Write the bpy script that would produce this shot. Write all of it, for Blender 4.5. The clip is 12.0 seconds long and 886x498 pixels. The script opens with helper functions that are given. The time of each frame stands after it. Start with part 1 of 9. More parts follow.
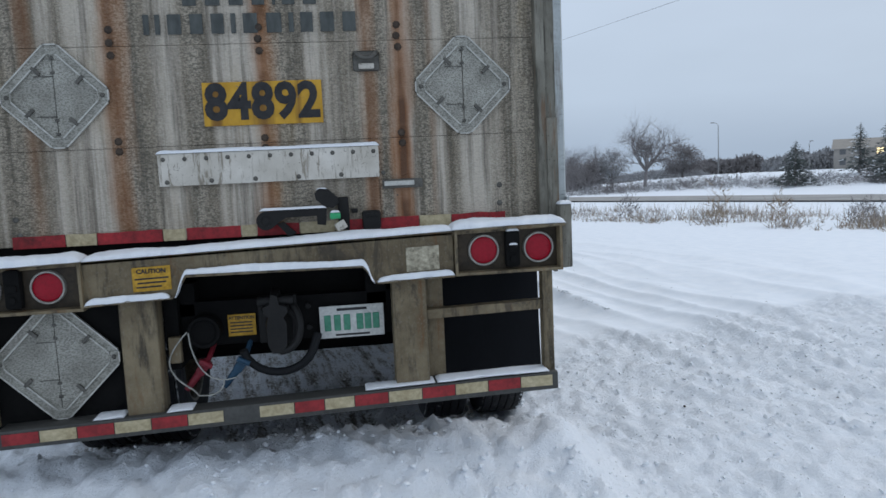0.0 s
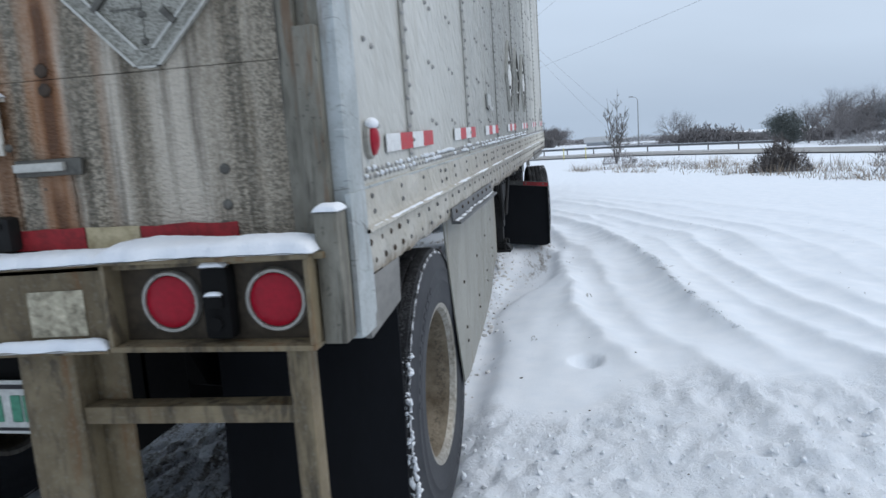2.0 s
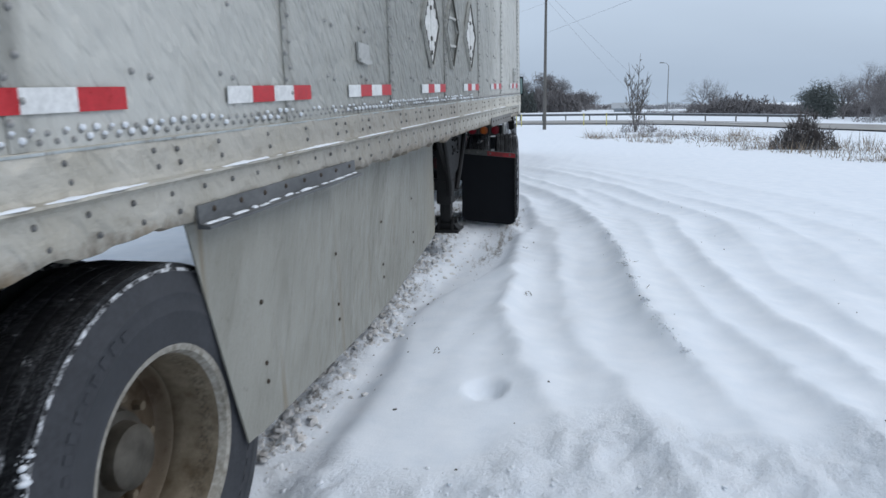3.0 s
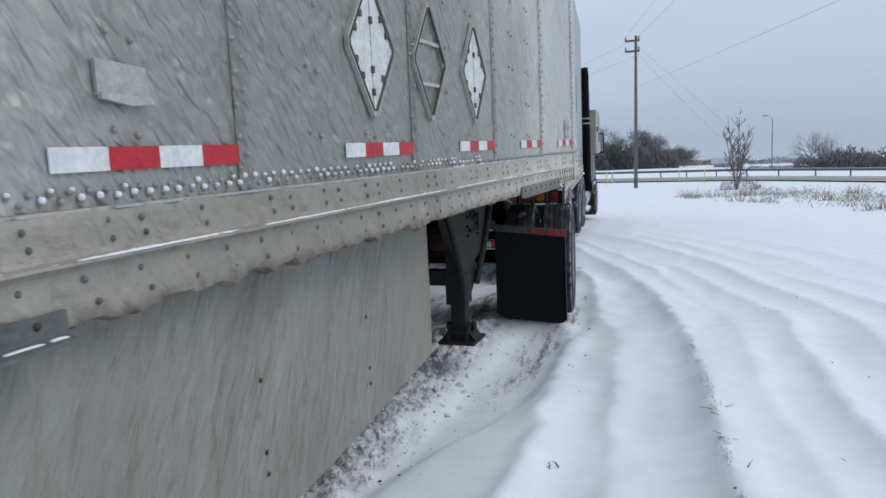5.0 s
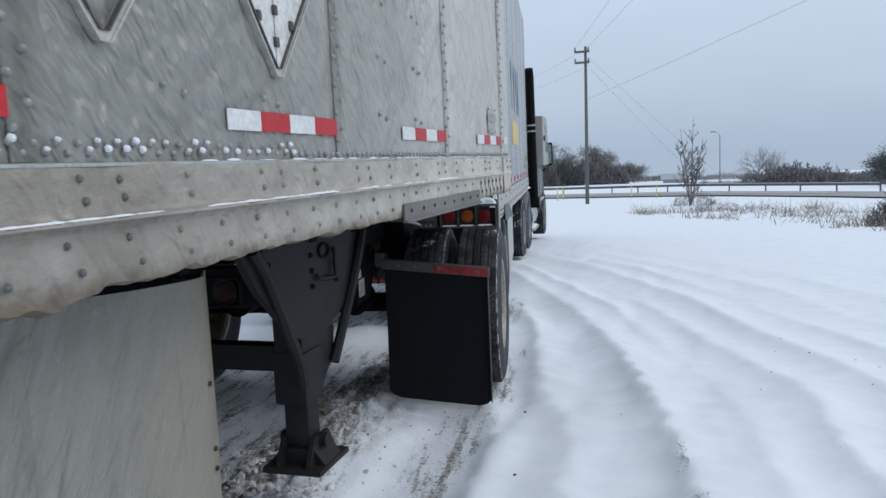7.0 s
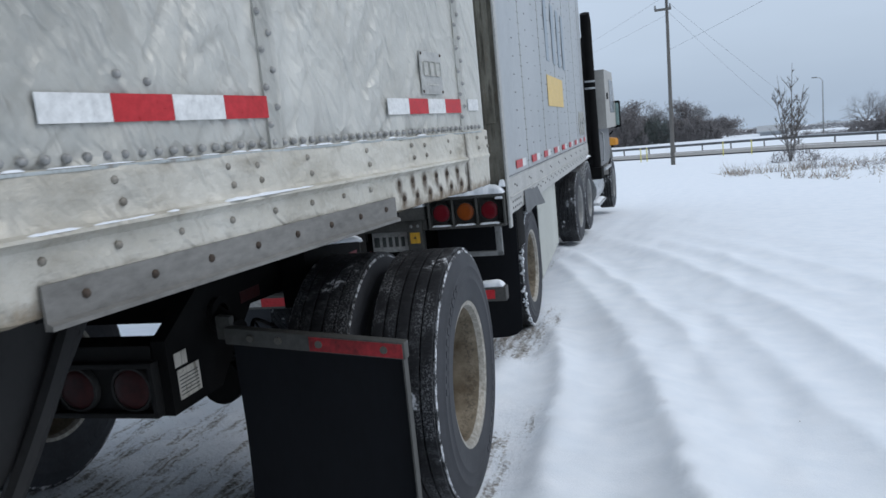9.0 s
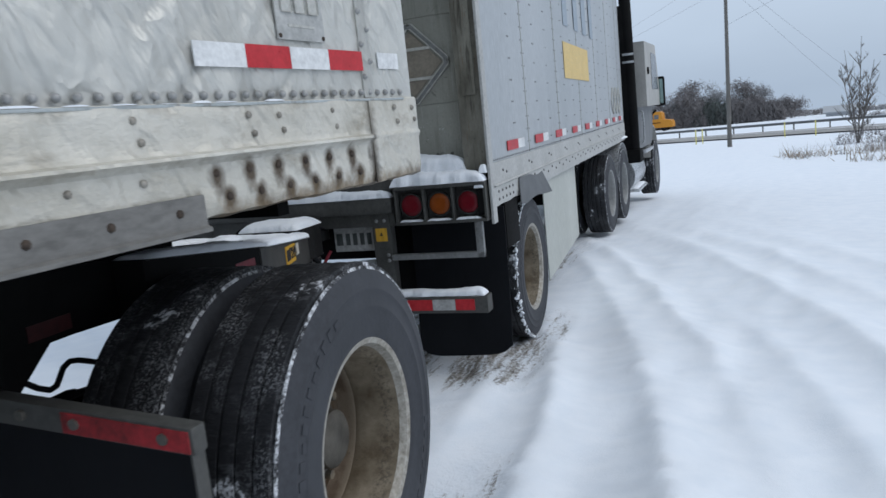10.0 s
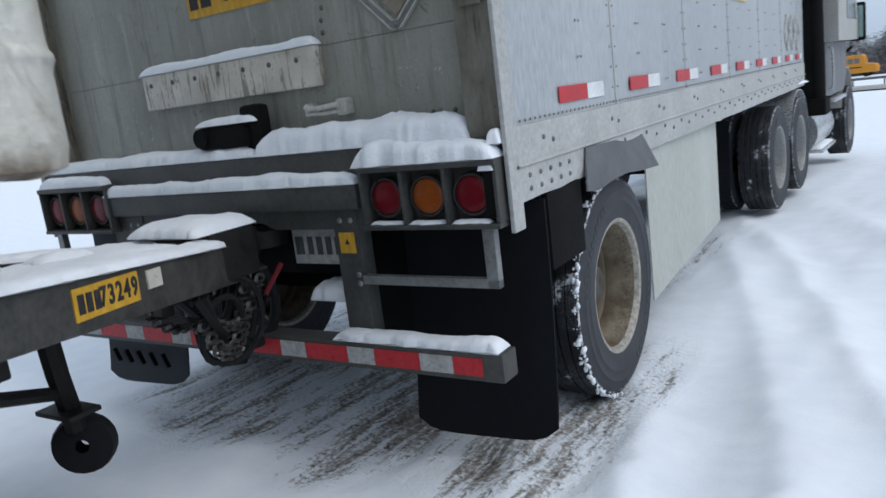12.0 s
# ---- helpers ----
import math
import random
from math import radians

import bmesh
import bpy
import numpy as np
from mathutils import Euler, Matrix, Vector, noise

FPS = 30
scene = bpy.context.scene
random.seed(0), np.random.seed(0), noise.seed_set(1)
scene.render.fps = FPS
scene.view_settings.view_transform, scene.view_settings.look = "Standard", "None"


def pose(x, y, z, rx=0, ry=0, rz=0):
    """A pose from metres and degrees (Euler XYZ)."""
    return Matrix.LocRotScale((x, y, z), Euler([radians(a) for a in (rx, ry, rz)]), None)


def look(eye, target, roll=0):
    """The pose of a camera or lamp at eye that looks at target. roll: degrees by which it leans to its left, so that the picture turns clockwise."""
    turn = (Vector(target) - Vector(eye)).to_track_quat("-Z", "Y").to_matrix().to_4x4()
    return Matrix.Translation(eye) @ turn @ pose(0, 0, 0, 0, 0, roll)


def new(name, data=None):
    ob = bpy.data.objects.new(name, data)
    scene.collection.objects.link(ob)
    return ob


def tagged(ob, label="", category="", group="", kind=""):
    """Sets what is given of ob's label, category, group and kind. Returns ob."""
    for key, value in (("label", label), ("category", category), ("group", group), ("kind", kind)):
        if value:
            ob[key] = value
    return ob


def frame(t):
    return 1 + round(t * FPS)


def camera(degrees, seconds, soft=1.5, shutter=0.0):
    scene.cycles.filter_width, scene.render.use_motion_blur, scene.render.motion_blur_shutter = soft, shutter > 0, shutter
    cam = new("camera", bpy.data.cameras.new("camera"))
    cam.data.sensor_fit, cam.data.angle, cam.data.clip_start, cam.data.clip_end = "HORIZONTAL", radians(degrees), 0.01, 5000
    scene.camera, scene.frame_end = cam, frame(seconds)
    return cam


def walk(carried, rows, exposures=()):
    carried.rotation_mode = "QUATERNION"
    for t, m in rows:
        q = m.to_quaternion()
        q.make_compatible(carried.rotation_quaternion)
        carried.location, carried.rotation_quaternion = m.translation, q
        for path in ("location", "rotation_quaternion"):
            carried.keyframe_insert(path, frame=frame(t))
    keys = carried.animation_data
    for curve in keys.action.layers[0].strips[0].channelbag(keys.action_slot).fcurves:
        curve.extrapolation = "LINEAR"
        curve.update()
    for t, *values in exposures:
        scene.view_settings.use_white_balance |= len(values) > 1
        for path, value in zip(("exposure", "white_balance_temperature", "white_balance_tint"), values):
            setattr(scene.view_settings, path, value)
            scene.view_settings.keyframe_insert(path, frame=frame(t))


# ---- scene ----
cam = camera(61.5, 12.0, 1.5, 0.2)
PATH = [
    (0, (-1.047, -3.452, 1.581), (-0.779, -1.483, 1.353), -2.6),
    (0.5, (-0.632, -3.002, 1.579), (-0.565, -1.015, 1.357), -3.3),
    (1, (-0.175, -2.606, 1.608), (-0.396, -0.627, 1.419), -3.8),
    (1.5, (0.18, -2.108, 1.561), (-0.156, -0.15, 1.331), -3.3),
    (2, (0.544, -1.639, 1.531), (0.157, 0.297, 1.21), -3.9),
    (2.5, (0.821, -1.108, 1.47), (0.387, 0.803, 1.07), -2.1),
    (2.7, (0.966, -0.878, 1.49), (0.523, 1.027, 1.069), -1.2),
    (4.3, (1.25, 0.847, 1.528), (0.681, 2.722, 1.128), -6.2),
    (4.5, (1.266, 0.988, 1.529), (0.665, 2.858, 1.154), -6.8),
    (5, (1.198, 1.397, 1.489), (0.507, 3.255, 1.224), -2.5),
    (5.5, (1.264, 1.916, 1.475), (0.544, 3.745, 1.105), -2.3),
    (6, (1.209, 2.361, 1.456), (0.687, 4.264, 1.13), -3.1),
    (6.5, (1.095, 2.839, 1.37), (0.615, 4.766, 1.131), -2.4),
    (6.7, (1.045, 3.052, 1.379), (0.522, 4.97, 1.159), -2.5),
    (8.3, (0.887, 4.645, 1.319), (0.228, 6.505, 0.993), -2.5),
    (8.5, (0.913, 4.831, 1.352), (0.224, 6.679, 1.02), -2.4),
    (9, (1.053, 5.284, 1.395), (0.256, 7.094, 1.096), -5.6),
    (9.5, (1.045, 5.714, 1.344), (0.1, 7.453, 1.056), -8.2),
    (10, (1.112, 6.227, 1.313), (0.186, 7.969, 0.984), -5.9),
    (10.5, (1.096, 6.652, 1.285), (-0.11, 8.235, 1.086), -7.9),
    (11, (0.949, 7.044, 1.276), (-0.14, 8.678, 0.897), -5.1),
    (11.5, (0.895, 7.503, 1.276), (-0.261, 9.096, 0.921), -9.9),
    (12, (0.835, 7.903, 1.202), (-0.455, 9.378, 0.805), -7.2),
]
walk(cam, [(t, look(eye, target, roll)) for t, eye, target, roll in PATH], [(0, -0.24), (0.5, -0.17), (1.2, -0.08), (2.0, -0.06), (2.5, -0.10), (4.5, -0.23), (5.5, -0.22), (8.5, -0.18), (9.5, -0.19), (11.0, -0.08), (12, 0.0)])

# ---- world, sun, exposure ----
world = bpy.data.worlds.new("overcast_world")
scene.world = world
world.use_nodes = True
wn, wl = world.node_tree.nodes, world.node_tree.links
wn.clear()
w_out = wn.new("ShaderNodeOutputWorld")
w_bg = wn.new("ShaderNodeBackground")
w_sky = wn.new("ShaderNodeTexSky")
w_sky.sky_type, w_sky.sun_disc = "NISHITA", False
w_sky.sun_elevation, w_sky.sun_rotation = radians(46), radians(80)
w_sky.air_density, w_sky.dust_density, w_sky.ozone_density = 1.0, 6.0, 1.0
w_geo = wn.new("ShaderNodeTexCoord")
w_sep = wn.new("ShaderNodeSeparateXYZ")
w_ramp = wn.new("ShaderNodeValToRGB")
w_ramp.color_ramp.elements[0].position, w_ramp.color_ramp.elements[0].color = 0.0, (5.5, 6.8, 8.6, 1)
w_ramp.color_ramp.elements[1].position, w_ramp.color_ramp.elements[1].color = 1.0, (6.9, 7.9, 9.2, 1)
mid = w_ramp.color_ramp.elements.new(0.07)
mid.color = (6.4, 7.8, 9.7, 1)
mid2 = w_ramp.color_ramp.elements.new(0.32)
mid2.color = (7.7, 9.0, 10.9, 1)
w_noise = wn.new("ShaderNodeTexNoise")
w_noise.inputs["Scale"].default_value, w_noise.inputs["Detail"].default_value = 2.2, 4.0
w_map = wn.new("ShaderNodeMapping")
w_map.inputs["Scale"].default_value = (1, 1, 3.5)
w_cloud = wn.new("ShaderNodeMapRange")
w_cloud.inputs["To Min"].default_value, w_cloud.inputs["To Max"].default_value = 0.86, 1.12
w_mul = wn.new("ShaderNodeMix")
w_mul.data_type, w_mul.blend_type = "RGBA", "MULTIPLY"
w_mul.inputs[0].default_value = 1.0
w_mix = wn.new("ShaderNodeMix")
w_mix.data_type = "RGBA"
w_mix.inputs[0].default_value = 0.86
wl.new(w_geo.outputs["Generated"], w_sep.inputs[0])
wl.new(w_sep.outputs["Z"], w_ramp.inputs[0])
wl.new(w_geo.outputs["Generated"], w_map.inputs[0])
wl.new(w_map.outputs[0], w_noise.inputs["Vector"])
wl.new(w_noise.outputs["Fac"], w_cloud.inputs["Value"])
wl.new(w_ramp.outputs[0], w_mul.inputs[6])
wl.new(w_cloud.outputs[0], w_mul.inputs[7])
wl.new(w_sky.outputs[0], w_mix.inputs[6])
wl.new(w_mul.outputs[2], w_mix.inputs[7])
wl.new(w_mix.outputs[2], w_bg.inputs["Color"])
w_bg.inputs["Strength"].default_value = 0.1
wl.new(w_bg.outputs[0], w_out.inputs[0])

sun_data = bpy.data.lights.new("overcast_sun", "SUN")
sun_data.energy, sun_data.angle, sun_data.color = 0.95, radians(38), (0.97, 0.985, 1.0)
sun = new("overcast_sun", sun_data)
sun.matrix_world = look((20, 4, 21), (0, 0, 0))


# ---- materials ----
class Nodes:
    """A small helper that wires a node material."""

    def __init__(self, name, rough=0.6, metal=0.0, spec=0.5):
        self.mat = bpy.data.materials.new(name)
        self.mat.use_nodes = True
        self.n, self.l = self.mat.node_tree.nodes, self.mat.node_tree.links
        self.b = self.n["Principled BSDF"]
        self.b.inputs["Roughness"].default_value = rough
        self.b.inputs["Metallic"].default_value = metal
        self.b.inputs["Specular IOR Level"].default_value = spec
        self.coord = self.n.new("ShaderNodeTexCoord")

    def mapped(self, scale=(1, 1, 1), space="Object", turn=0.0):
        m = self.n.new("ShaderNodeMapping")
        m.inputs["Scale"].default_value = scale
        if turn:
            first = self.n.new("ShaderNodeMapping")
            first.inputs["Rotation"].default_value = (radians(turn), 0, 0)
            self.l.new(self.coord.outputs[space], first.inputs[0])
            self.l.new(first.outputs[0], m.inputs[0])
            return m.outputs[0]
        self.l.new(self.coord.outputs[space], m.inputs[0])
        return m.outputs[0]

    def noise(self, scale, detail=4.0, rough=0.55, stretch=(1, 1, 1), distort=0.0, turn=0.0):
        t = self.n.new("ShaderNodeTexNoise")
        t.inputs["Scale"].default_value, t.inputs["Detail"].default_value = scale, detail
        t.inputs["Roughness"].default_value, t.inputs["Distortion"].default_value = rough, distort
        self.l.new(self.mapped(stretch, turn=turn), t.inputs["Vector"])
        return t.outputs["Fac"]

    def voronoi(self, scale, stretch=(1, 1, 1), feature="F1"):
        t = self.n.new("ShaderNodeTexVoronoi")
        t.feature = feature
        t.inputs["Scale"].default_value = scale
        self.l.new(self.mapped(stretch), t.inputs["Vector"])
        return t.outputs["Distance"]

    def ramp(self, value, lo, hi, a=0.0, b=1.0):
        m = self.n.new("ShaderNodeMapRange")
        for k, v in (("From Min", lo), ("From Max", hi), ("To Min", a), ("To Max", b)):
            m.inputs[k].default_value = v
        self.l.new(value, m.inputs["Value"])
        return m.outputs[0]

    def mix(self, fac, a, b, blend="MIX"):
        m = self.n.new("ShaderNodeMix")
        m.data_type, m.blend_type = "RGBA", blend
        for slot, v in ((0, fac), (6, a), (7, b)):
            if isinstance(v, (int, float)):
                m.inputs[slot].default_value = v
            elif isinstance(v, tuple):
                m.inputs[slot].default_value = (*v, 1)
            else:
                self.l.new(v, m.inputs[slot])
        return m.outputs[2]

    def math(self, op, a, b=0.0):
        m = self.n.new("ShaderNodeMath")
        m.operation = op
        for slot, v in ((0, a), (1, b)):
            if isinstance(v, (int, float)):
                m.inputs[slot].default_value = v
            else:
                self.l.new(v, m.inputs[slot])
        return m.outputs[0]

    def axis(self, name):
        s = self.n.new("ShaderNodeSeparateXYZ")
        self.l.new(self.coord.outputs["Object"], s.inputs[0])
        return s.outputs[name]

    def color(self, out):
        if isinstance(out, tuple):
            self.b.inputs["Base Color"].default_value = (*out, 1)
        else:
            self.l.new(out, self.b.inputs["Base Color"])
        return self

    def rough(self, out):
        self.l.new(out, self.b.inputs["Roughness"])
        return self

    def bump(self, height, strength=0.3, dist=0.01):
        m = self.n.new("ShaderNodeBump")
        m.inputs["Strength"].default_value, m.inputs["Distance"].default_value = strength, dist
        self.l.new(height, m.inputs["Height"])
        self.l.new(m.outputs[0], self.b.inputs["Normal"])
        return self


def mat_mottled(name, a, b, scale=6.0, rough=0.6, metal=0.0, bump=0.15, stretch=(1, 1, 1), grain=60.0, spec=0.3):
    """Two tones mixed at a large scale, with fine grain in tone and relief."""
    k = Nodes(name, rough, metal, spec)
    big, fine = k.noise(scale, 6.0, 0.6, stretch), k.noise(grain, 4.0, 0.6, stretch)
    tone = k.mix(k.ramp(big, 0.32, 0.68), a, b)
    k.color(k.mix(0.35, tone, k.mix(k.ramp(fine, 0.3, 0.7), tuple(v * 0.6 for v in a), tuple(min(1, v * 1.3) for v in b))))
    k.rough(k.ramp(fine, 0.2, 0.8, max(0.05, rough - 0.12), min(1, rough + 0.12)))
    return k.bump(k.math("ADD", fine, k.math("MULTIPLY", big, 0.6)), bump, 0.004).mat


def mat_side():
    """Buckled, road-grey aluminium sheet: diagonal creases, hammered dimples, a darker stretch along the middle of its
    length.
    """
    k = Nodes("aluminium_side", 0.42, 0.32, 0.5)
    big, streak = k.noise(1.1, 5.0, 0.6), k.noise(5.0, 5.0, 0.65, (1, 1, 0.16))
    crease = k.noise(4.2, 2.0, 0.45, (1, 2.0, 0.6), 0.6, -22)
    dimple, fine = k.noise(15, 1.5, 0.45, (1, 2.1, 0.8), 0.3, -38), k.noise(110, 3.0)
    c = k.mix(k.ramp(big, 0.3, 0.7), (0.50, 0.497, 0.462), (0.61, 0.607, 0.57))
    nose = k.ramp(k.axis("Y"), 5.0, 6.6, 1.0, 0.25)
    c = k.mix(k.math("MULTIPLY", nose, k.ramp(streak, 0.52, 0.80, 0, 0.55)), c, (0.30, 0.29, 0.255))
    c = k.mix(k.ramp(crease, 0.60, 0.74, 0, 0.3), c, (0.28, 0.265, 0.225))
    c = k.mix(k.ramp(fine, 0.45, 0.8, 0, 0.25), c, (0.62, 0.62, 0.59))
    far = k.math("ADD", k.axis("Y"), k.math("MULTIPLY", k.math("SUBTRACT", big, 0.5), 3.0))
    c = k.mix(k.math("MULTIPLY", k.ramp(far, 4.6, 7.2, 0.64, 0.0), k.ramp(far, 0.9, 3.2, 0.0, 1.0)), c, (0.15, 0.153, 0.138))
    y = k.axis("Y")
    beside = k.math("ABSOLUTE", k.math("SUBTRACT", k.math("FRACT", k.math("DIVIDE", k.math("SUBTRACT", y, 0.0615), 1.2185)), 0.5))
    c = k.mix(k.math("MULTIPLY", k.ramp(beside, 0.012, 0.05, 0.5, 0.0), k.ramp(streak, 0.38, 0.6, 0.2, 1.0)), c, (0.13, 0.125, 0.105))
    # folds and dimple hollows darkened: grime plus their shade, put into the colour
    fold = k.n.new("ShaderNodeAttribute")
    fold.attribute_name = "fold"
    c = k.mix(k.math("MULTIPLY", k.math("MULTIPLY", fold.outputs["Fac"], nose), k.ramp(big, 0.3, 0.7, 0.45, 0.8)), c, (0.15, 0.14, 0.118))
    k.color(c)
    k.rough(k.ramp(streak, 0.3, 0.7, 0.40, 0.58))
    h = k.math("ADD", k.math("MULTIPLY", crease, k.ramp(y, 4.5, 7.2, 2.1, 3.0)), k.math("ADD", k.math("MULTIPLY", dimple, k.ramp(y, 4.5, 6.5, 1.7, 0.5)), k.math("MULTIPLY", fine, 0.05)))
    wrinkle = k.noise(7.5, 2.5, 0.5, (1, 1.5, 0.8), 0.4, -24)
    ridge = k.math("ABSOLUTE", k.math("SUBTRACT", wrinkle, 0.5))
    h = k.math("ADD", h, k.math("MULTIPLY", k.ramp(ridge, 0.0, 0.13, 1.0, 0.0), k.ramp(y, 4.6, 6.0, 0.10, 0.22)))
    return k.bump(k.math("MULTIPLY", h, k.ramp(y, 0.8, 3.0, 0.4, 1.0)), 1.0, 0.021).mat


def mat_door(rust):
    """Weathered grey door skin: frost beads, grime running down and rust below the hinge bolts at the given x."""
    k = Nodes("weathered_door_skin", 0.5, 0.12, 0.4)
    streak, wide = k.noise(24, 5.0, 0.7, (1, 1, 0.045)), k.noise(4.2, 5.0, 0.65, (1, 1, 0.22))
    bead = k.noise(105, 2.0, 0.5, (0.55, 1, 1.5))
    band = k.noise(6.5, 3.0, 0.5, (1, 1, 0.02))
    c = k.mix(k.ramp(wide, 0.36, 0.62), (0.25, 0.21, 0.155), (0.475, 0.42, 0.335))
    c = k.mix(k.ramp(band, 0.50, 0.60, 0, 0.75), c, (0.62, 0.56, 0.475))
    c = k.mix(k.ramp(streak, 0.47, 0.66, 0, 0.75), c, (0.095, 0.078, 0.055))
    grain_ = k.noise(150, 2.0, 0.5, (0.9, 1, 1.0))
    c = k.mix(k.math("MULTIPLY", k.ramp(bead, 0.48, 0.60, 0, 0.6), k.ramp(band, 0.54, 0.44, 0.2, 1.0)), c, (0.075, 0.07, 0.055))
    c = k.mix(k.math("MULTIPLY", k.ramp(grain_, 0.47, 0.58, 0, 0.5), k.ramp(band, 0.58, 0.46, 0.15, 1.0)), c, (0.07, 0.064, 0.048))
    c = k.mix(k.math("MULTIPLY", k.ramp(grain_, 0.44, 0.34, 0, 0.22), k.ramp(band, 0.40, 0.54, 0.4, 1.0)), c, (0.50, 0.49, 0.43))
    c = k.mix(k.ramp(wide, 0.56, 0.72, 0, 0.45), c, (0.27, 0.195, 0.10))
    x, down = k.axis("X"), k.noise(9, 4.0, 0.6, (1, 1, 0.12))
    fade = k.noise(2.6, 3.0, 0.6, (0.6, 1, 1))
    for at, width, force in rust:
        off = k.math("ABSOLUTE", k.math("SUBTRACT", x, at))
        wob = k.math("ADD", off, k.math("MULTIPLY", k.math("SUBTRACT", down, 0.5), width * 2.6))
        m = k.math("MULTIPLY", k.ramp(wob, width * 0.1, width * 1.15, force, 0.0), k.ramp(fade, 0.34, 0.62, 0.55, 1.0))
        c = k.mix(m, c, (0.34, 0.122, 0.024))
        core = k.math("MULTIPLY", k.ramp(wob, 0.0, width * 0.5, force * 0.85, 0.0), k.ramp(fade, 0.40, 0.55))
        c = k.mix(core, c, (0.062, 0.032, 0.02))
    k.color(c)
    k.rough(k.ramp(bead, 0.3, 0.7, 0.34, 0.62))
    return k.bump(k.math("ADD", k.math("MULTIPLY", grain_, -1.2), k.math("ADD", bead, k.math("MULTIPLY", streak, 0.6))), 0.8, 0.007).mat


def mat_door_grey():
    """Dull grey-green door skin: drip runs, scuffs, thin scratches and a spatter of dried salt low down."""
    k = Nodes("grey_green_door_skin", 0.5, 0.1, 0.4)
    big, run, scuff, fine = k.noise(2.6, 5.0, 0.6, (1, 1, 0.5)), k.noise(17, 5.0, 0.7, (1, 1, 0.07)), k.noise(13, 5.0, 0.7, (1, 1, 1), 1.6), k.noise(95, 3.0)
    c = k.mix(k.ramp(big, 0.32, 0.68), (0.22, 0.22, 0.19), (0.35, 0.35, 0.31))
    c = k.mix(k.ramp(run, 0.52, 0.66, 0, 0.55), c, (0.11, 0.108, 0.09))
    c = k.mix(k.ramp(run, 0.42, 0.34, 0, 0.4), c, (0.40, 0.41, 0.385))
    c = k.mix(k.ramp(scuff, 0.62, 0.68, 0, 0.6), c, (0.10, 0.10, 0.085))
    c = k.mix(k.ramp(fine, 0.5, 0.75, 0, 0.3), c, (0.16, 0.16, 0.14))
    spatter = k.math("MULTIPLY", k.ramp(k.noise(60, 3.0, 0.7), 0.63, 0.67), k.ramp(k.noise(3.5, 3.0), 0.50, 0.62))
    c = k.mix(k.math("MULTIPLY", spatter, k.ramp(k.axis("Z"), 1.5, 1.3)), c, (0.62, 0.63, 0.62))
    k.color(c)
    return k.bump(k.math("ADD", k.math("MULTIPLY", big, 2.0), k.math("ADD", scuff, k.math("MULTIPLY", fine, 0.2))), 0.35, 0.008).mat


def mat_placard():
    """Embossed aluminium under frozen beads."""
    k = Nodes("frosted_placard_metal", 0.42, 0.4, 0.45)
    bead, big = k.noise(140, 2.0, 0.5, (0.8, 0.8, 1.3)), k.noise(7, 4.0, 0.6)
    c = k.mix(k.ramp(big, 0.35, 0.65), (0.29, 0.285, 0.25), (0.43, 0.425, 0.38))
    k.color(k.mix(k.ramp(bead, 0.47, 0.58, 0, 0.55), c, (0.11, 0.105, 0.085)))
    return k.bump(bead, 0.9, 0.008).mat


def mat_plate():
    """Worn white plate with thin dark runs and scuffs."""
    k = Nodes("worn_white_panel", 0.5, 0.05, 0.4)
    run, big, scuff = k.noise(30, 5.0, 0.75, (1, 1, 0.12), 0.8), k.noise(6, 4.0, 0.6), k.noise(45, 4.0, 0.7, (1, 1, 1), 1.5)
    c = k.mix(k.ramp(big, 0.3, 0.7), (0.44, 0.41, 0.35), (0.66, 0.63, 0.57))
    c = k.mix(k.ramp(run, 0.53, 0.60, 0, 0.75), c, (0.17, 0.14, 0.095))
    c = k.mix(k.ramp(scuff, 0.61, 0.67, 0, 0.75), c, (0.11, 0.09, 0.065))
    k.color(c)
    return k.bump(run, 0.3, 0.004).mat


def mat_tile():
    """Faded yellow sticker with rust running down over it."""
    k = Nodes("rust_run_yellow_sticker", 0.6, 0.0, 0.3)
    big, run, chip = k.noise(16, 4.0, 0.6), k.noise(18, 4.0, 0.65, (1, 1, 0.1)), k.noise(60, 4.0, 0.7)
    c = k.mix(k.ramp(big, 0.3, 0.7), (0.46, 0.25, 0.025), (0.60, 0.345, 0.04))
    x = k.axis("X")
    for at, width in ((-1.36, 0.06), (-1.56, 0.03), (-1.2, 0.02)):
        off = k.math("ADD", k.math("ABSOLUTE", k.math("SUBTRACT", x, at)), k.math("MULTIPLY", k.math("SUBTRACT", run, 0.5), width * 2))
        c = k.mix(k.ramp(off, width * 0.2, width, 0.75, 0.0), c, (0.13, 0.055, 0.02))
    k.color(k.mix(k.ramp(chip, 0.64, 0.68, 0, 0.8), c, (0.2, 0.18, 0.14)))
    return k.bump(chip, 0.2, 0.003).mat


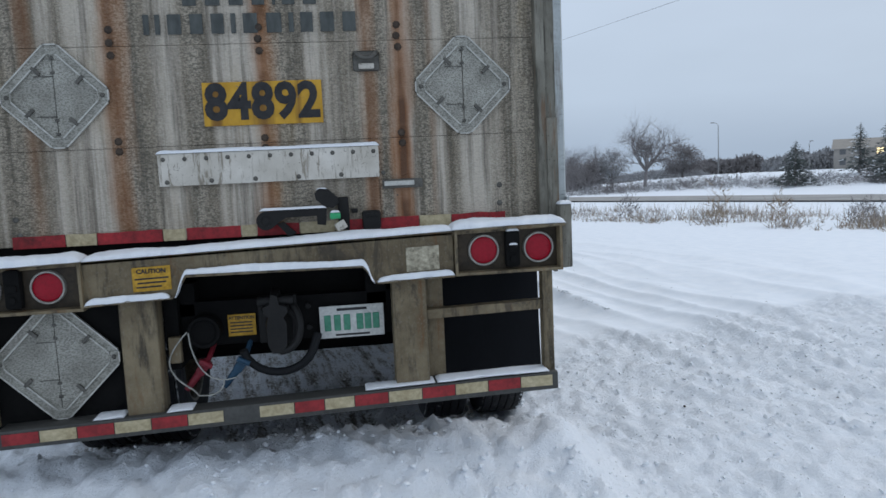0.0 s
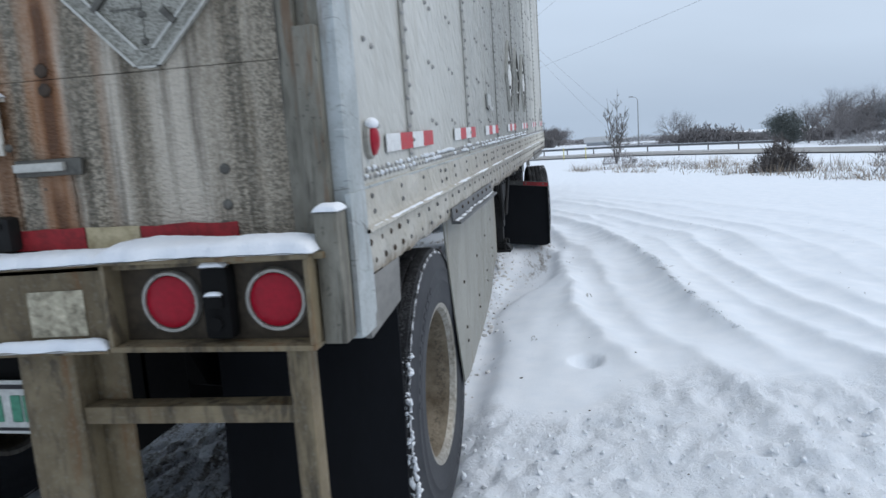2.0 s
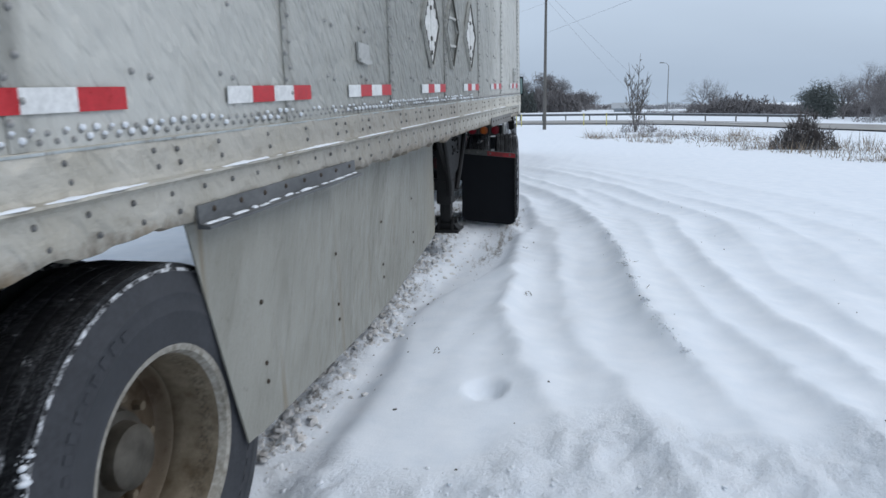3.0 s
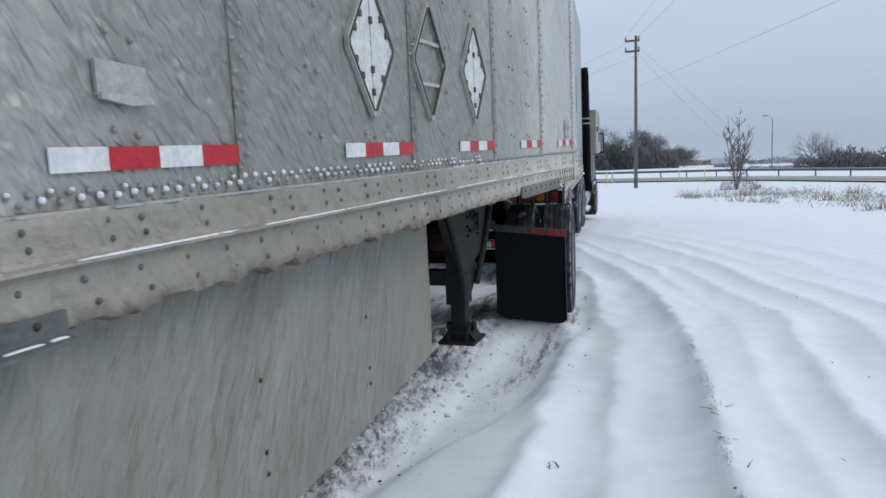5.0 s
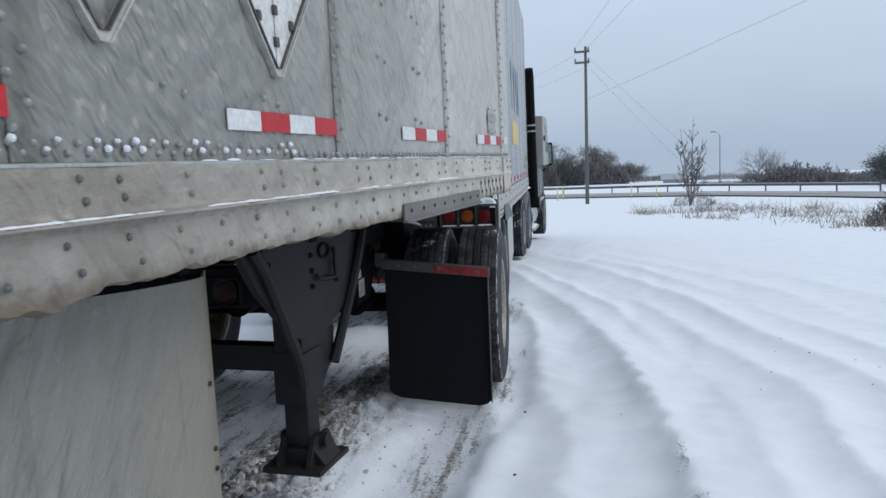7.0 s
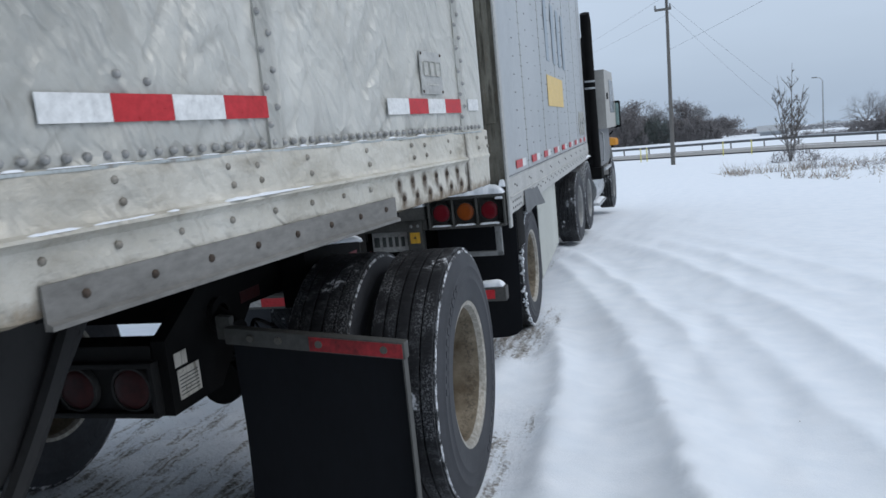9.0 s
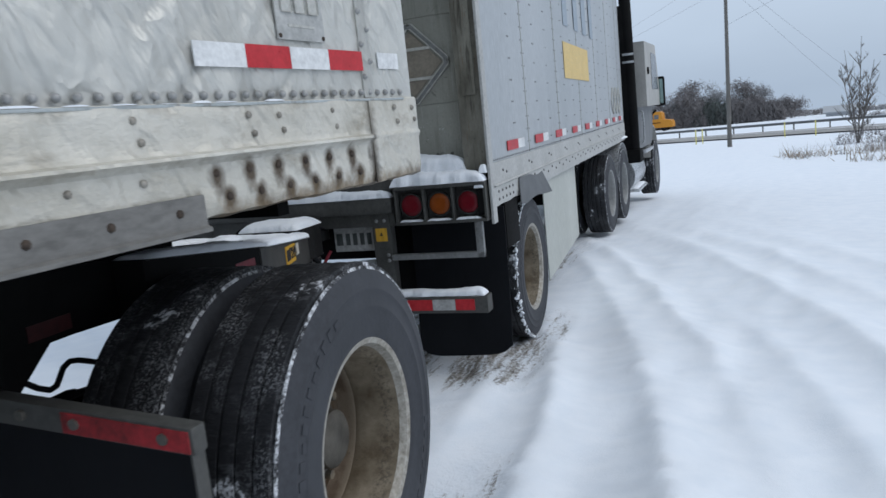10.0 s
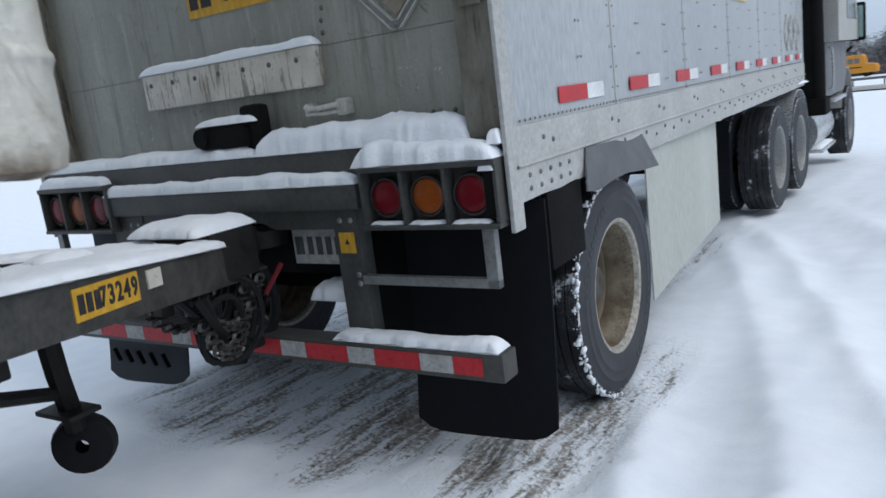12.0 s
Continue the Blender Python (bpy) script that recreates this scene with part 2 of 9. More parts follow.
def mat_bumper():
    """Olive-brown painted steel, dark runs and rust blooms."""
    k = Nodes("mud_brown_steel", 0.62, 0.1, 0.35)
    run, big, fine = k.noise(13, 5.0, 0.7, (1, 1, 0.16)), k.noise(4.5, 5.0, 0.65), k.noise(90, 3.0)
    c = k.mix(k.ramp(big, 0.35, 0.65), (0.118, 0.09, 0.052), (0.235, 0.19, 0.118))
    c = k.mix(k.ramp(run, 0.52, 0.64, 0, 0.85), c, (0.035, 0.028, 0.02))
    c = k.mix(k.ramp(run, 0.43, 0.33, 0, 0.75), c, (0.15, 0.072, 0.026))
    c = k.mix(k.ramp(fine, 0.55, 0.75, 0, 0.35), c, (0.26, 0.25, 0.215))
    c = k.mix(k.ramp(k.noise(8, 5.0, 0.7, (1, 1, 0.35), 0.8), 0.58, 0.65, 0, 0.7), c, (0.04, 0.033, 0.025))
    k.color(c)
    return k.bump(k.math("ADD", run, k.math("MULTIPLY", fine, 0.4)), 0.35, 0.006).mat


def mat_rim(name, a, b):
    """Salted steel dish: smooth deep inside, a band of dark specks behind the lip."""
    k = Nodes(name, 0.6, 0.15, 0.4)
    blot, speck = k.noise(9, 5.0, 0.6), k.noise(85, 3.0, 0.7)
    c = k.mix(k.ramp(blot, 0.32, 0.68), a, b)
    x = k.axis("X")
    ring = k.math("MULTIPLY", k.ramp(x, 0.03, 0.05), k.ramp(x, 0.092, 0.075))
    c = k.mix(k.math("MULTIPLY", ring, k.ramp(speck, 0.46, 0.60, 0, 0.5)), c, (0.03, 0.026, 0.02))
    # brown blots deep in the dish, darkened to hold the recess's shade as well
    c = k.mix(k.math("MULTIPLY", k.ramp(x, -0.02, -0.06), k.ramp(blot, 0.38, 0.58, 0.4, 1.0)), c, (0.07, 0.045, 0.026))
    c = k.mix(k.ramp(speck, 0.66, 0.74, 0, 0.8), c, (0.03, 0.022, 0.016))
    away = k.math("SQRT", k.math("ADD", k.math("MULTIPLY", k.axis("Y"), k.axis("Y")), k.math("MULTIPLY", k.axis("Z"), k.axis("Z"))))
    c = k.mix(k.ramp(away, 0.135, 0.12, 0, 0.85), c, k.mix(k.ramp(blot, 0.35, 0.65), (0.018, 0.017, 0.015), (0.07, 0.067, 0.06)))
    k.color(c)
    return k.bump(k.math("ADD", speck, blot), 0.3, 0.005).mat


def mat_rail():
    """Cream-stained bottom rail, dirt pooling in soft blotches."""
    k = Nodes("stained_rail", 0.5, 0.25, 0.45)
    big, mid_, fine = k.noise(3.0, 6.0, 0.65), k.noise(13, 5.0, 0.6, (1, 0.6, 1.4)), k.noise(80, 3.0)
    c = k.mix(k.ramp(big, 0.32, 0.68), (0.46, 0.435, 0.37), (0.65, 0.63, 0.57))
    c = k.mix(k.ramp(mid_, 0.56, 0.76, 0, 0.6), c, (0.24, 0.205, 0.15))
    c = k.mix(k.ramp(fine, 0.5, 0.8, 0, 0.3), c, (0.68, 0.665, 0.62))
    y, z = k.axis("Y"), k.axis("Z")
    lip = k.math("MULTIPLY", k.ramp(k.math("ADD", z, k.math("MULTIPLY", k.math("SUBTRACT", k.noise(16, 4.0, 0.6), 0.5), 0.12)), 1.205, 1.165, 0, 0.9), k.ramp(k.noise(5.5, 3.0), 0.40, 0.56, 0.25, 1.0))
    c = k.mix(lip, c, (0.075, 0.048, 0.026))
    warp = k.math("MULTIPLY", k.math("SUBTRACT", k.noise(40, 3.0), 0.5), 0.02)
    for row, shift in ((1.262, 0.0), (1.212, 0.03)):
        u = k.math("MULTIPLY", k.math("SUBTRACT", k.math("FRACT", k.math("ADD", k.math("DIVIDE", k.math("SUBTRACT", y, 7.36 + shift), 0.098), 0.5)), 0.5), 0.098)
        v = k.math("SUBTRACT", z, row)
        v = k.math("MULTIPLY", v, k.ramp(v, -0.001, 0.001, 0.45, 1.0))
        d = k.math("ADD", k.math("SQRT", k.math("ADD", k.math("MULTIPLY", u, u), k.math("MULTIPLY", v, v))), warp)
        halo = k.math("MULTIPLY", k.ramp(d, 0.010, 0.027, 0.95, 0.0), k.math("MULTIPLY", k.ramp(y, 7.29, 7.31), k.ramp(y, 7.94, 7.92)))
        c = k.mix(halo, c, (0.075, 0.05, 0.028))
    foot = k.math("MULTIPLY", k.ramp(k.math("ADD", z, k.math("MULTIPLY", warp, 3.0)), 1.215, 1.175, 0, 0.65), k.ramp(big, 0.4, 0.55))
    c = k.mix(foot, c, (0.23, 0.16, 0.08))
    stain = k.math("MULTIPLY", k.ramp(k.math("ADD", k.math("ABSOLUTE", k.math("SUBTRACT", y, 7.955)), k.math("MULTIPLY", warp, 2.0)), 0.004, 0.03, 0.9, 0.0), k.ramp(z, 1.40, 1.25, 0.35, 1.0))
    c = k.mix(stain, c, (0.05, 0.036, 0.024))
    far = k.math("ADD", y, k.math("MULTIPLY", k.math("SUBTRACT", big, 0.5), 2.5))
    c = k.mix(k.math("MULTIPLY", k.ramp(far, 4.4, 7.0, 0.64, 0.0), k.ramp(far, 0.9, 3.0, 0.35, 1.0)), c, (0.165, 0.142, 0.115))
    k.color(c)
    dent = k.noise(9, 2.0, 0.45, (1, 1.7, 0.8), 0.5, -35)
    return k.bump(k.math("ADD", k.math("MULTIPLY", dent, 1.7), k.math("ADD", k.math("MULTIPLY", mid_, 0.6), k.math("MULTIPLY", fine, 0.08))), 0.9, 0.02).mat


def mat_skirt():
    """Fibreglass skirt with short slanting drip ridges, salt grime and a yellowed front edge."""
    k = Nodes("grimy_skirt", 0.5, 0.0, 0.4)
    drip, big, fine = k.noise(23, 4.0, 0.55, (1, 1, 0.24), 0.7, 30), k.noise(2.0, 4.0), k.noise(120, 3.0)
    slow = k.noise(5, 4.0, 0.6, (1, 1, 0.4), 0.4, 26)
    spot = k.noise(38, 4.0, 0.7, (1, 1, 0.35), 0.5, 24)
    y = k.axis("Y")
    wet = k.math("MULTIPLY", k.ramp(y, 4.4, 5.1, 1.0, 0.25), k.ramp(y, 1.6, 3.0, 0.25, 1.0))
    c = k.mix(k.ramp(big, 0.3, 0.7), (0.236, 0.232, 0.202), (0.295, 0.291, 0.258))
    c = k.mix(k.math("MULTIPLY", wet, k.ramp(drip, 0.52, 0.62, 0, 0.38)), c, (0.35, 0.36, 0.34))
    c = k.mix(k.math("MULTIPLY", wet, k.ramp(drip, 0.43, 0.37, 0, 0.40)), c, (0.135, 0.13, 0.105))
    c = k.mix(k.ramp(slow, 0.5, 0.72, 0, 0.4), c, (0.15, 0.145, 0.115))
    c = k.mix(k.ramp(spot, 0.64, 0.72, 0, 0.55), c, (0.10, 0.095, 0.075))
    c = k.mix(k.ramp(fine, 0.5, 0.8, 0, 0.3), c, (0.14, 0.135, 0.11))
    c = k.mix(k.math("MULTIPLY", k.ramp(y, 4.75, 5.4, 0, 0.6), k.ramp(big, 0.35, 0.6, 0.4, 1.0)), c, (0.24, 0.205, 0.135))
    c = k.mix(k.ramp(y, 5.365, 5.39, 0, 0.7), c, (0.30, 0.25, 0.11))
    run = k.noise(9, 4.0, 0.6, (1, 1, 0.05))
    c = k.mix(k.ramp(run, 0.62, 0.70, 0, 0.6), c, (0.17, 0.125, 0.07))
    k.color(c)
    return k.bump(k.math("ADD", k.math("MULTIPLY", k.math("MULTIPLY", drip, wet), 2.6), k.math("MULTIPLY", fine, 0.2)), 0.9, 0.013).mat


def mat_snow():
    """Fresh snow: cold white, soft crystals."""
    k = Nodes("snow", 0.75, 0.0, 0.25)
    fine, mid_ = k.noise(140, 3.0, 0.7), k.noise(11, 5.0, 0.6)
    k.color(k.mix(k.ramp(mid_, 0.3, 0.7), (0.775, 0.81, 0.86), (0.86, 0.885, 0.915)))
    k.b.inputs["Subsurface Weight"].default_value = 0.0
    return k.bump(k.math("ADD", k.math("MULTIPLY", fine, 0.6), mid_), 0.4, 0.016).mat


def mat_ground():
    """Snow cover; the mesh attributes 'slush' and 'rough' say where it is driven to slush, darkened for shade below the
    trailers, or trampled.
    """
    k = Nodes("snow_ground", 0.75, 0.0, 0.2)
    fine, mid_, lump = k.noise(120, 3.0, 0.7), k.noise(6, 4.0, 0.55), k.noise(26, 6.0, 0.72)
    chunk = k.noise(55, 4.0, 0.65)
    att, rgh = k.n.new("ShaderNodeAttribute"), k.n.new("ShaderNodeAttribute")
    att.attribute_name, rgh.attribute_name = "slush", "rough"
    lie = k.n.new("ShaderNodeMapping")
    lie.inputs["Rotation"].default_value = (0, 0, radians(-8))
    k.l.new(k.coord.outputs["Object"], lie.inputs[0])
    pull = k.n.new("ShaderNodeMapping")
    pull.inputs["Scale"].default_value = (2.6, 0.34, 1)
    k.l.new(lie.outputs[0], pull.inputs[0])
    tracks = k.n.new("ShaderNodeTexNoise")
    tracks.inputs["Scale"].default_value, tracks.inputs["Detail"].default_value, tracks.inputs["Roughness"].default_value = 6.0, 7.0, 0.68
    k.l.new(pull.outputs[0], tracks.inputs["Vector"])
    streak = tracks.outputs["Fac"]
    snow = k.mix(k.ramp(mid_, 0.3, 0.7), (0.775, 0.825, 0.885), (0.85, 0.885, 0.93))
    grit = k.math("MULTIPLY", k.ramp(chunk, 0.6, 0.72), rgh.outputs["Fac"])
    snow = k.mix(k.math("MULTIPLY", grit, 0.35), snow, (0.42, 0.42, 0.43))
    dirt = k.mix(k.ramp(lump, 0.36, 0.64), (0.085, 0.073, 0.06), (0.42, 0.40, 0.375))
    m = k.ramp(k.math("ADD", att.outputs["Fac"], k.math("MULTIPLY", k.math("SUBTRACT", k.math("ADD", streak, k.math("MULTIPLY", k.math("SUBTRACT", chunk, 0.5), 0.55)), 0.5), 2.3)), 0.38, 0.72)
    m = k.math("MULTIPLY", m, k.ramp(att.outputs["Fac"], 0.02, 0.2))
    k.color(k.mix(m, snow, dirt))
    busy = k.math("MAXIMUM", rgh.outputs["Fac"], att.outputs["Fac"])
    h = k.math("ADD", k.math("MULTIPLY", fine, 0.12), k.math("MULTIPLY", mid_, 0.35))
    h = k.math("ADD", h, k.math("MULTIPLY", k.math("ADD", lump, k.math("MULTIPLY", chunk, 0.6)), k.ramp(busy, 0, 1, 0.0, 3.6)))
    return k.bump(h, 0.45, 0.028).mat


def mat_tread(w, cling):
    """Tyre tread of half width w, with frozen specks as dense as cling, snow packed in patches and a broken line of snow on the shoulders."""
    k = Nodes("snowy_tread", 0.7, 0.0, 0.35)
    patch, fine = k.noise(7, 5.0, 0.7), k.noise(70, 4.0, 0.75, (0.4, 1, 1))
    tone = k.mix(k.ramp(fine, 0.3, 0.7), (0.006, 0.0065, 0.008), (0.018, 0.019, 0.022))
    frost = k.math("MULTIPLY", k.ramp(patch, 0.50, 0.62, 0, 0.10), k.ramp(fine, 0.45, 0.62))
    m = k.math("MAXIMUM", frost, k.math("MULTIPLY", k.ramp(patch, 0.61, 0.66), k.ramp(fine, 0.36, 0.48)))
    edge = k.math("MULTIPLY", k.ramp(k.math("ABSOLUTE", k.axis("X")), w * 0.83, w * 0.88), k.ramp(k.noise(26, 5.0, 0.8), 0.46, 0.58))
    groove = k.math("ABSOLUTE", k.math("SUBTRACT", k.math("FRACT", k.math("DIVIDE", k.axis("X"), w * 0.336)), 0.5))
    groove = k.math("MULTIPLY", k.ramp(groove, 0.015, 0.045, 0.75, 0.0), k.ramp(k.noise(60, 4.0, 0.75), 0.44, 0.60))
    veil = k.math("MULTIPLY", k.ramp(k.math("ABSOLUTE", k.axis("X")), 0.015, 0.06, 0.0, cling), k.math("MULTIPLY", k.ramp(k.noise(150, 3.0, 0.7, (1, 1, 1)), 0.50, 0.60), k.ramp(k.noise(4.5, 3.0, 0.6), 0.48, 0.57)))
    groove = k.math("MAXIMUM", groove, veil)
    edge = k.math("MAXIMUM", edge, groove)
    k.color(k.mix(k.math("MAXIMUM", m, edge), tone, (0.66, 0.68, 0.71)))
    return k.bump(k.math("ADD", fine, edge), 0.5, 0.008).mat


def mat_edge():
    """Scratched galvanised plate with brown runs and grime."""
    k = Nodes("galvanised_edge", 0.45, 0.3, 0.45)
    big, run, scratch, fine = k.noise(5, 5.0, 0.65), k.noise(22, 4.0, 0.65, (1, 1, 0.12)), k.noise(34, 3.0, 0.7, (0.3, 0.3, 1.6), 1.2, 20), k.noise(95, 3.0)
    c = k.mix(k.ramp(big, 0.32, 0.68), (0.33, 0.36, 0.36), (0.50, 0.535, 0.54))
    c = k.mix(k.ramp(run, 0.56, 0.68, 0, 0.6), c, (0.15, 0.11, 0.07))
    c = k.mix(k.ramp(scratch, 0.62, 0.68, 0, 0.6), c, (0.11, 0.11, 0.10))
    c = k.mix(k.ramp(scratch, 0.36, 0.31, 0, 0.5), c, (0.60, 0.62, 0.62))
    c = k.mix(k.ramp(fine, 0.5, 0.75, 0, 0.35), c, (0.18, 0.175, 0.155))
    k.color(c)
    return k.bump(k.math("ADD", k.math("MULTIPLY", big, 1.2), k.math("MULTIPLY", scratch, 0.3)), 0.4, 0.01).mat


def mat_post():
    """Grimy steel post: olive grey, brown runs, dark scratches."""
    k = Nodes("grimy_post", 0.55, 0.15, 0.4)
    big, run, nick = k.noise(7, 5.0, 0.65, (1, 1, 0.4)), k.noise(26, 4.0, 0.7, (1, 1, 0.1)), k.noise(60, 3.0, 0.7)
    c = k.mix(k.ramp(big, 0.34, 0.66), (0.085, 0.078, 0.06), (0.25, 0.24, 0.20))
    c = k.mix(k.ramp(run, 0.54, 0.66, 0, 0.8), c, (0.03, 0.025, 0.018))
    c = k.mix(k.ramp(run, 0.42, 0.33, 0, 0.6), c, (0.14, 0.07, 0.03))
    c = k.mix(k.ramp(nick, 0.62, 0.70, 0, 0.7), c, (0.035, 0.032, 0.026))
    k.color(c)
    return k.bump(k.math("ADD", big, k.math("MULTIPLY", nick, 0.4)), 0.35, 0.008).mat


def mat_lens(name, col):
    k = Nodes(name, 0.28, 0.0, 0.5)
    k.color(k.mix(k.ramp(k.noise(90, 3.0), 0.35, 0.65), tuple(v * 0.8 for v in col), col))
    k.b.inputs["Specular IOR Level"].default_value = 0.25
    return k.bump(k.voronoi(130), 0.15, 0.002).mat


M_SIDE, M_RAIL, M_SKIRT, M_SNOW, M_GROUND = mat_side(), mat_rail(), mat_skirt(), mat_snow(), mat_ground()
M_DOOR = mat_door([(-1.98, 0.062, 0.75), (-1.355, 0.06, 0.95), (-0.74, 0.062, 0.95), (-0.89, 0.045, 0.6), (-2.34, 0.04, 0.4), (-0.60, 0.025, 0.3)])
M_DOOR_B = mat_door_grey()
M_SIDE_B = mat_mottled("pale_aluminium_side", (0.36, 0.385, 0.40), (0.455, 0.475, 0.49), 1.2, 0.42, 0.25, 0.2, (1, 1, 0.3))
M_RAIL_B = mat_mottled("salted_rail", (0.36, 0.36, 0.345), (0.49, 0.49, 0.475), 4.0, 0.5, 0.2, 0.25)
M_SKIRT_B = mat_mottled("pale_skirt", (0.36, 0.375, 0.345), (0.46, 0.475, 0.44), 2.0, 0.5, 0.0, 0.1, (1, 1, 0.3))
M_POST = mat_post()
M_EDGE = mat_edge()
M_BUMPER = mat_bumper()

M_BUMPER_B = mat_mottled("dark_bumper_steel", (0.05, 0.05, 0.047), (0.085, 0.085, 0.08), 6.0, 0.55, 0.2, 0.2)
M_BOXBACK = mat_mottled("rusty_box_back", (0.022, 0.019, 0.015), (0.075, 0.058, 0.04), 12.0, 0.6, 0.1, 0.3)
# near-black; on the undercarriage this tone also carries the shade below the floor
M_DARK = mat_mottled("near_black_finish", (0.004, 0.004, 0.0045), (0.010, 0.010, 0.0098), 5.0, 0.8, 0.0, 0.2, spec=0.1)
M_DOLLY = mat_mottled("dark_grey_frame", (0.006, 0.006, 0.0063), (0.018, 0.0175, 0.017), 6.0, 0.6, 0.05, 0.25, spec=0.25)
M_TONGUE = mat_mottled("spattered_beam_paint", (0.022, 0.022, 0.021), (0.075, 0.073, 0.068), 9.0, 0.55, 0.05, 0.3, spec=0.3)
M_CHAIN = mat_mottled("wet_chain_steel", (0.03, 0.029, 0.028), (0.14, 0.135, 0.13), 20.0, 0.35, 0.5, 0.3)
M_LEG = mat_mottled("leg_grey_paint", (0.0095, 0.0095, 0.0098), (0.0215, 0.0212, 0.0215), 4.0, 0.6, 0.0, 0.2, spec=0.25)
M_RUBBER = mat_mottled("black_rubber", (0.006, 0.0065, 0.0075), (0.014, 0.015, 0.017), 3.0, 0.7, 0.0, 0.15, spec=0.2)
M_FLAP = mat_mottled("mud_flap_rubber", (0.0045, 0.005, 0.0065), (0.0095, 0.0105, 0.013), 2.5, 0.75, 0.0, 0.1, (1, 1, 0.3), 60.0, 0.12)
M_FLAP_GREY = mat_mottled("dusty_flap_rubber", (0.022, 0.025, 0.030), (0.04, 0.044, 0.052), 4.0, 0.7, 0.0, 0.1)
M_TYRE = mat_mottled("tyre_sidewall", (0.029, 0.031, 0.036), (0.053, 0.056, 0.064), 5.0, 0.7, 0.0, 0.2)
M_RIM = mat_rim("salted_tan_rim", (0.10, 0.075, 0.046), (0.30, 0.255, 0.19))
M_RIMLIP = mat_mottled("worn_rim_lip", (0.22, 0.20, 0.16), (0.42, 0.40, 0.36), 30.0, 0.5, 0.3, 0.3)
M_RIM_W = mat_mottled("dull_truck_rim", (0.17, 0.172, 0.17), (0.33, 0.335, 0.33), 7.0, 0.5, 0.1, 0.2)
M_RED = mat_mottled("red_reflective_tape", (0.42, 0.02, 0.025), (0.52, 0.035, 0.045), 8.0, 0.35, 0.0, 0.05)
M_WHITE = mat_mottled("white_reflective_tape", (0.62, 0.63, 0.63), (0.75, 0.76, 0.76), 8.0, 0.35, 0.0, 0.05)
M_RED_OLD = mat_mottled("faded_red_tape", (0.17, 0.02, 0.022), (0.36, 0.035, 0.04), 12.0, 0.6, 0.0, 0.2)
M_WHITE_OLD = mat_mottled("dirty_cream_tape", (0.30, 0.24, 0.13), (0.55, 0.48, 0.32), 14.0, 0.6, 0.0, 0.2)
M_TORN = mat_mottled("torn_paper_sticker", (0.10, 0.085, 0.055), (0.58, 0.53, 0.40), 34.0, 0.6, 0.0, 0.2)
M_YELLOW = mat_mottled("faded_yellow_sticker", (0.47, 0.255, 0.024), (0.60, 0.345, 0.04), 18.0, 0.6, 0.0, 0.1, (1, 1, 0.3))
M_YELLOW_B = mat_mottled("pale_yellow_paint", (0.62, 0.44, 0.16), (0.7, 0.52, 0.22), 6.0, 0.5, 0.0, 0.1)
M_INK = mat_mottled("black_lettering", (0.014, 0.014, 0.016), (0.04, 0.04, 0.042), 20.0, 0.6, 0.0, 0.05)
M_GREYINK = mat_mottled("faded_dark_lettering", (0.035, 0.04, 0.04), (0.10, 0.11, 0.105), 22.0, 0.6, 0.0, 0.05, (1, 1, 0.3))
M_BLUEINK = mat_mottled("faded_blue_grey_lettering", (0.26, 0.31, 0.36), (0.33, 0.38, 0.43), 8.0, 0.5, 0.0, 0.05)
M_PLATE = mat_mottled("white_plate", (0.5, 0.51, 0.49), (0.62, 0.63, 0.6), 12.0, 0.45, 0.0, 0.1)
M_GREEN = mat_mottled("green_plate_ink", (0.05, 0.22, 0.14), (0.09, 0.3, 0.2), 20.0, 0.5)
M_PALE = mat_plate()
M_PLAC = mat_placard()
M_LEAF = mat_mottled("worn_white_leaf", (0.52, 0.52, 0.50), (0.76, 0.76, 0.74), 14.0, 0.45, 0.05, 0.2)
M_POUCH = mat_mottled("pale_worn_aluminium", (0.36, 0.36, 0.345), (0.52, 0.52, 0.50), 9.0, 0.42, 0.3, 0.25)
M_PLAC_EDGE = mat_mottled("bright_frame_lip", (0.42, 0.415, 0.38), (0.56, 0.555, 0.52), 25.0, 0.4, 0.3, 0.2)
M_CLIP = mat_mottled("dark_clip_steel", (0.07, 0.067, 0.06), (0.15, 0.145, 0.13), 20.0, 0.5, 0.4)
M_STRIP = mat_mottled("dull_grey_strip", (0.075, 0.08, 0.085), (0.14, 0.145, 0.15), 6.0, 0.5, 0.1, 0.2)
M_STEEL = mat_mottled("dull_galvanised_steel", (0.17, 0.175, 0.175), (0.3, 0.305, 0.305), 12.0, 0.45, 0.5, 0.2)
M_RIVET = mat_mottled("grey_rivet", (0.08, 0.08, 0.08), (0.19, 0.19, 0.187), 40.0, 0.5, 0.3, 0.1)
M_RIVET_PALE = mat_mottled("pale_rivet", (0.20, 0.20, 0.195), (0.40, 0.40, 0.39), 40.0, 0.45, 0.3, 0.1)
M_RIVET_TAN = mat_mottled("stained_bolt_head", (0.12, 0.105, 0.085), (0.36, 0.34, 0.30), 28.0, 0.5, 0.25, 0.1)
M_BOLT = mat_mottled("rusty_bolt", (0.025, 0.019, 0.016), (0.085, 0.062, 0.046), 40.0, 0.65, 0.1, 0.2)
M_LAMP = mat_lens("red_lamp_lens", (0.34, 0.007, 0.022))
M_LAMP_B, M_AMBER_B = mat_lens("dull_red_lens", (0.15, 0.005, 0.012)), mat_lens("dull_amber_lens", (0.27, 0.06, 0.008))
M_BEZEL = mat_mottled("lamp_bezel", (0.27, 0.26, 0.235), (0.42, 0.41, 0.38), 20.0, 0.45, 0.3, 0.1)
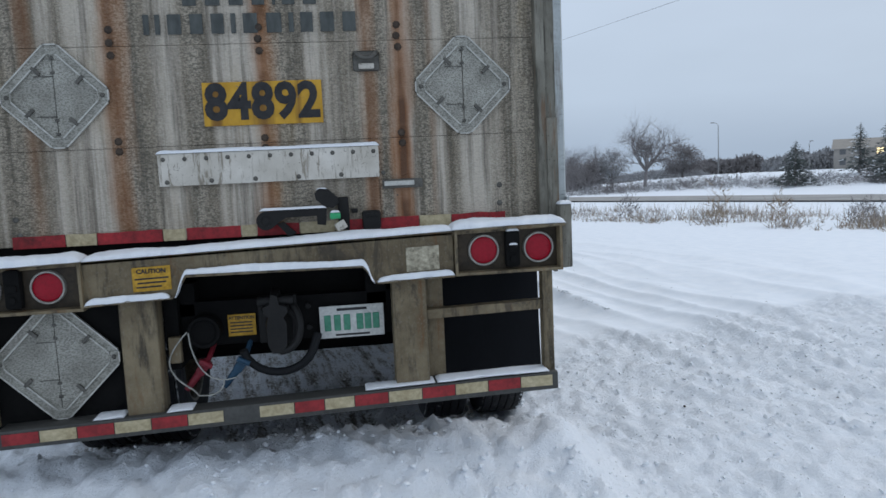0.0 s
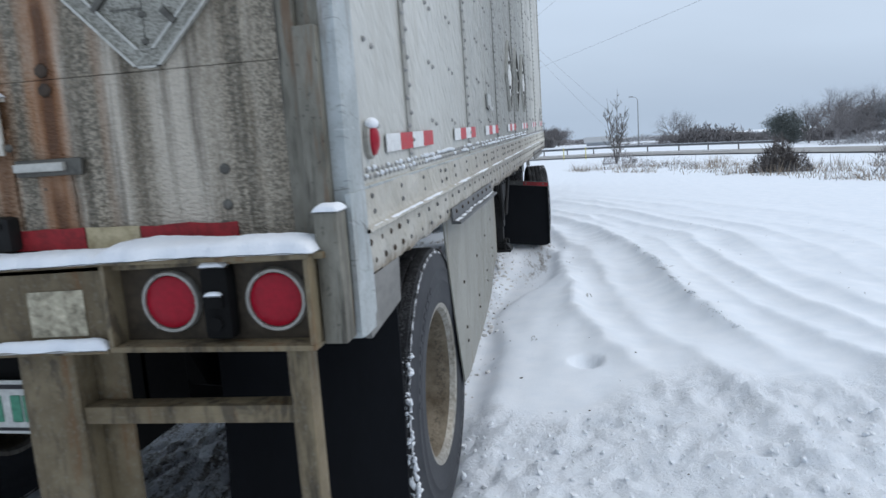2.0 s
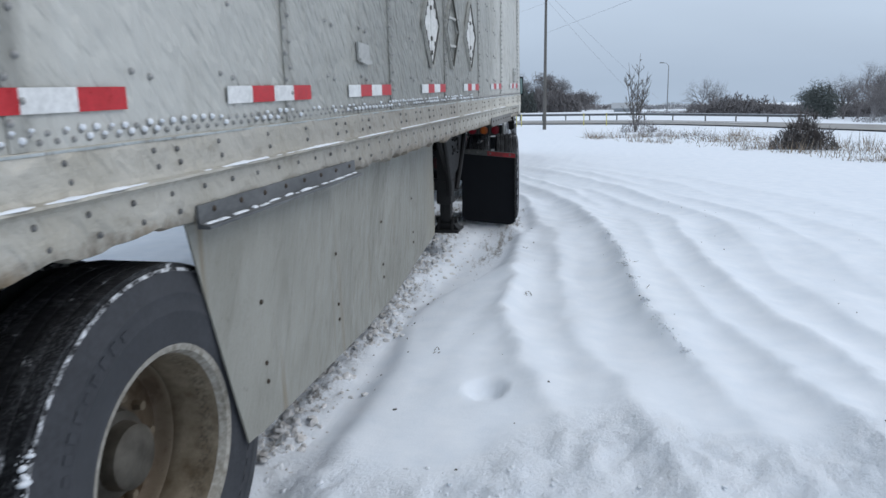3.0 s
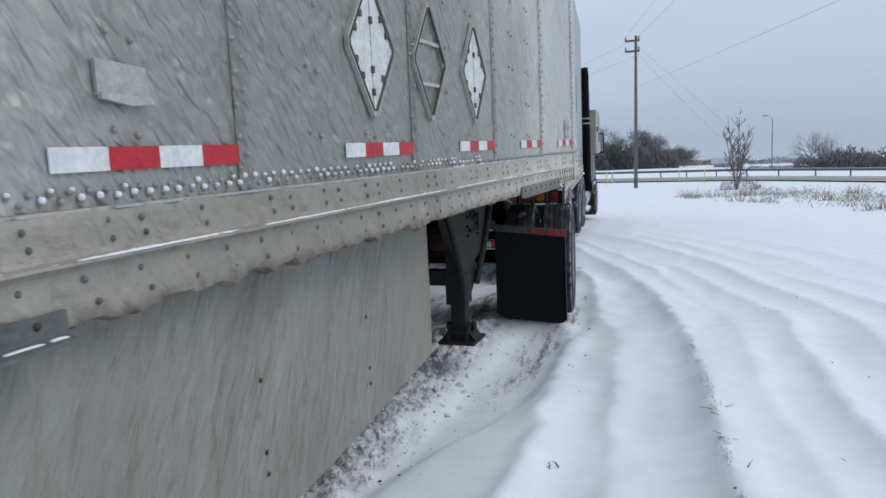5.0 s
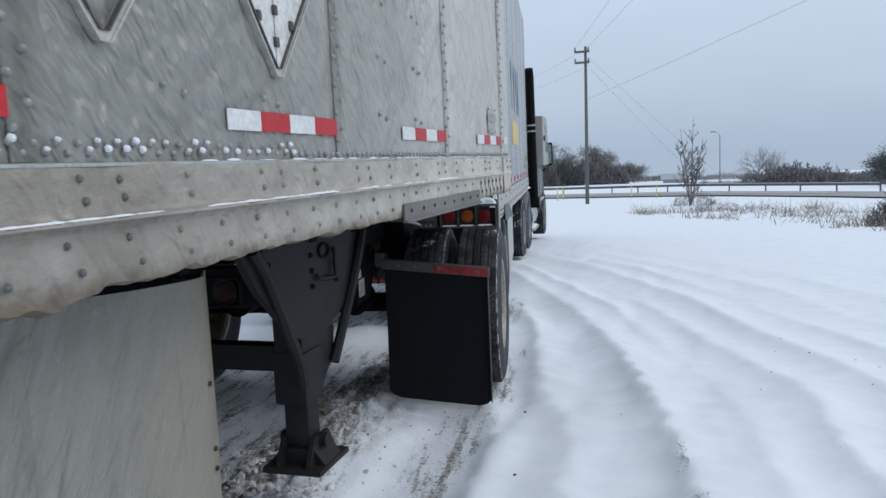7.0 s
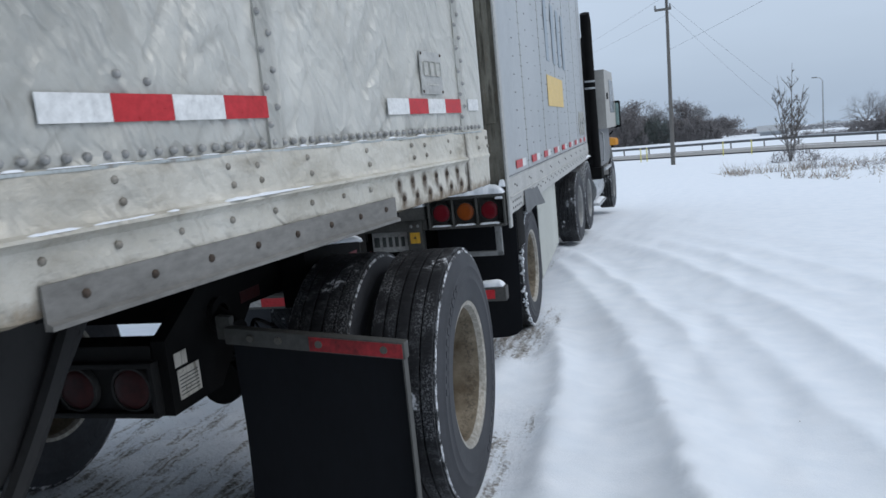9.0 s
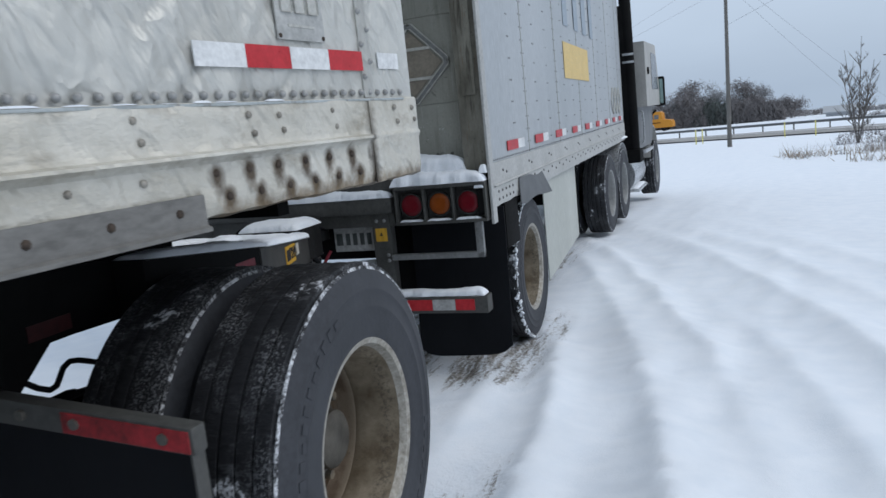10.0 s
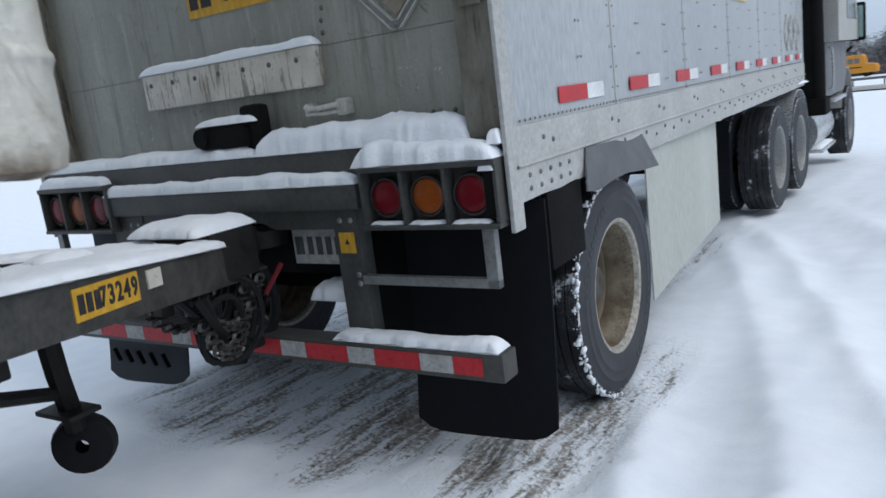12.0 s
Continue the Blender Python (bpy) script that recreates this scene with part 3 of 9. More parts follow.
M_HOSE_R = mat_mottled("red_gladhand_paint", (0.10, 0.008, 0.014), (0.2, 0.018, 0.03), 20.0, 0.5)
M_HOSE_B = mat_mottled("blue_gladhand_paint", (0.012, 0.04, 0.075), (0.025, 0.07, 0.12), 20.0, 0.5)
M_WIRE = mat_mottled("pale_cord", (0.3, 0.3, 0.27), (0.42, 0.42, 0.39), 30.0, 0.7)
M_LOW_GREEN = mat_mottled("green_plastic", (0.03, 0.3, 0.12), (0.05, 0.42, 0.18), 20.0, 0.4)
M_CAB = mat_mottled("salted_pale_cab", (0.30, 0.295, 0.275), (0.44, 0.43, 0.405), 3.0, 0.45, 0.1, 0.1)
M_CAB_LOW = mat_mottled("salted_dark_panel", (0.07, 0.075, 0.08), (0.22, 0.225, 0.23), 2.5, 0.45, 0.1, 0.1, (1, 1, 0.4))
M_CHROME = mat_mottled("salty_chrome", (0.42, 0.43, 0.44), (0.58, 0.59, 0.6), 9.0, 0.3, 0.7, 0.1)
M_GLASSY = mat_mottled("mirror_glass", (0.16, 0.23, 0.22), (0.24, 0.32, 0.30), 5.0, 0.12, 0.6, 0.0)
M_ASPHALT = mat_mottled("wet_slushy_asphalt", (0.24, 0.235, 0.225), (0.40, 0.395, 0.385), 0.6, 0.8, 0.0, 0.3, (1, 1, 1), 8.0, 0.15)
M_WOODPOLE = mat_mottled("weathered_pole_wood", (0.10, 0.095, 0.088), (0.17, 0.162, 0.15), 5.0, 0.8, 0.0, 0.4, (1, 1, 0.15))
M_BARK = mat_mottled("bare_branch_bark", (0.10, 0.09, 0.082), (0.19, 0.175, 0.165), 5.0, 0.9, 0.0, 0.4)
M_WEED = mat_mottled("dry_weed_stalk", (0.18, 0.13, 0.09), (0.40, 0.325, 0.24), 2.0, 0.9, 0.0, 0.2)
M_NEEDLE = mat_mottled("dark_conifer_needles", (0.07, 0.084, 0.078), (0.15, 0.165, 0.157), 1.5, 0.9, 0.0, 0.3)
M_BUSH = mat_mottled("dark_bush_twigs", (0.075, 0.066, 0.062), (0.16, 0.145, 0.138), 1.5, 0.95, 0.0, 0.3)
M_TWIG = mat_mottled("brown_twig_haze", (0.15, 0.14, 0.14), (0.27, 0.255, 0.255), 0.8, 0.95, 0.0, 0.3)
# pale frost grey; on distant trees the lightness also stands in for haze
M_FROST_HAZE = mat_mottled("frosted_hazed_twigs", (0.24, 0.24, 0.245), (0.38, 0.385, 0.395), 1.2, 0.95, 0.0, 0.3)
M_BRICK = mat_mottled("beige_far_wall", (0.27, 0.25, 0.225), (0.34, 0.32, 0.29), 0.5, 0.8)
M_BUS = mat_mottled("school_bus_orange", (0.5, 0.2, 0.02), (0.58, 0.26, 0.03), 1.0, 0.5)
M_POSTYEL = mat_mottled("yellow_marker_paint", (0.58, 0.52, 0.16), (0.66, 0.6, 0.22), 5.0, 0.5)
M_WINDOW = mat_mottled("far_window_glass", (0.11, 0.115, 0.12), (0.16, 0.165, 0.17), 1.0, 0.2)
M_TENT = mat_mottled("far_grey_siding", (0.34, 0.36, 0.38), (0.42, 0.44, 0.46), 0.5, 0.6)
lamp_glow = Nodes("lit_lantern", 0.5)
lamp_glow.color((0.9, 0.75, 0.4))
lamp_glow.b.inputs["Emission Color"].default_value = (1.0, 0.8, 0.45, 1)
lamp_glow.b.inputs["Emission Strength"].default_value = 2.5
M_LIT = lamp_glow.mat
M_TILE = mat_tile()
M_RED_GRIMY = mat_mottled("grimy_red_tape", (0.09, 0.014, 0.014), (0.40, 0.03, 0.038), 8.0, 0.6, 0.0, 0.3)
M_TAPE_GREY = mat_mottled("dirty_white_tape", (0.26, 0.26, 0.25), (0.5, 0.5, 0.49), 40.0, 0.6, 0.0, 0.2)
M_PLAC_TAN = mat_mottled("tan_placard_back", (0.19, 0.165, 0.13), (0.27, 0.24, 0.195), 9.0, 0.6, 0.0, 0.2)
M_STICKER = mat_mottled("dirty_orange_sticker", (0.36, 0.20, 0.02), (0.58, 0.34, 0.04), 30.0, 0.6, 0.0, 0.1)
M_GUARD = mat_mottled("grimy_guard_steel", (0.13, 0.126, 0.118), (0.225, 0.22, 0.208), 8.0, 0.55, 0.1, 0.25, (1, 0.4, 1))
M_GUARD_DARK = mat_mottled("dark_guard_steel", (0.07, 0.073, 0.076), (0.16, 0.165, 0.168), 8.0, 0.5, 0.1, 0.3, (1, 0.4, 1))
M_CABLE = mat_mottled("frosted_cable", (0.12, 0.125, 0.13), (0.18, 0.185, 0.19), 2.0, 0.7)
M_LAMP_DIRTY = mat_mottled("mud_covered_red_lens", (0.02, 0.007, 0.007), (0.06, 0.014, 0.015), 14.0, 0.5)
M_BEZEL_DIRTY = mat_mottled("mud_covered_bezel", (0.02, 0.02, 0.02), (0.045, 0.044, 0.042), 14.0, 0.6)


# ---- mesh helpers ----
def mesh_of(bm, name, material, smooth=False):
    me = bpy.data.meshes.new(name)
    bm.to_mesh(me)
    bm.free()
    if isinstance(material, (list, tuple)):
        for m in material:
            me.materials.append(m)
    else:
        me.materials.append(material)
    if smooth:
        me.polygons.foreach_set("use_smooth", [True] * len(me.polygons))
        me.set_sharp_from_angle(angle=radians(38))
    return me


def part(name, bm, material, parent=None, label="", smooth=True, kind=""):
    """Links a bmesh as one mesh object under a thing or a part."""
    ob = new(name, mesh_of(bm, name, material, smooth))
    if parent is not None:
        ob.parent = parent
    if label:
        ob["label"] = label
    if kind:
        ob["kind"] = kind
    return ob


def thing(name, label, category, m=None, group="", kind=""):
    ob = new(name)
    ob.empty_display_size = 0.1
    if m is not None:
        ob.matrix_basis = m
    return tagged(ob, label, category, group, kind)


def box(bm, x0, x1, y0, y1, z0, z1, bevel=0.0, m=None):
    """A box between two corners, its edges rounded by bevel, then moved by m."""
    made = bmesh.ops.create_cube(bm, size=1.0)["verts"]
    for v in made:
        v.co = Vector((x0 + (v.co.x + 0.5) * (x1 - x0), y0 + (v.co.y + 0.5) * (y1 - y0), z0 + (v.co.z + 0.5) * (z1 - z0)))
    if bevel > 0:
        edges = list({e for v in made for e in v.link_edges})
        made = [v for v in bmesh.ops.bevel(bm, geom=edges, offset=bevel, segments=2, profile=0.6, affect="EDGES")["verts"]]
    if m is not None:
        for v in {v for v in made}:
            v.co = m @ v.co
    return bm


def tube(bm, p0, p1, r0, r1=None, seg=10, caps=True):
    """A round bar from p0 to p1."""
    p0, p1 = Vector(p0), Vector(p1)
    d = p1 - p0
    m = Matrix.Translation((p0 + p1) / 2) @ d.to_track_quat("Z", "Y").to_matrix().to_4x4()
    bmesh.ops.create_cone(bm, cap_ends=caps, segments=seg, radius1=r0, radius2=r0 if r1 is None else r1, depth=d.length, matrix=m)
    return bm


def bent(bm, points, r, seg=8):
    """A hose or bar swept along points as one closed skin."""
    pts = [Vector(p) for p in points]
    if 3 < len(pts) < 8:
        ext = [pts[0] * 2 - pts[1], *pts, pts[-1] * 2 - pts[-2]]
        pts = [0.5 * ((2 * b) + (c - a) * t + (2 * a - 5 * b + 4 * c - d) * t * t + (3 * b - a - 3 * c + d) * t ** 3) for a, b, c, d in zip(ext, ext[1:], ext[2:], ext[3:]) for t in (0.0, 0.25, 0.5, 0.75)] + [pts[-1]]
    rings, side = [], None
    for i, p in enumerate(pts):
        d = (pts[min(i + 1, len(pts) - 1)] - pts[max(i - 1, 0)]).normalized()
        side = d.orthogonal() if side is None else side - d * side.dot(d)
        if side.length < 1e-5:
            side = d.orthogonal()
        side.normalize()
        up = d.cross(side)
        rings.append([bm.verts.new(p + (side * math.cos(6.2832 * k / seg) + up * math.sin(6.2832 * k / seg)) * r) for k in range(seg)])
    made = [bm.faces.new(rings[0][::-1]), bm.faces.new(rings[-1])]
    for a, b in zip(rings, rings[1:]):
        for k in range(seg):
            made.append(bm.faces.new((a[k], a[(k + 1) % seg], b[(k + 1) % seg], b[k])))
    bmesh.ops.recalc_face_normals(bm, faces=made)
    return bm


def tray(boxes, material, parent, back=None):
    """A lamp box whose back and walls are pieces of their own."""
    box_ = None
    for x0, x1, y0, y1, z0, z1 in boxes:
        bm = bmesh.new()
        box(bm, x0, x1, y0, y1, z0, z1, 0.002)
        piece = part("lamp_box" if box_ is None else "box_wall", bm, (back or material) if box_ is None else material, parent if box_ is None else box_)
        box_ = box_ or piece
    return box_


def lathe(bm, profile, seg=40, axis="X", m=None, close=False):
    """Turns a profile of (radius, along) round an axis."""
    rings = []
    for r, a in profile:
        ring = []
        for i in range(seg):
            u = 2 * math.pi * i / seg
            c, s = r * math.cos(u), r * math.sin(u)
            co = Vector((a, c, s)) if axis == "X" else Vector((c, a, s)) if axis == "Y" else Vector((c, s, a))
            ring.append(bm.verts.new(m @ co if m is not None else co))
        rings.append(ring)
    pairs = list(zip(rings, rings[1:])) + ([(rings[-1], rings[0])] if close else [])
    for a, b in pairs:
        for i in range(seg):
            bm.faces.new((a[i], a[(i + 1) % seg], b[(i + 1) % seg], b[i]))
    bmesh.ops.recalc_face_normals(bm, faces=bm.faces[:])
    return bm


def prism(bm, outline, a0, a1, axis="X", m=None):
    """Extrudes a closed outline: for axis X the outline is (y, z), for Y (x, z), for Z (x, y)."""
    def put(p, a):
        co = Vector((a, *p)) if axis == "X" else Vector((p[0], a, p[1])) if axis == "Y" else Vector((*p, a))
        return bm.verts.new(m @ co if m is not None else co)
    lo, hi = [put(p, a0) for p in outline], [put(p, a1) for p in outline]
    n = len(outline)
    faces = [bm.faces.new(lo), bm.faces.new(hi[::-1])]
    for i in range(n):
        faces.append(bm.faces.new((lo[i], hi[i], hi[(i + 1) % n], lo[(i + 1) % n])))
    bmesh.ops.recalc_face_normals(bm, faces=faces)
    return bm


def sheet(bm, f, nu, nv, thick=None):
    """A grid of points f(u, v), u and v from 0 to 1; with thick, a second skin moved by that vector and closed edges."""
    def skin(off):
        return [[bm.verts.new(Vector(f(i / nu, j / nv)) + off) for j in range(nv + 1)] for i in range(nu + 1)]
    a = skin(Vector((0, 0, 0)))
    for i in range(nu):
        for j in range(nv):
            bm.faces.new((a[i][j], a[i + 1][j], a[i + 1][j + 1], a[i][j + 1]))
    if thick is not None:
        b = skin(Vector(thick))
        for i in range(nu):
            for j in range(nv):
                bm.faces.new((b[i][j], b[i][j + 1], b[i + 1][j + 1], b[i + 1][j]))
        rim = [(i, 0) for i in range(nu)] + [(nu, j) for j in range(nv)] + [(i, nv) for i in range(nu, 0, -1)] + [(0, j) for j in range(nv, 0, -1)]
        for (i, j), (k, l) in zip(rim, rim[1:] + rim[:1]):
            bm.faces.new((a[i][j], b[i][j], b[k][l], a[k][l]))
        bmesh.ops.recalc_face_normals(bm, faces=bm.faces[:])
    return bm


def ring(bm, half, width, cut, y0, y1, m, axis="Y"):
    """A square frame with cut corners, standing in its local xz plane."""
    def loop(h, c):
        return [(h, h - c), (h - c, h), (c - h, h), (-h, h - c), (-h, c - h), (c - h, -h), (h - c, -h), (h, c - h)]
    rows = []
    for pts, y in ((loop(half, cut), y1), (loop(half, cut), y0), (loop(half - width, cut * 0.6), y0), (loop(half - width, cut * 0.6), y1)):
        rows.append([bm.verts.new(m @ Vector((a, y, b))) for a, b in pts])
    for a, b in zip(rows, rows[1:] + rows[:1]):
        for i in range(8):
            bm.faces.new((a[i], a[(i + 1) % 8], b[(i + 1) % 8], b[i]))
    bmesh.ops.recalc_face_normals(bm, faces=bm.faces[:])
    return bm


def domes(name, places, r, normal, material, parent, height=0.6, label=""):
    """Many rivet heads in one mesh, round the given normal axis (0 x, 1 y, 2 z; sign by height)."""
    verts, faces = [], []
    seg = 7
    u, v = [(1, 2), (0, 2), (0, 1)][normal]
    for p in places:
        base = len(verts)
        for rr, hh in ((1.0, 0.0), (0.85, 0.55), (0.45, 0.92)):
            for i in range(seg):
                q = [p[0], p[1], p[2]]
                a = 2 * math.pi * i / seg
                q[u] += r * rr * math.cos(a)
                q[v] += r * rr * math.sin(a)
                q[normal] += hh * r * height
                verts.append(q)
        top = [p[0], p[1], p[2]]
        top[normal] += r * height
        verts.append(top)
        for k in range(2):
            for i in range(seg):
                j = (i + 1) % seg
                faces.append((base + k * seg + i, base + k * seg + j, base + (k + 1) * seg + j, base + (k + 1) * seg + i))
        for i in range(seg):
            faces.append((base + 2 * seg + i, base + 2 * seg + (i + 1) % seg, base + 3 * seg))
    me = bpy.data.meshes.new(name)
    me.from_pydata(verts, [], faces)
    me.materials.append(material)
    me.polygons.foreach_set("use_smooth", [True] * len(me.polygons))
    ob = new(name, me)
    ob.parent = parent
    ob["kind"] = "stuff"
    if label:
        ob["label"] = label
    return ob


def lettering(name, text, size, m, material, parent, bold=0.0, width=1.0, label=""):
    """Raised characters in the built-in font, lying in their local xy plane, centred."""
    cu = bpy.data.curves.new(name, "FONT")
    cu.body, cu.size, cu.align_x, cu.align_y = text, size, "CENTER", "CENTER"
    cu.offset, cu.extrude, cu.resolution_u = bold, 0.0012, 3
    tmp = new(name + "_curve", cu)
    bpy.context.view_layer.update()
    me = bpy.data.meshes.new_from_object(tmp.evaluated_get(bpy.context.evaluated_depsgraph_get()))
    bpy.data.objects.remove(tmp)
    me.transform(m @ Matrix.Diagonal((width, 1, 1, 1)))
    me.materials.clear()
    me.materials.append(material)
    ob = new(name, me)
    ob.parent = parent
    if label:
        ob["label"] = label
    return ob


def digits(text, pitch, size, m, material, parent, bold, width):
    """Each numeral a part of its own, centred on m."""
    for i, ch in enumerate(text):
        lettering("numeral", ch, size, m @ Matrix.Translation(((i - (len(text) - 1) / 2) * pitch, 0, 0)), material, parent, bold, width)


def lumpy_cap(bm, x0, x1, y0, y1, z, h, step=0.03, seed=0.0, overhang=0.012):
    """A rounded, uneven strip of snow lying on a ledge."""
    span, wide = x1 - x0, y1 - y0
    nx, ny = max(8, int(span / min(step, 0.009))), 11
    def top(u, v):
        c = 0.5 - 0.5 * math.cos(math.pi * v)
        x, y = x0 + u * span, y0 + c * wide
        n = noise.noise(Vector((x * 5 + seed, y * 9, seed))) * 0.28 + noise.noise(Vector((x * 17 + seed, y * 17, 2.0))) * 0.05 + noise.noise(Vector((x * 45, y * 45 + seed, 0.3))) * 0.07
        across = max(0.0, 1 - (2 * c - 1) ** 2) ** 0.26
        near = min(1.0, min(u, 1 - u) * span / min(1.4 * h + 0.004, 0.3 * span))
        ends = max(0.0, 1 - (1 - near) ** 2) ** 0.5
        side = overhang * (noise.noise(Vector((x * 14, seed, 1.0))) + 0.35 * noise.noise(Vector((x * 45, seed, 3.0))) + 0.25 * noise.noise(Vector((x * 95, seed, 5.0))))
        return (x, y + side * (1 - c) * 1.3, z + max(0.0012, h * (0.92 + n) * across * ends))
    sheet(bm, top, nx, ny)
    def under(u, v):
        return (x0 + u * span, y0 + v * wide, z - 0.001)
    return sheet(bm, under, nx, 1)


def snow_thing(name, bm, label, category="snow"):
    me = bpy.data.meshes.new(name)
    bm.to_mesh(me)
    bm.free()
    me.materials.append(M_SNOW)
    me.polygons.foreach_set("use_smooth", [True] * len(me.polygons))
    return tagged(new(name, me), label, category, kind="stuff")


def tape_run(parent, x_of, lengths, y0, z0, z1, first_red, red, white, axis="Y", name="tape_segment"):
    """Alternating tape segments along an axis, each a thin raised piece of its own."""
    at, turn = y0, first_red
    for n, length in enumerate(lengths):
        bm = bmesh.new()
        if axis == "Y":
            box(bm, x_of, x_of + 0.0025, at, at + length - 0.001, z0, z1)
        else:
            box(bm, at, at + length - 0.001, x_of - 0.0025, x_of, z0, z1)
        part(name, bm, red if turn else white, parent, "red reflective tape" if turn else "white reflective tape", smooth=False)
        at, turn = at + length, not turn


def round_lamp(name, centre, lens_r, parent, lens=None, m=None, tagged_as="round red tail lamp in a grey metal bezel", rim=None):
    """A round lamp facing -y: bezel with screws, domed lens."""
    cx, cy, cz = centre
    lens_r *= 1.11
    bm = bmesh.new()
    lathe(bm, [(lens_r * 1.02, 0.0), (lens_r * 1.06, -0.016), (lens_r * 1.17, -0.016), (lens_r * 1.225, -0.010), (lens_r * 1.225, 0.004)], 32, "Y", Matrix.Translation(centre))
    for k in range(3):
        a = math.pi / 2 + k * 2 * math.pi / 3 + 0.5
        tube(bm, (cx + lens_r * 1.12 * math.cos(a), cy - 0.02, cz + lens_r * 1.12 * math.sin(a)), (cx + lens_r * 1.12 * math.cos(a), cy - 0.01, cz + lens_r * 1.12 * math.sin(a)), lens_r * 0.055, None, 6)
    bezel = part(name, bm, rim or M_BEZEL, parent, tagged_as)
    bm = bmesh.new()
    lathe(bm, [(lens_r * 1.03, 0.0), (lens_r * 1.02, -0.012), (lens_r * 0.9, -0.017), (lens_r * 0.5, -0.02), (0.0005, -0.021)], 28, "Y", Matrix.Translation(centre))
    part("lens", bm, lens or M_LAMP, bezel)
    return bezel


def wheel_meshes(r, width, rim_r, rim_mat, key):
    """Tyre and rim meshes about the local x axis, outer face towards +x, centre of the tyre at the origin."""
    w = width / 2
    g = r - rim_r
    side = [(rim_r * 0.985, w * 0.80), (rim_r * 1.02, w * 0.93), (rim_r * 1.10, w * 0.985), (rim_r + g * 0.40, w * 0.995), (rim_r + g * 0.415, w * 1.012), (rim_r + g * 0.44, w * 1.012), (rim_r + g * 0.455, w * 1.0),
            (rim_r + g * 0.62, w * 0.995), (rim_r + g * 0.635, w * 1.008), (rim_r + g * 0.66, w * 1.006), (rim_r + g * 0.675, w * 0.985), (r * 0.91, w * 0.965), (r * 0.957, w * 0.90)]
    bm = bmesh.new()
    lathe(bm, side + [(r * 0.94, 0.0)] + [(q, -a) for q, a in side[::-1]], 64)
    for a in [0.35 + 0.105 * i for i in range(11)] + [3.5 + 0.12 * i for i in range(9)]:
        tall = 0.5 + 0.5 * abs(math.sin(a * 37))
        box(bm, w * 0.98, w * 1.014, -0.011, 0.011, rim_r + g * 0.47, rim_r + g * (0.49 + 0.11 * tall), 0.0, Matrix.Rotation(a, 4, "X"))
    side_me = mesh_of(bm, key + "_sidewall", M_TYRE, True)
    bm = bmesh.new()
    tread = [(r * 0.953, w * 0.905), (r * 0.975, w * 0.87)]
    ribs = 5
    for k in range(ribs):
        a, b = w * (0.84 - 1.68 * k / ribs), w * (0.84 - 1.68 * (k + 1) / ribs)
        gap = (a - b) * 0.13
        tread += [(r * 0.962, a), (r * 0.966, a - gap * 0.4), (r * 0.997, a - gap * 0.6), (r, (a + b) / 2), (r * 0.997, b + gap * 0.6), (r * 0.966, b + gap * 0.4), (r * 0.962, b)]
    tread += [(r * 0.975, -w * 0.87), (r * 0.953, -w * 0.905)]
    lathe(bm, tread, 64)
    tread_me = mesh_of(bm, key + "_tread", mat_tread(w, 0.22 if key == "dolly_wheel" else 0.12), True)
    bm = bmesh.new()
    lathe(bm, [(rim_r * 1.03, w * 0.80), (rim_r * 1.045, w * 0.90), (rim_r * 1.02, w * 0.935), (rim_r * 0.965, w * 0.90), (rim_r * 0.93, w * 0.74)], 56)
    lip_me = mesh_of(bm, key + "_lip", M_RIMLIP if rim_mat is M_RIM else rim_mat, True)
    bm = bmesh.new()
    lathe(bm, [(rim_r * 0.935, w * 0.76), (rim_r * 0.90, w * 0.45), (rim_r * 0.865, w * 0.1), (rim_r * 0.85, -w * 0.25), (rim_r * 0.855, -w * 0.30), (rim_r * 0.84, -w * 0.34), (rim_r * 0.82, -w * 0.55), (rim_r * 0.77, -w * 0.66), (rim_r * 0.70, -w * 0.60), (rim_r * 0.52, -w * 0.5), (rim_r * 0.42, -w * 0.48), (rim_r * 0.40, -w * 0.47), (rim_r * 0.39, -w * 0.30), (rim_r * 0.31, -w * 0.24), (rim_r * 0.29, w * 0.08), (rim_r * 0.24, w * 0.16), (0.001, w * 0.18)], 56)
    for k in range(10):
        a = 2 * math.pi * k / 10
        c, s = math.cos(a), math.sin(a)
        tube(bm, (-w * 0.54, rim_r * 0.50 * c, rim_r * 0.50 * s), (-w * 0.28, rim_r * 0.50 * c, rim_r * 0.50 * s), 0.016, 0.014, 6)
    lathe(bm, [(rim_r * 0.98, -w * 0.9), (rim_r * 0.9, -w * 0.8), (rim_r * 0.82, -w * 0.56)], 40)
    rim_me = mesh_of(bm, key + "_rim", rim_mat, True)
    return side_me, tread_me, lip_me, rim_me


def add_wheel(parent, meshes, m, name="wheel", holes=True, flip=False):
    """wheel > sidewall, tread, rim_lip, rim. flip turns the outer face to -x."""
    turn = m @ (pose(0, 0, 0, 0, 0, 180) if flip else Matrix.Identity(4))
    tyre = new(name, meshes[0])
    tyre.parent, tyre.matrix_basis = parent, turn
    for n, me in (("tread", meshes[1]), ("rim_lip", meshes[2]), ("rim", meshes[3])):
        o = new(n, me)
        o.parent = tyre
    return tyre


# ---- ground ----
def smooth(a, b, t):
    u = min(1.0, max(0.0, (t - a) / (b - a)))
    return u * u * (3 - 2 * u)


ROAD = [(-140, 92), (-60, 74), (-25, 62), (-8, 57), (4, 53), (13, 46.5), (20, 36), (26.5, 24), (35, 5), (44, -25), (60, -90)]


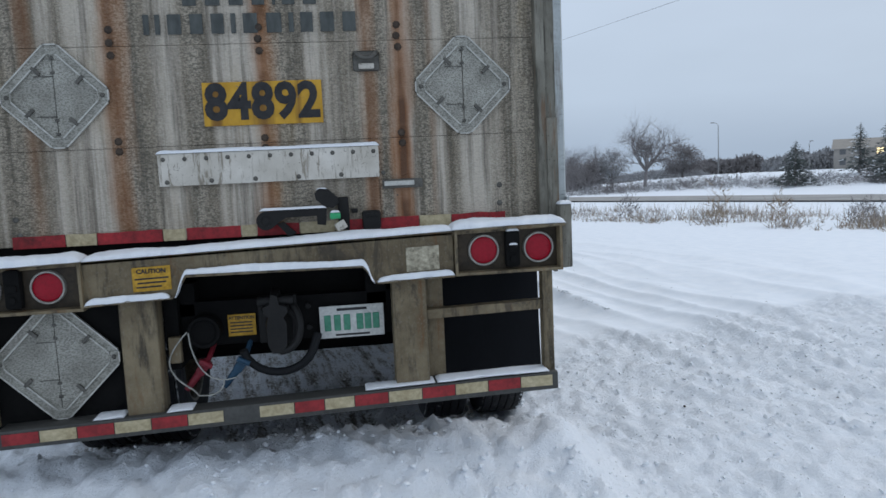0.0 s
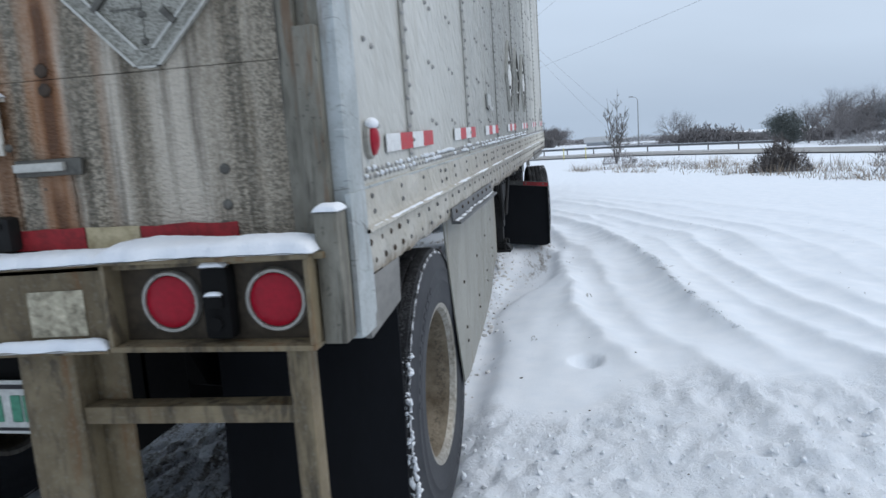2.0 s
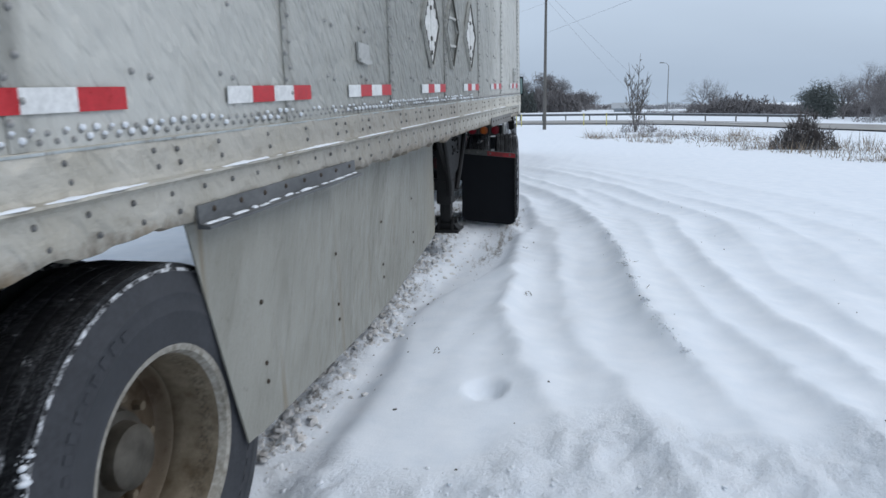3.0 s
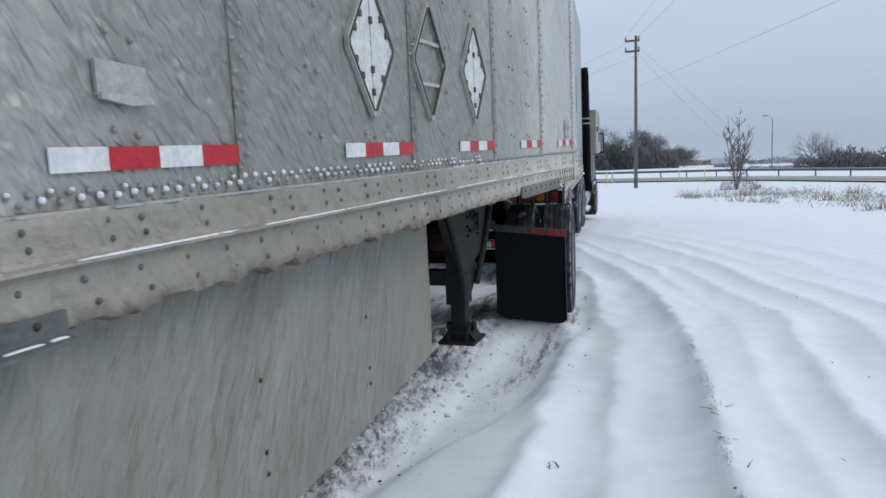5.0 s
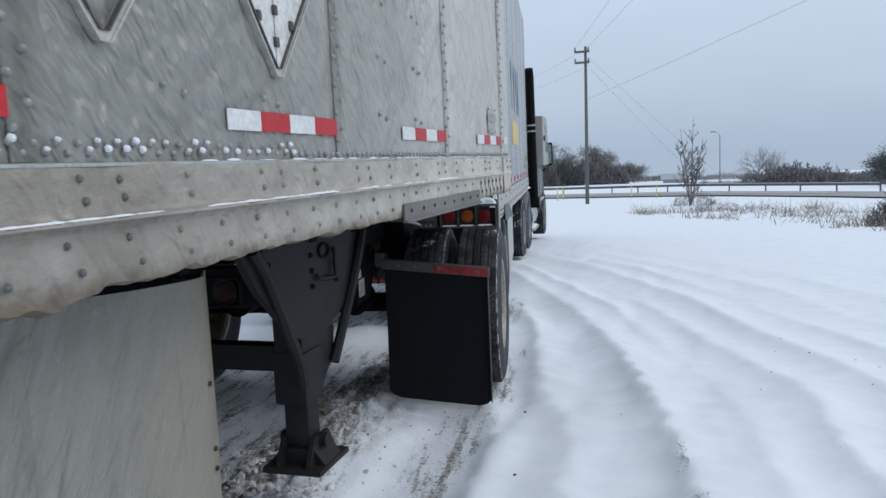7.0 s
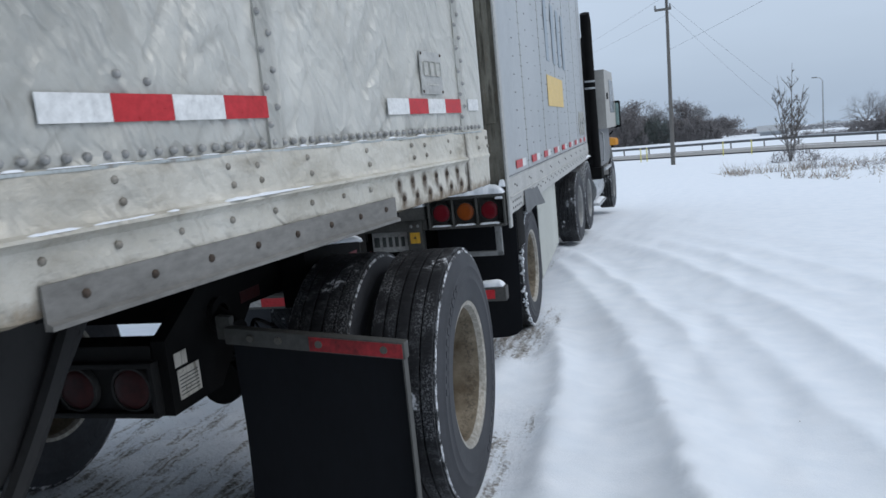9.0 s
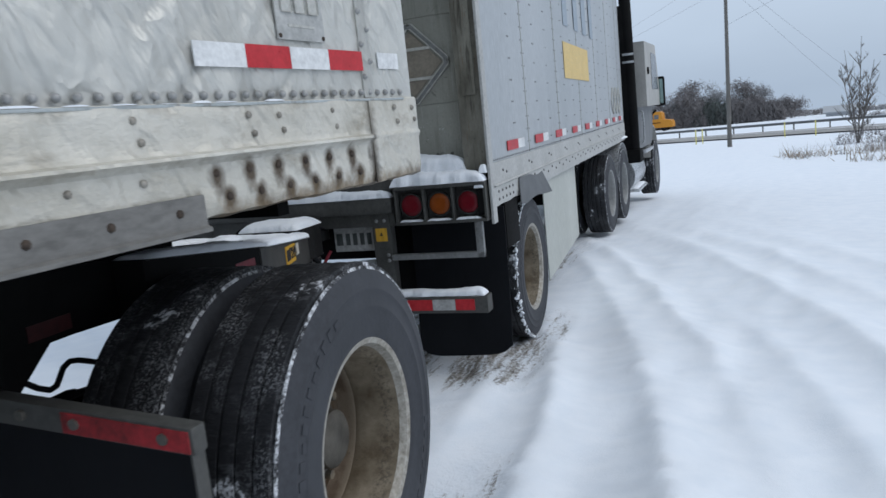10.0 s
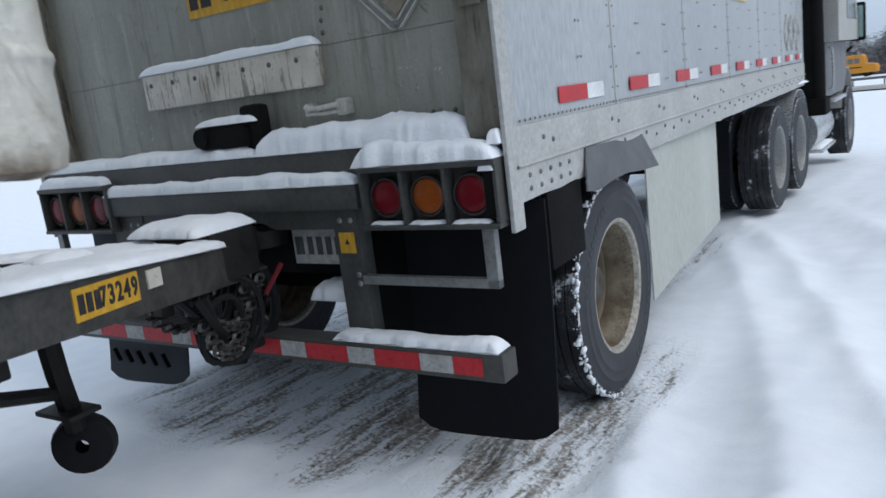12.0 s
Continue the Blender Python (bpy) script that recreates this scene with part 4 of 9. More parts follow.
def road_gap(x, y):
    """Distance to the middle of the road."""
    best = 1e9
    for (ax, ay), (bx, by) in zip(ROAD, ROAD[1:]):
        dx, dy = bx - ax, by - ay
        t = max(0.0, min(1.0, ((x - ax) * dx + (y - ay) * dy) / (dx * dx + dy * dy)))
        best = min(best, math.hypot(x - ax - t * dx, y - ay - t * dy))
    return best


def base_z(x, y):
    """The lie of the land: level round the trailers, falling away ahead, rising to a bank beyond the road on the right."""
    far = math.hypot(x, y)
    side = smooth(0.30, 0.55, x / max(y, 1.0)) if y > 0 else 1.0
    z = 0.03 - 0.027 * min(max(0.0, y - 7), 1500) - 0.02 * min(max(0.0, x - 3), 60)
    return z + side * 1.5 * smooth(52, 72, far)


def drift_line(y):
    """The x of the sharp drift edge: it fans out behind and bends left ahead."""
    x = 1.32 - 0.09 * (y - 3.83) - 0.025 * max(0.0, y - 5.2) ** 2
    return x + 0.17 * max(0.0, 4.1 - y) if y > -4 else 3.40


def scarp(s, at, h, rise=0.13, fall=0.3):
    """A wind-cut edge: a hollow rise from the left, a crest, a slow fall to the right."""
    s -= at
    return h * math.exp(s / rise) if s < 0 else h * math.exp(-(s / fall) ** 1.6)


def ground_at(x, y):
    """Height, slush and roughness of the snow."""
    z, slush, rough = base_z(x, y), 0.0, 0.0
    near = 1 - smooth(16, 30, math.hypot(x, y - 5))
    if near > 0:
        s = x - drift_line(y)
        wob = noise.noise(Vector((x * 0.5, y * 0.45, 2.0))) * 0.20 + noise.noise(Vector((x * 1.6, y * 1.4, 12.0))) * 0.05
        q = s + wob
        calm = smooth(-0.2, 2.2, y - 0.12 * x)
        edge = 0.035 * noise.noise(Vector((y * 6.5, s * 0.5, 3))) + 0.026 * noise.noise(Vector((y * 13, s * 0.5, 8)))
        amp = near * (0.35 + 0.65 * calm)
        out = smooth(-1.5, -1.0, s)
        def m(k):
            return 0.68 + 0.95 * noise.noise(Vector((y * 0.38 + 7 * k, 3.1 * k, 1)))
        z += amp * out * (scarp(s + 0.2 * wob + edge * 1.2, 0.0, 0.115 * (0.8 + 0.3 * m(1)) * (1 - 0.45 * smooth(7.5, 10, y)) * (0.35 + 0.65 * smooth(2.4, 4.4, y)), 0.13, 0.24)
                          + scarp(q + edge, -0.50, 0.075 * m(2), 0.12, 0.16) + scarp(q + edge, -0.86, 0.075 * m(3), 0.12, 0.16)
                          + scarp(q + edge, 0.36, 0.065 * m(4), 0.14, 0.16) + scarp(q + edge, 0.74, 0.075 * m(5), 0.17, 0.2)
                          + scarp(q, 1.22, 0.075 * m(6), 0.2, 0.26) + scarp(q, 1.75, 0.065 * m(7), 0.2, 0.3) + scarp(q, 2.35, 0.065 * m(8), 0.26, 0.36) + scarp(q, 3.2, 0.06 * m(9), 0.3, 0.5))
        z += near * (0.045 - 0.034 * smooth(6, 9.5, y)) * noise.noise(Vector((x * 1.9, y * 1.0, 4))) * calm
        z += near * 0.006 * noise.noise(Vector((x * 5, y * 3.4, 9)))
        # broken, trampled snow behind the trailer and beside its rear
        rough = (1 - smooth(1.9, 2.35, y - 0.28 * x + 0.45 * noise.noise(Vector((x * 1.3, y * 1.3, 5))))) * near
        if rough > 0:
            a = 0.7 * noise.noise(Vector((x * 9, y * 9, 1))) + 0.8 * noise.noise(Vector((x * 16, y * 15, 3)))
            b = noise.noise(Vector((x * 2.4, y * 2.4, 11)))
            z += rough * (0.040 * max(-0.40, a) + 0.022 * b + 0.018 * noise.noise(Vector((x * 26, y * 24, 4))))
        # wheel rut along the trailers
        c = 0.03 - 0.005 * y - 0.055 * max(0.0, y - 7) - 0.012 * max(0.0, y - 9) ** 1.5
        d = x - c + 0.03 * noise.noise(Vector((y * 1.1, 1, 1)))
        lane = smooth(-2, 1.5, y) * near
        bank = -0.04 - 0.16 * math.exp(-((y - 4.0) / 0.7) ** 2) + 0.25 * smooth(4.5, 5.6, y) - 0.055 * max(0.0, y - 7) - 0.012 * max(0.0, y - 9) ** 1.5 + 0.09 * noise.noise(Vector((y * 1.3, 2, 2))) + 0.025 * noise.noise(Vector((y * 6, 4, 2)))
        e = x - bank
        z += lane * (-0.05 * (1 - 0.8 * smooth(7.5, 9.5, y)) * math.exp(-((e + 0.22) / 0.22) ** 4) + (0.018 + 0.014 * noise.noise(Vector((y * 0.9, 5, 2)))) * (1 - 0.9 * smooth(6.6, 8.0, y)) * smooth(-0.05, 0.05, e + 0.03 * noise.noise(Vector((y * 12, 7, 2)))) * (1 - smooth(0.08, 0.7, e)))
        z += lane * 0.012 * noise.noise(Vector((x * 5, y * 2.2, 7))) * smooth(0.0, 0.2, e) * (1 - smooth(0.9, 1.4, e))
        lumps = math.exp(-((d + 0.43 + 0.22 * smooth(3.5, 6.0, y)) / (0.18 + 0.12 * smooth(3.5, 6.0, y))) ** 4) * smooth(0.6, 1.4, y) * (1 - smooth(8.4, 9.5, y))
        l = noise.noise(Vector((x * 13, y * 13, 6))) + 0.7 * noise.noise(Vector((x * 29, y * 29, 2)))
        z += lumps * (0.04 + 0.055 * l)
        rough = max(rough, lumps)
        slush += lumps * 0.36 + 0.28 * math.exp(-(d / 0.16) ** 4) * smooth(5.2, 6.2, y) * (1 - smooth(8.2, 9, y))
        slush += 0.17 * lane * math.exp(-((e + 0.24) / 0.16) ** 4) * smooth(4.4, 5.8, y) * (1 - smooth(8.0, 9.0, y))
        # thin, dirty cover below the trailers; extra slush tone paints the shade there
        under = smooth(-2.85, -2.5, x + 0.07 * max(0, y - 7)) * (1 - smooth(-0.8, -0.55, x + 0.07 * max(0, y - 7))) * smooth(-0.1, 0.8, y) * (1 - smooth(8.3, 8.9, y) * (1 - smooth(10.6, 11.4, y))) * (1 - smooth(13.0, 15.0, y))
        z += under * (-0.02 + 0.02 * noise.noise(Vector((x * 9, y * 9, 8))))
        slush += under * (0.36 + 0.10 * (1 - smooth(2.5, 5, y)))
        rough = max(rough, under)
        gx = x + 0.13 * (y - 10)
        gap = math.exp(-((gx + 1.78) / 1.02) ** 6) * smooth(9.2, 9.6, y + 0.25 * noise.noise(Vector((x * 3, y * 2, 8)))) * (1 - smooth(11.2, 12.0, y))
        strip = math.exp(-((gx + 0.56) / 0.26) ** 6) * smooth(9.3, 9.7, y) * (1 - smooth(10.6, 11.4, y))
        both = max(gap, strip)
        z += both * (-0.025 + 0.012 * noise.noise(Vector((x * 16, y * 7, 4))) + 0.016 * noise.noise(Vector((gx * 15, y * 0.7, 5))))
        slush += gap * (0.50 + 0.12 * noise.noise(Vector((gx * 3, y * 0.8, 6)))) + strip * 0.52
        rough = max(rough, both)
        heap = math.exp(-((y - 0.05) / 0.55) ** 2) * smooth(-3.2, -2.6, x) * (1 - smooth(-0.10, 0.32, x))
        z += heap * (0.25 + 0.05 * noise.noise(Vector((x * 7, y * 7, 12))) + 0.03 * noise.noise(Vector((x * 17, y * 17, 2))))
        rough = max(rough, heap)
        # one footprint
        f = math.hypot((x - 0.50) / 0.10, (y - 2.88) / 0.14)
        z -= 0.07 * (1 - smooth(0.7, 1.05, f))
    if 30 < far_of(x, y) < 400:
        z += 0.12 * noise.noise(Vector((x * 0.09, y * 0.09, 1))) * smooth(12, 24, road_gap(x, y))
    return z, min(1.0, slush), min(1.0, rough)


def far_of(x, y):
    return math.hypot(x, y)


def spread(lo, hi, step, reach, grow=1.13):
    fine = [lo + i * step for i in range(int(round((hi - lo) / step)) + 1)]
    up, down, s, a, b = [], [], step, fine[-1], fine[0]
    while a < reach:
        s *= grow
        a, b = a + s, b - s
        up.append(a)
        down.append(b)
    return down[::-1] + fine + up


def build_ground():
    xs, ys = spread(-3.0, 4.2, 0.03, 1400), spread(-2.6, 12.6, 0.04, 1400)
    verts, slush, rough = [], [], []
    for y in ys:
        for x in xs:
            z, s, r = ground_at(x, y)
            verts.append((x, y, z))
            slush.append(s)
            rough.append(r)
    n = len(xs)
    faces = [(j * n + i, j * n + i + 1, (j + 1) * n + i + 1, (j + 1) * n + i) for j in range(len(ys) - 1) for i in range(n - 1)]
    me = bpy.data.meshes.new("ground")
    me.from_pydata(verts, [], faces)
    me.polygons.foreach_set("use_smooth", [True] * len(faces))
    att = me.attributes.new("slush", "FLOAT", "POINT")
    att.data.foreach_set("value", slush)
    att = me.attributes.new("rough", "FLOAT", "POINT")
    att.data.foreach_set("value", rough)
    me.materials.append(M_GROUND)
    return tagged(new("ground", me), "snow-covered gravel lot with wind drifts and wheel ruts", "snowy ground", kind="structure")


build_ground()


def clods(name, n, place, size, material, label, seed):
    """Broken lumps scattered over the snow, joined in one mesh."""
    random.seed(seed)
    bm = bmesh.new()
    bmesh.ops.create_icosphere(bm, subdivisions=1, radius=1.0)
    vs, fs = [v.co.copy() for v in bm.verts], [[v.index for v in f.verts] for f in bm.faces]
    bm.free()
    verts, faces = [], []
    for _ in range(n):
        x, y = place()
        z = ground_at(x, y)[0]
        r = size[0] + (size[1] - size[0]) * random.random() ** 2.5
        m = Euler((random.random() * 6, random.random() * 6, random.random() * 6)).to_matrix()
        st = Vector((random.uniform(0.7, 1.5), random.uniform(0.6, 1.1), random.uniform(0.5, 0.9)))
        i, ph = len(verts), random.random() * 50
        for v in vs:
            p = m @ Vector((v.x * st.x, v.y * st.y, v.z * st.z)) * r * (1 + 0.45 * noise.noise(v * 1.7 + Vector((ph, 0, 0))))
            verts.append((x + p.x, y + p.y, z + p.z * 0.75 - r * 0.05))
        faces += [[i + k for k in f] for f in fs]
    me = bpy.data.meshes.new(name)
    me.from_pydata(verts, [], faces)
    me.materials.append(material)
    return tagged(new(name, me), label, "snow", kind="stuff")


M_CLOD = mat_mottled("dirty_snow_clod", (0.56, 0.535, 0.51), (0.81, 0.815, 0.825), 9.0, 0.8, 0.0, 0.3)
M_CRUMB = mat_mottled("snow_crumb", (0.77, 0.81, 0.86), (0.85, 0.88, 0.92), 6.0, 0.8, 0.0, 0.3)
clods("slush_clods", 4200, lambda: (lambda y: (-0.44 - 0.24 * smooth(3.5, 6.0, y) + 0.10 * noise.noise(Vector((y * 2, 1, 3))) + random.gauss(0, 0.10 + 0.08 * smooth(3.5, 6.0, y)), y))(random.uniform(0.9, 6.5)), (0.004, 0.030), M_CLOD, "dirty broken lumps of snow along the wheel track", 3)
clods("snow_clods", 9000, lambda: (lambda y: (random.uniform(-2.6, 5.5), y))(random.uniform(-2.8, 2.1)), (0.003, 0.021), M_CRUMB, "crumbs of trampled snow behind the trailer", 4)
def crest(y):
    """A place on the ragged lip of the main drift."""
    x = drift_line(y)
    for _ in range(3):
        wob = noise.noise(Vector((x * 0.5, y * 0.45, 2.0))) * 0.20 + noise.noise(Vector((x * 1.6, y * 1.4, 12.0))) * 0.05
        x = drift_line(y) - 0.2 * wob
    return x + random.gauss(0.004, 0.014)


def ragged():
    while True:
        y = random.uniform(3.4, 6.8)
        if noise.noise(Vector((y * 3.3, 1, 7))) > -0.05:
            return crest(y), y


clods("crest_crumbs", 420, ragged, (0.003, 0.013), M_CRUMB, "crumbs of snow on the lip of a drift", 6)
clods("slush_chunks", 150, lambda: (lambda y: (-0.42 - 0.22 * smooth(3.5, 6, y) + random.gauss(0, 0.11), y))(random.uniform(1.2, 6.1)), (0.015, 0.042), M_CLOD, "larger dirty chunks of snow along the wheel track", 7)
clods("track_dirt", 160, lambda: (lambda y: (-0.30 + random.gauss(0, 0.16), y))(random.uniform(1.0, 8.0)), (0.003, 0.011), M_BOLT, "bits of gravel and dirt in the wheel track", 8)
clods("dirt_specks", 70, lambda: (random.uniform(-0.4, 3.5), random.uniform(-2.0, 9.0)), (0.004, 0.012), M_BOLT, "specks of dirt and leaf on the snow", 5)


# ---- rear trailer ----
W, TOP = 2.70, 4.0
SEAMS = [0.67, 1.887, 3.105, 4.324, 5.543, 6.762, 7.981]
rear_trailer = thing("semi_trailer", "weathered silver box trailer with rust-streaked rear door and grimy skirt", "trailer")


def droop(bm, k=0.027):
    """The bumper hangs a little lower towards its left end."""
    for v in bm.verts:
        v.co.z += k * (v.co.x + 0.3) if v.co.x < -0.3 else 0.0
    return bm


def creases(y, z):
    """How deep a slanting fold of the side sheet is, from 0 to 1; they gather towards the nose."""
    bend = 0.09 * noise.noise(Vector((y * 2.4, z * 2.0, 12)))
    along, across = y * 0.62 + z * 0.78, z * 0.62 - y * 0.78 + bend
    n = noise.noise(Vector((across * 9.5, along * 1.9, 15)))
    fine = noise.noise(Vector((across * 23, along * 5.0, 18)))
    patch = smooth(-0.30, 0.25, noise.noise(Vector((y * 1.7 + 3, z * 1.3, 21))))
    line = max(0.0, 1 - abs(n) * 5.5) ** 1.3 * smooth(-0.5, 0.1, noise.noise(Vector((y * 4, z * 4, 30)))) + 0.45 * max(0.0, 1 - abs(fine) * 5.0) ** 1.3
    return min(1.0, line) * patch * smooth(5.3, 6.2, y)


def strokes(y, z, s=0.0):
    """Hammered dimples of the side sheet, about -1 to 1, strongest along its middle."""
    along, across = y * 0.85 + z * 0.53, z * 0.85 - y * 0.53
    v = noise.noise(Vector((along * 7 + s, across * 21, s + 3))) + 0.5 * noise.noise(Vector((along * 16, across * 44, s + 6)))
    return v * (0.75 + 0.8 * noise.noise(Vector((y * 1.4, z * 1.7, s + 9)))) * smooth(1.6, 2.8, y) * (1 - 0.75 * smooth(5.6, 6.4, y))


def buckle(y, z, s=0.0):
    """Unevenness of thin side sheet, in metres."""
    bulge = noise.noise(Vector((y * 2.2 + s, z * 1.6, s))) * 0.007
    swell = noise.noise(Vector(((z - y) * 5.0, (y + z) * 1.5, s + 24))) * 0.007 * smooth(5.3, 6.2, y)
    return min(0.004, bulge + swell + 0.0065 * strokes(y, z, s) - 0.011 * creases(y, z))


def trailer_side(t, mat, seams, y_end, z0, z1, amp, flare):
    edges = [0.06, *seams]
    for k, (a, b) in enumerate(zip(edges, edges[1:])):
        bm = bmesh.new()
        sheet(bm, lambda u, v, a=a, b=b: (amp * buckle(a + u * (b - a), z0 + v ** 1.5 * (z1 - z0)) * min(1, 12 * min(u, 1 - u)) * (1 - 0.8 * math.exp(-((z0 + v ** 1.5 * (z1 - z0) - 1.5) / 0.05) ** 2)) - 0.001, a + 0.004 + u * (b - a - 0.008), z0 + v ** 1.5 * (z1 - z0)), 104, 112, (-0.02, 0, 0))
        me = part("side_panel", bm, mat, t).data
        # per-vertex darkening: crease grime together with painted shade of the hollows
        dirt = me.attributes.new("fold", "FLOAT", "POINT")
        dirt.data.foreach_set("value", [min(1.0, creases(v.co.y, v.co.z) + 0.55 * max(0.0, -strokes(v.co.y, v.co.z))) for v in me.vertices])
    a, r = edges[-1], 0.1
    def nose(u, v):
        z = z0 + v * (z1 - z0)
        run = u * (y_end - r - a + r * math.pi / 2)
        if run < y_end - r - a:
            return (0.0, a + 0.004 + run, z)
        q = (run - (y_end - r - a)) / r
        return (-r + r * math.cos(q), y_end - r + r * math.sin(q), z)
    bm = bmesh.new()
    sheet(bm, nose, 26, 10)
    part("front_corner_panel", bm, mat, t)
    for y in seams:
        bm = bmesh.new()
        box(bm, -0.004, 0.0045, y - 0.024, y + 0.024, z0 + 0.004, z1, 0.0015)
        part("seam_strip", bm, mat, t)


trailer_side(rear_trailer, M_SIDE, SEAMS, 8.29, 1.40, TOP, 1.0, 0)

places = []
for y in SEAMS:
    z = 1.46
    while z < 3.3:
        places += [(0.004, y - 0.017, z), (0.004, y + 0.017, z + 0.04)]
        z += 0.085
for a, b in zip([0.06, *SEAMS], SEAMS):
    for f in (0.33, 0.66):
        if (b - a < 0.8 and f > 0.5) or a > 6.0:
            continue
        y, z = a + f * (b - a), 1.56
        while z < 3.2:
            places += [(0.0, y - 0.035, z), (0.0, y + 0.035, z - 0.012)]
            z += 0.205
domes("rivets", places, 0.009, 0, M_RIVET_PALE, rear_trailer, 1.1, "pale rivet heads along the side seams")
row, caps, dabs = [], [], []
y = 0.1
while y < 8.15:
    for shift, z in ((0.0, 1.420 if y < 5.2 else 1.418), (0.024, 1.437))[:2 if y < 5.2 else 1]:
        row.append((0.0, y + shift, z))
        chance = (0.35 + 0.65 * smooth(-0.25, 0.2, noise.noise(Vector((y * 1.7, shift * 40, 5))))) * (1 - smooth(5.0, 5.5, y))
        if random.random() < chance * (0.75 if shift else 0.9):
            (caps if random.random() < 0.5 else dabs).append((0.004, y + shift + random.gauss(0, 0.002), z + 0.006 + random.gauss(0, 0.001)))
    y += 0.048 if y < 5.2 else 0.041
domes("rail_rivets", [p for p in row if p[1] < 5.2], 0.0076, 0, M_RIVET_PALE, rear_trailer, 1.1)
domes("rail_rivets", [p for p in row if p[1] >= 5.2], 0.0095, 0, M_RIVET_PALE, rear_trailer, 1.1)
# turned lip where the side sheet meets the rail, with a little snow between the rivets
bm = bmesh.new()
box(bm, 0.0, 0.0125, 0.1, 8.15, 1.3955, 1.4015, 0.001)
part("rail_lip", bm, M_EDGE, rear_trailer)
bm = bmesh.new()
random.seed(33)
y = 4.8
while y < 7.6:
    l = random.uniform(0.02, 0.09)
    lumpy_cap(bm, 0.0015, 0.0115, y, y + l, 1.4013, random.uniform(0.003, 0.007), 0.02, 2.0 + y, 0.0)
    y += l + random.choice((0.01, 0.04, 0.09))
snow_thing("lip_snow", bm, "bits of snow caught on the trailer rail lip")
domes("rivet_snow", caps, 0.0082, 0, M_SNOW, rear_trailer, 1.1, "snow caught on rivet heads")
domes("rivet_frost", dabs, 0.0055, 0, M_SNOW, rear_trailer, 1.5, "dabs of snow on rivet heads")


def bottom_rail(t, mat, y0, y1, prof, wave, r=0.1, front=1.3):
    """Rail swept along y and round the front corner from a profile of (x, z); its foot is bent up and down."""
    bm = bmesh.new()
    straight, arc = y1 - r - y0, r * math.pi / 2
    def f(u, v):
        s = u * (straight + arc + front)
        k = v * (len(prof) - 1)
        i = min(int(k), len(prof) - 2)
        w = k - i
        x, z = prof[i][0] * (1 - w) + prof[i + 1][0] * w, prof[i][1] * (1 - w) + prof[i + 1][1] * w
        y = y0 + s
        if x > 0.011:
            x = 0.011 + (x - 0.011) * (1 - 0.8 * smooth(7.90, 7.98, y))
        low = max(0.0, 1 - (z - prof[-1][1]) / 0.11)
        n = noise.noise(Vector((y * 3.1, 0, 1))) * 0.45 + noise.noise(Vector((y * 9.0, 0, 4))) * 0.75 + 0.35 * noise.noise(Vector((y * 21.0, 0, 6)))
        amp = wave * (1.5 - 0.9 * smooth(5.5, 7.0, y))
        bent_zone = smooth(1.9, 2.6, y) * (1 - smooth(4.2, 5.0, y))
        lobe = abs(noise.noise(Vector((y * 5.6, 0, 9)))) ** 0.7 + 0.35 * noise.noise(Vector((y * 15, 0, 11)))
        x += 0.012 * n * low * amp + 0.004 * noise.noise(Vector((y * 7, z * 9, 6))) + bent_zone * (0.0045 * noise.noise(Vector((y * 15 - z * 9, z * 26, 8))) + 0.02 * low * noise.noise(Vector((y * 9, z * 11, 12))))
        z += 0.017 * n * low * amp + 0.042 * (lobe - 0.38) * low * bent_zone
        if s < straight:
            return (x, y, z)
        q = (s - straight) / r
        if q < math.pi / 2:
            return (-r + (r + x) * math.cos(q), y1 - r + (r + x) * math.sin(q), z)
        return (-r - (s - straight - arc), y1 + x, z)
    sheet(bm, f, int((straight + arc + front) / 0.014), (len(prof) - 1) * 3)
    return part("bottom_rail", bm, mat, t, "dented cream-stained aluminium bottom rail")


bottom_rail(rear_trailer, M_RAIL, 0.05, 8.29, [(0.0, 1.404), (0.008, 1.403), (0.011, 1.398), (0.011, 1.318), (0.016, 1.308), (0.034, 1.303), (0.036, 1.297), (0.018, 1.289), (0.011, 1.282), (0.011, 1.20), (0.006, 1.178), (-0.02, 1.17), (-0.05, 1.172)], 1.0)
bolts, rusty = [], []
y = 0.16
while y < 8.15:
    bolts += [(0.011, y, 1.375), (0.011, y + 0.012, 1.335)]
    if random.random() < 0.65:
        bolts += [(0.011, y + 0.1, 1.371), (0.011, y + 0.11, 1.337)]
    y += 0.305
y = 0.12
while y < 7.3:
    if not (1.2 < y < 2.5 or 6.05 < y < 7.3):
        (rusty if y < 0.5 else bolts).append((0.011, y, 1.262))
        (rusty if y < 0.5 else bolts).append((0.011, y + 0.03, 1.212))
    else:
        bolts.append((0.011, y, 1.262))
    y += 0.098 if y < 0.5 else 0.155
for k in range(6):
    rusty += [(0.011, 7.36 + 0.098 * k, 1.262), (0.011, 7.39 + 0.098 * k, 1.212)]
domes("rail_bolts", [p for p in bolts if p[1] < 4.6], 0.0082, 0, M_RIVET, rear_trailer, 0.8)
domes("rail_bolts", [p for p in bolts if p[1] >= 4.6], 0.0085, 0, M_RIVET_TAN, rear_trailer, 0.8, "stained bolt heads in the rail")
domes("rusty_rail_bolts", rusty, 0.0095, 0, M_BOLT, rear_trailer, 0.6, "bolts bleeding dark rust")
# vertical joint near the nose and black streak beside it
bm = bmesh.new()
box(bm, 0.0105, 0.0145, 7.955, 8.0, 1.175, 1.395, 0.001)
part("rail_joint", bm, M_RAIL, rear_trailer)
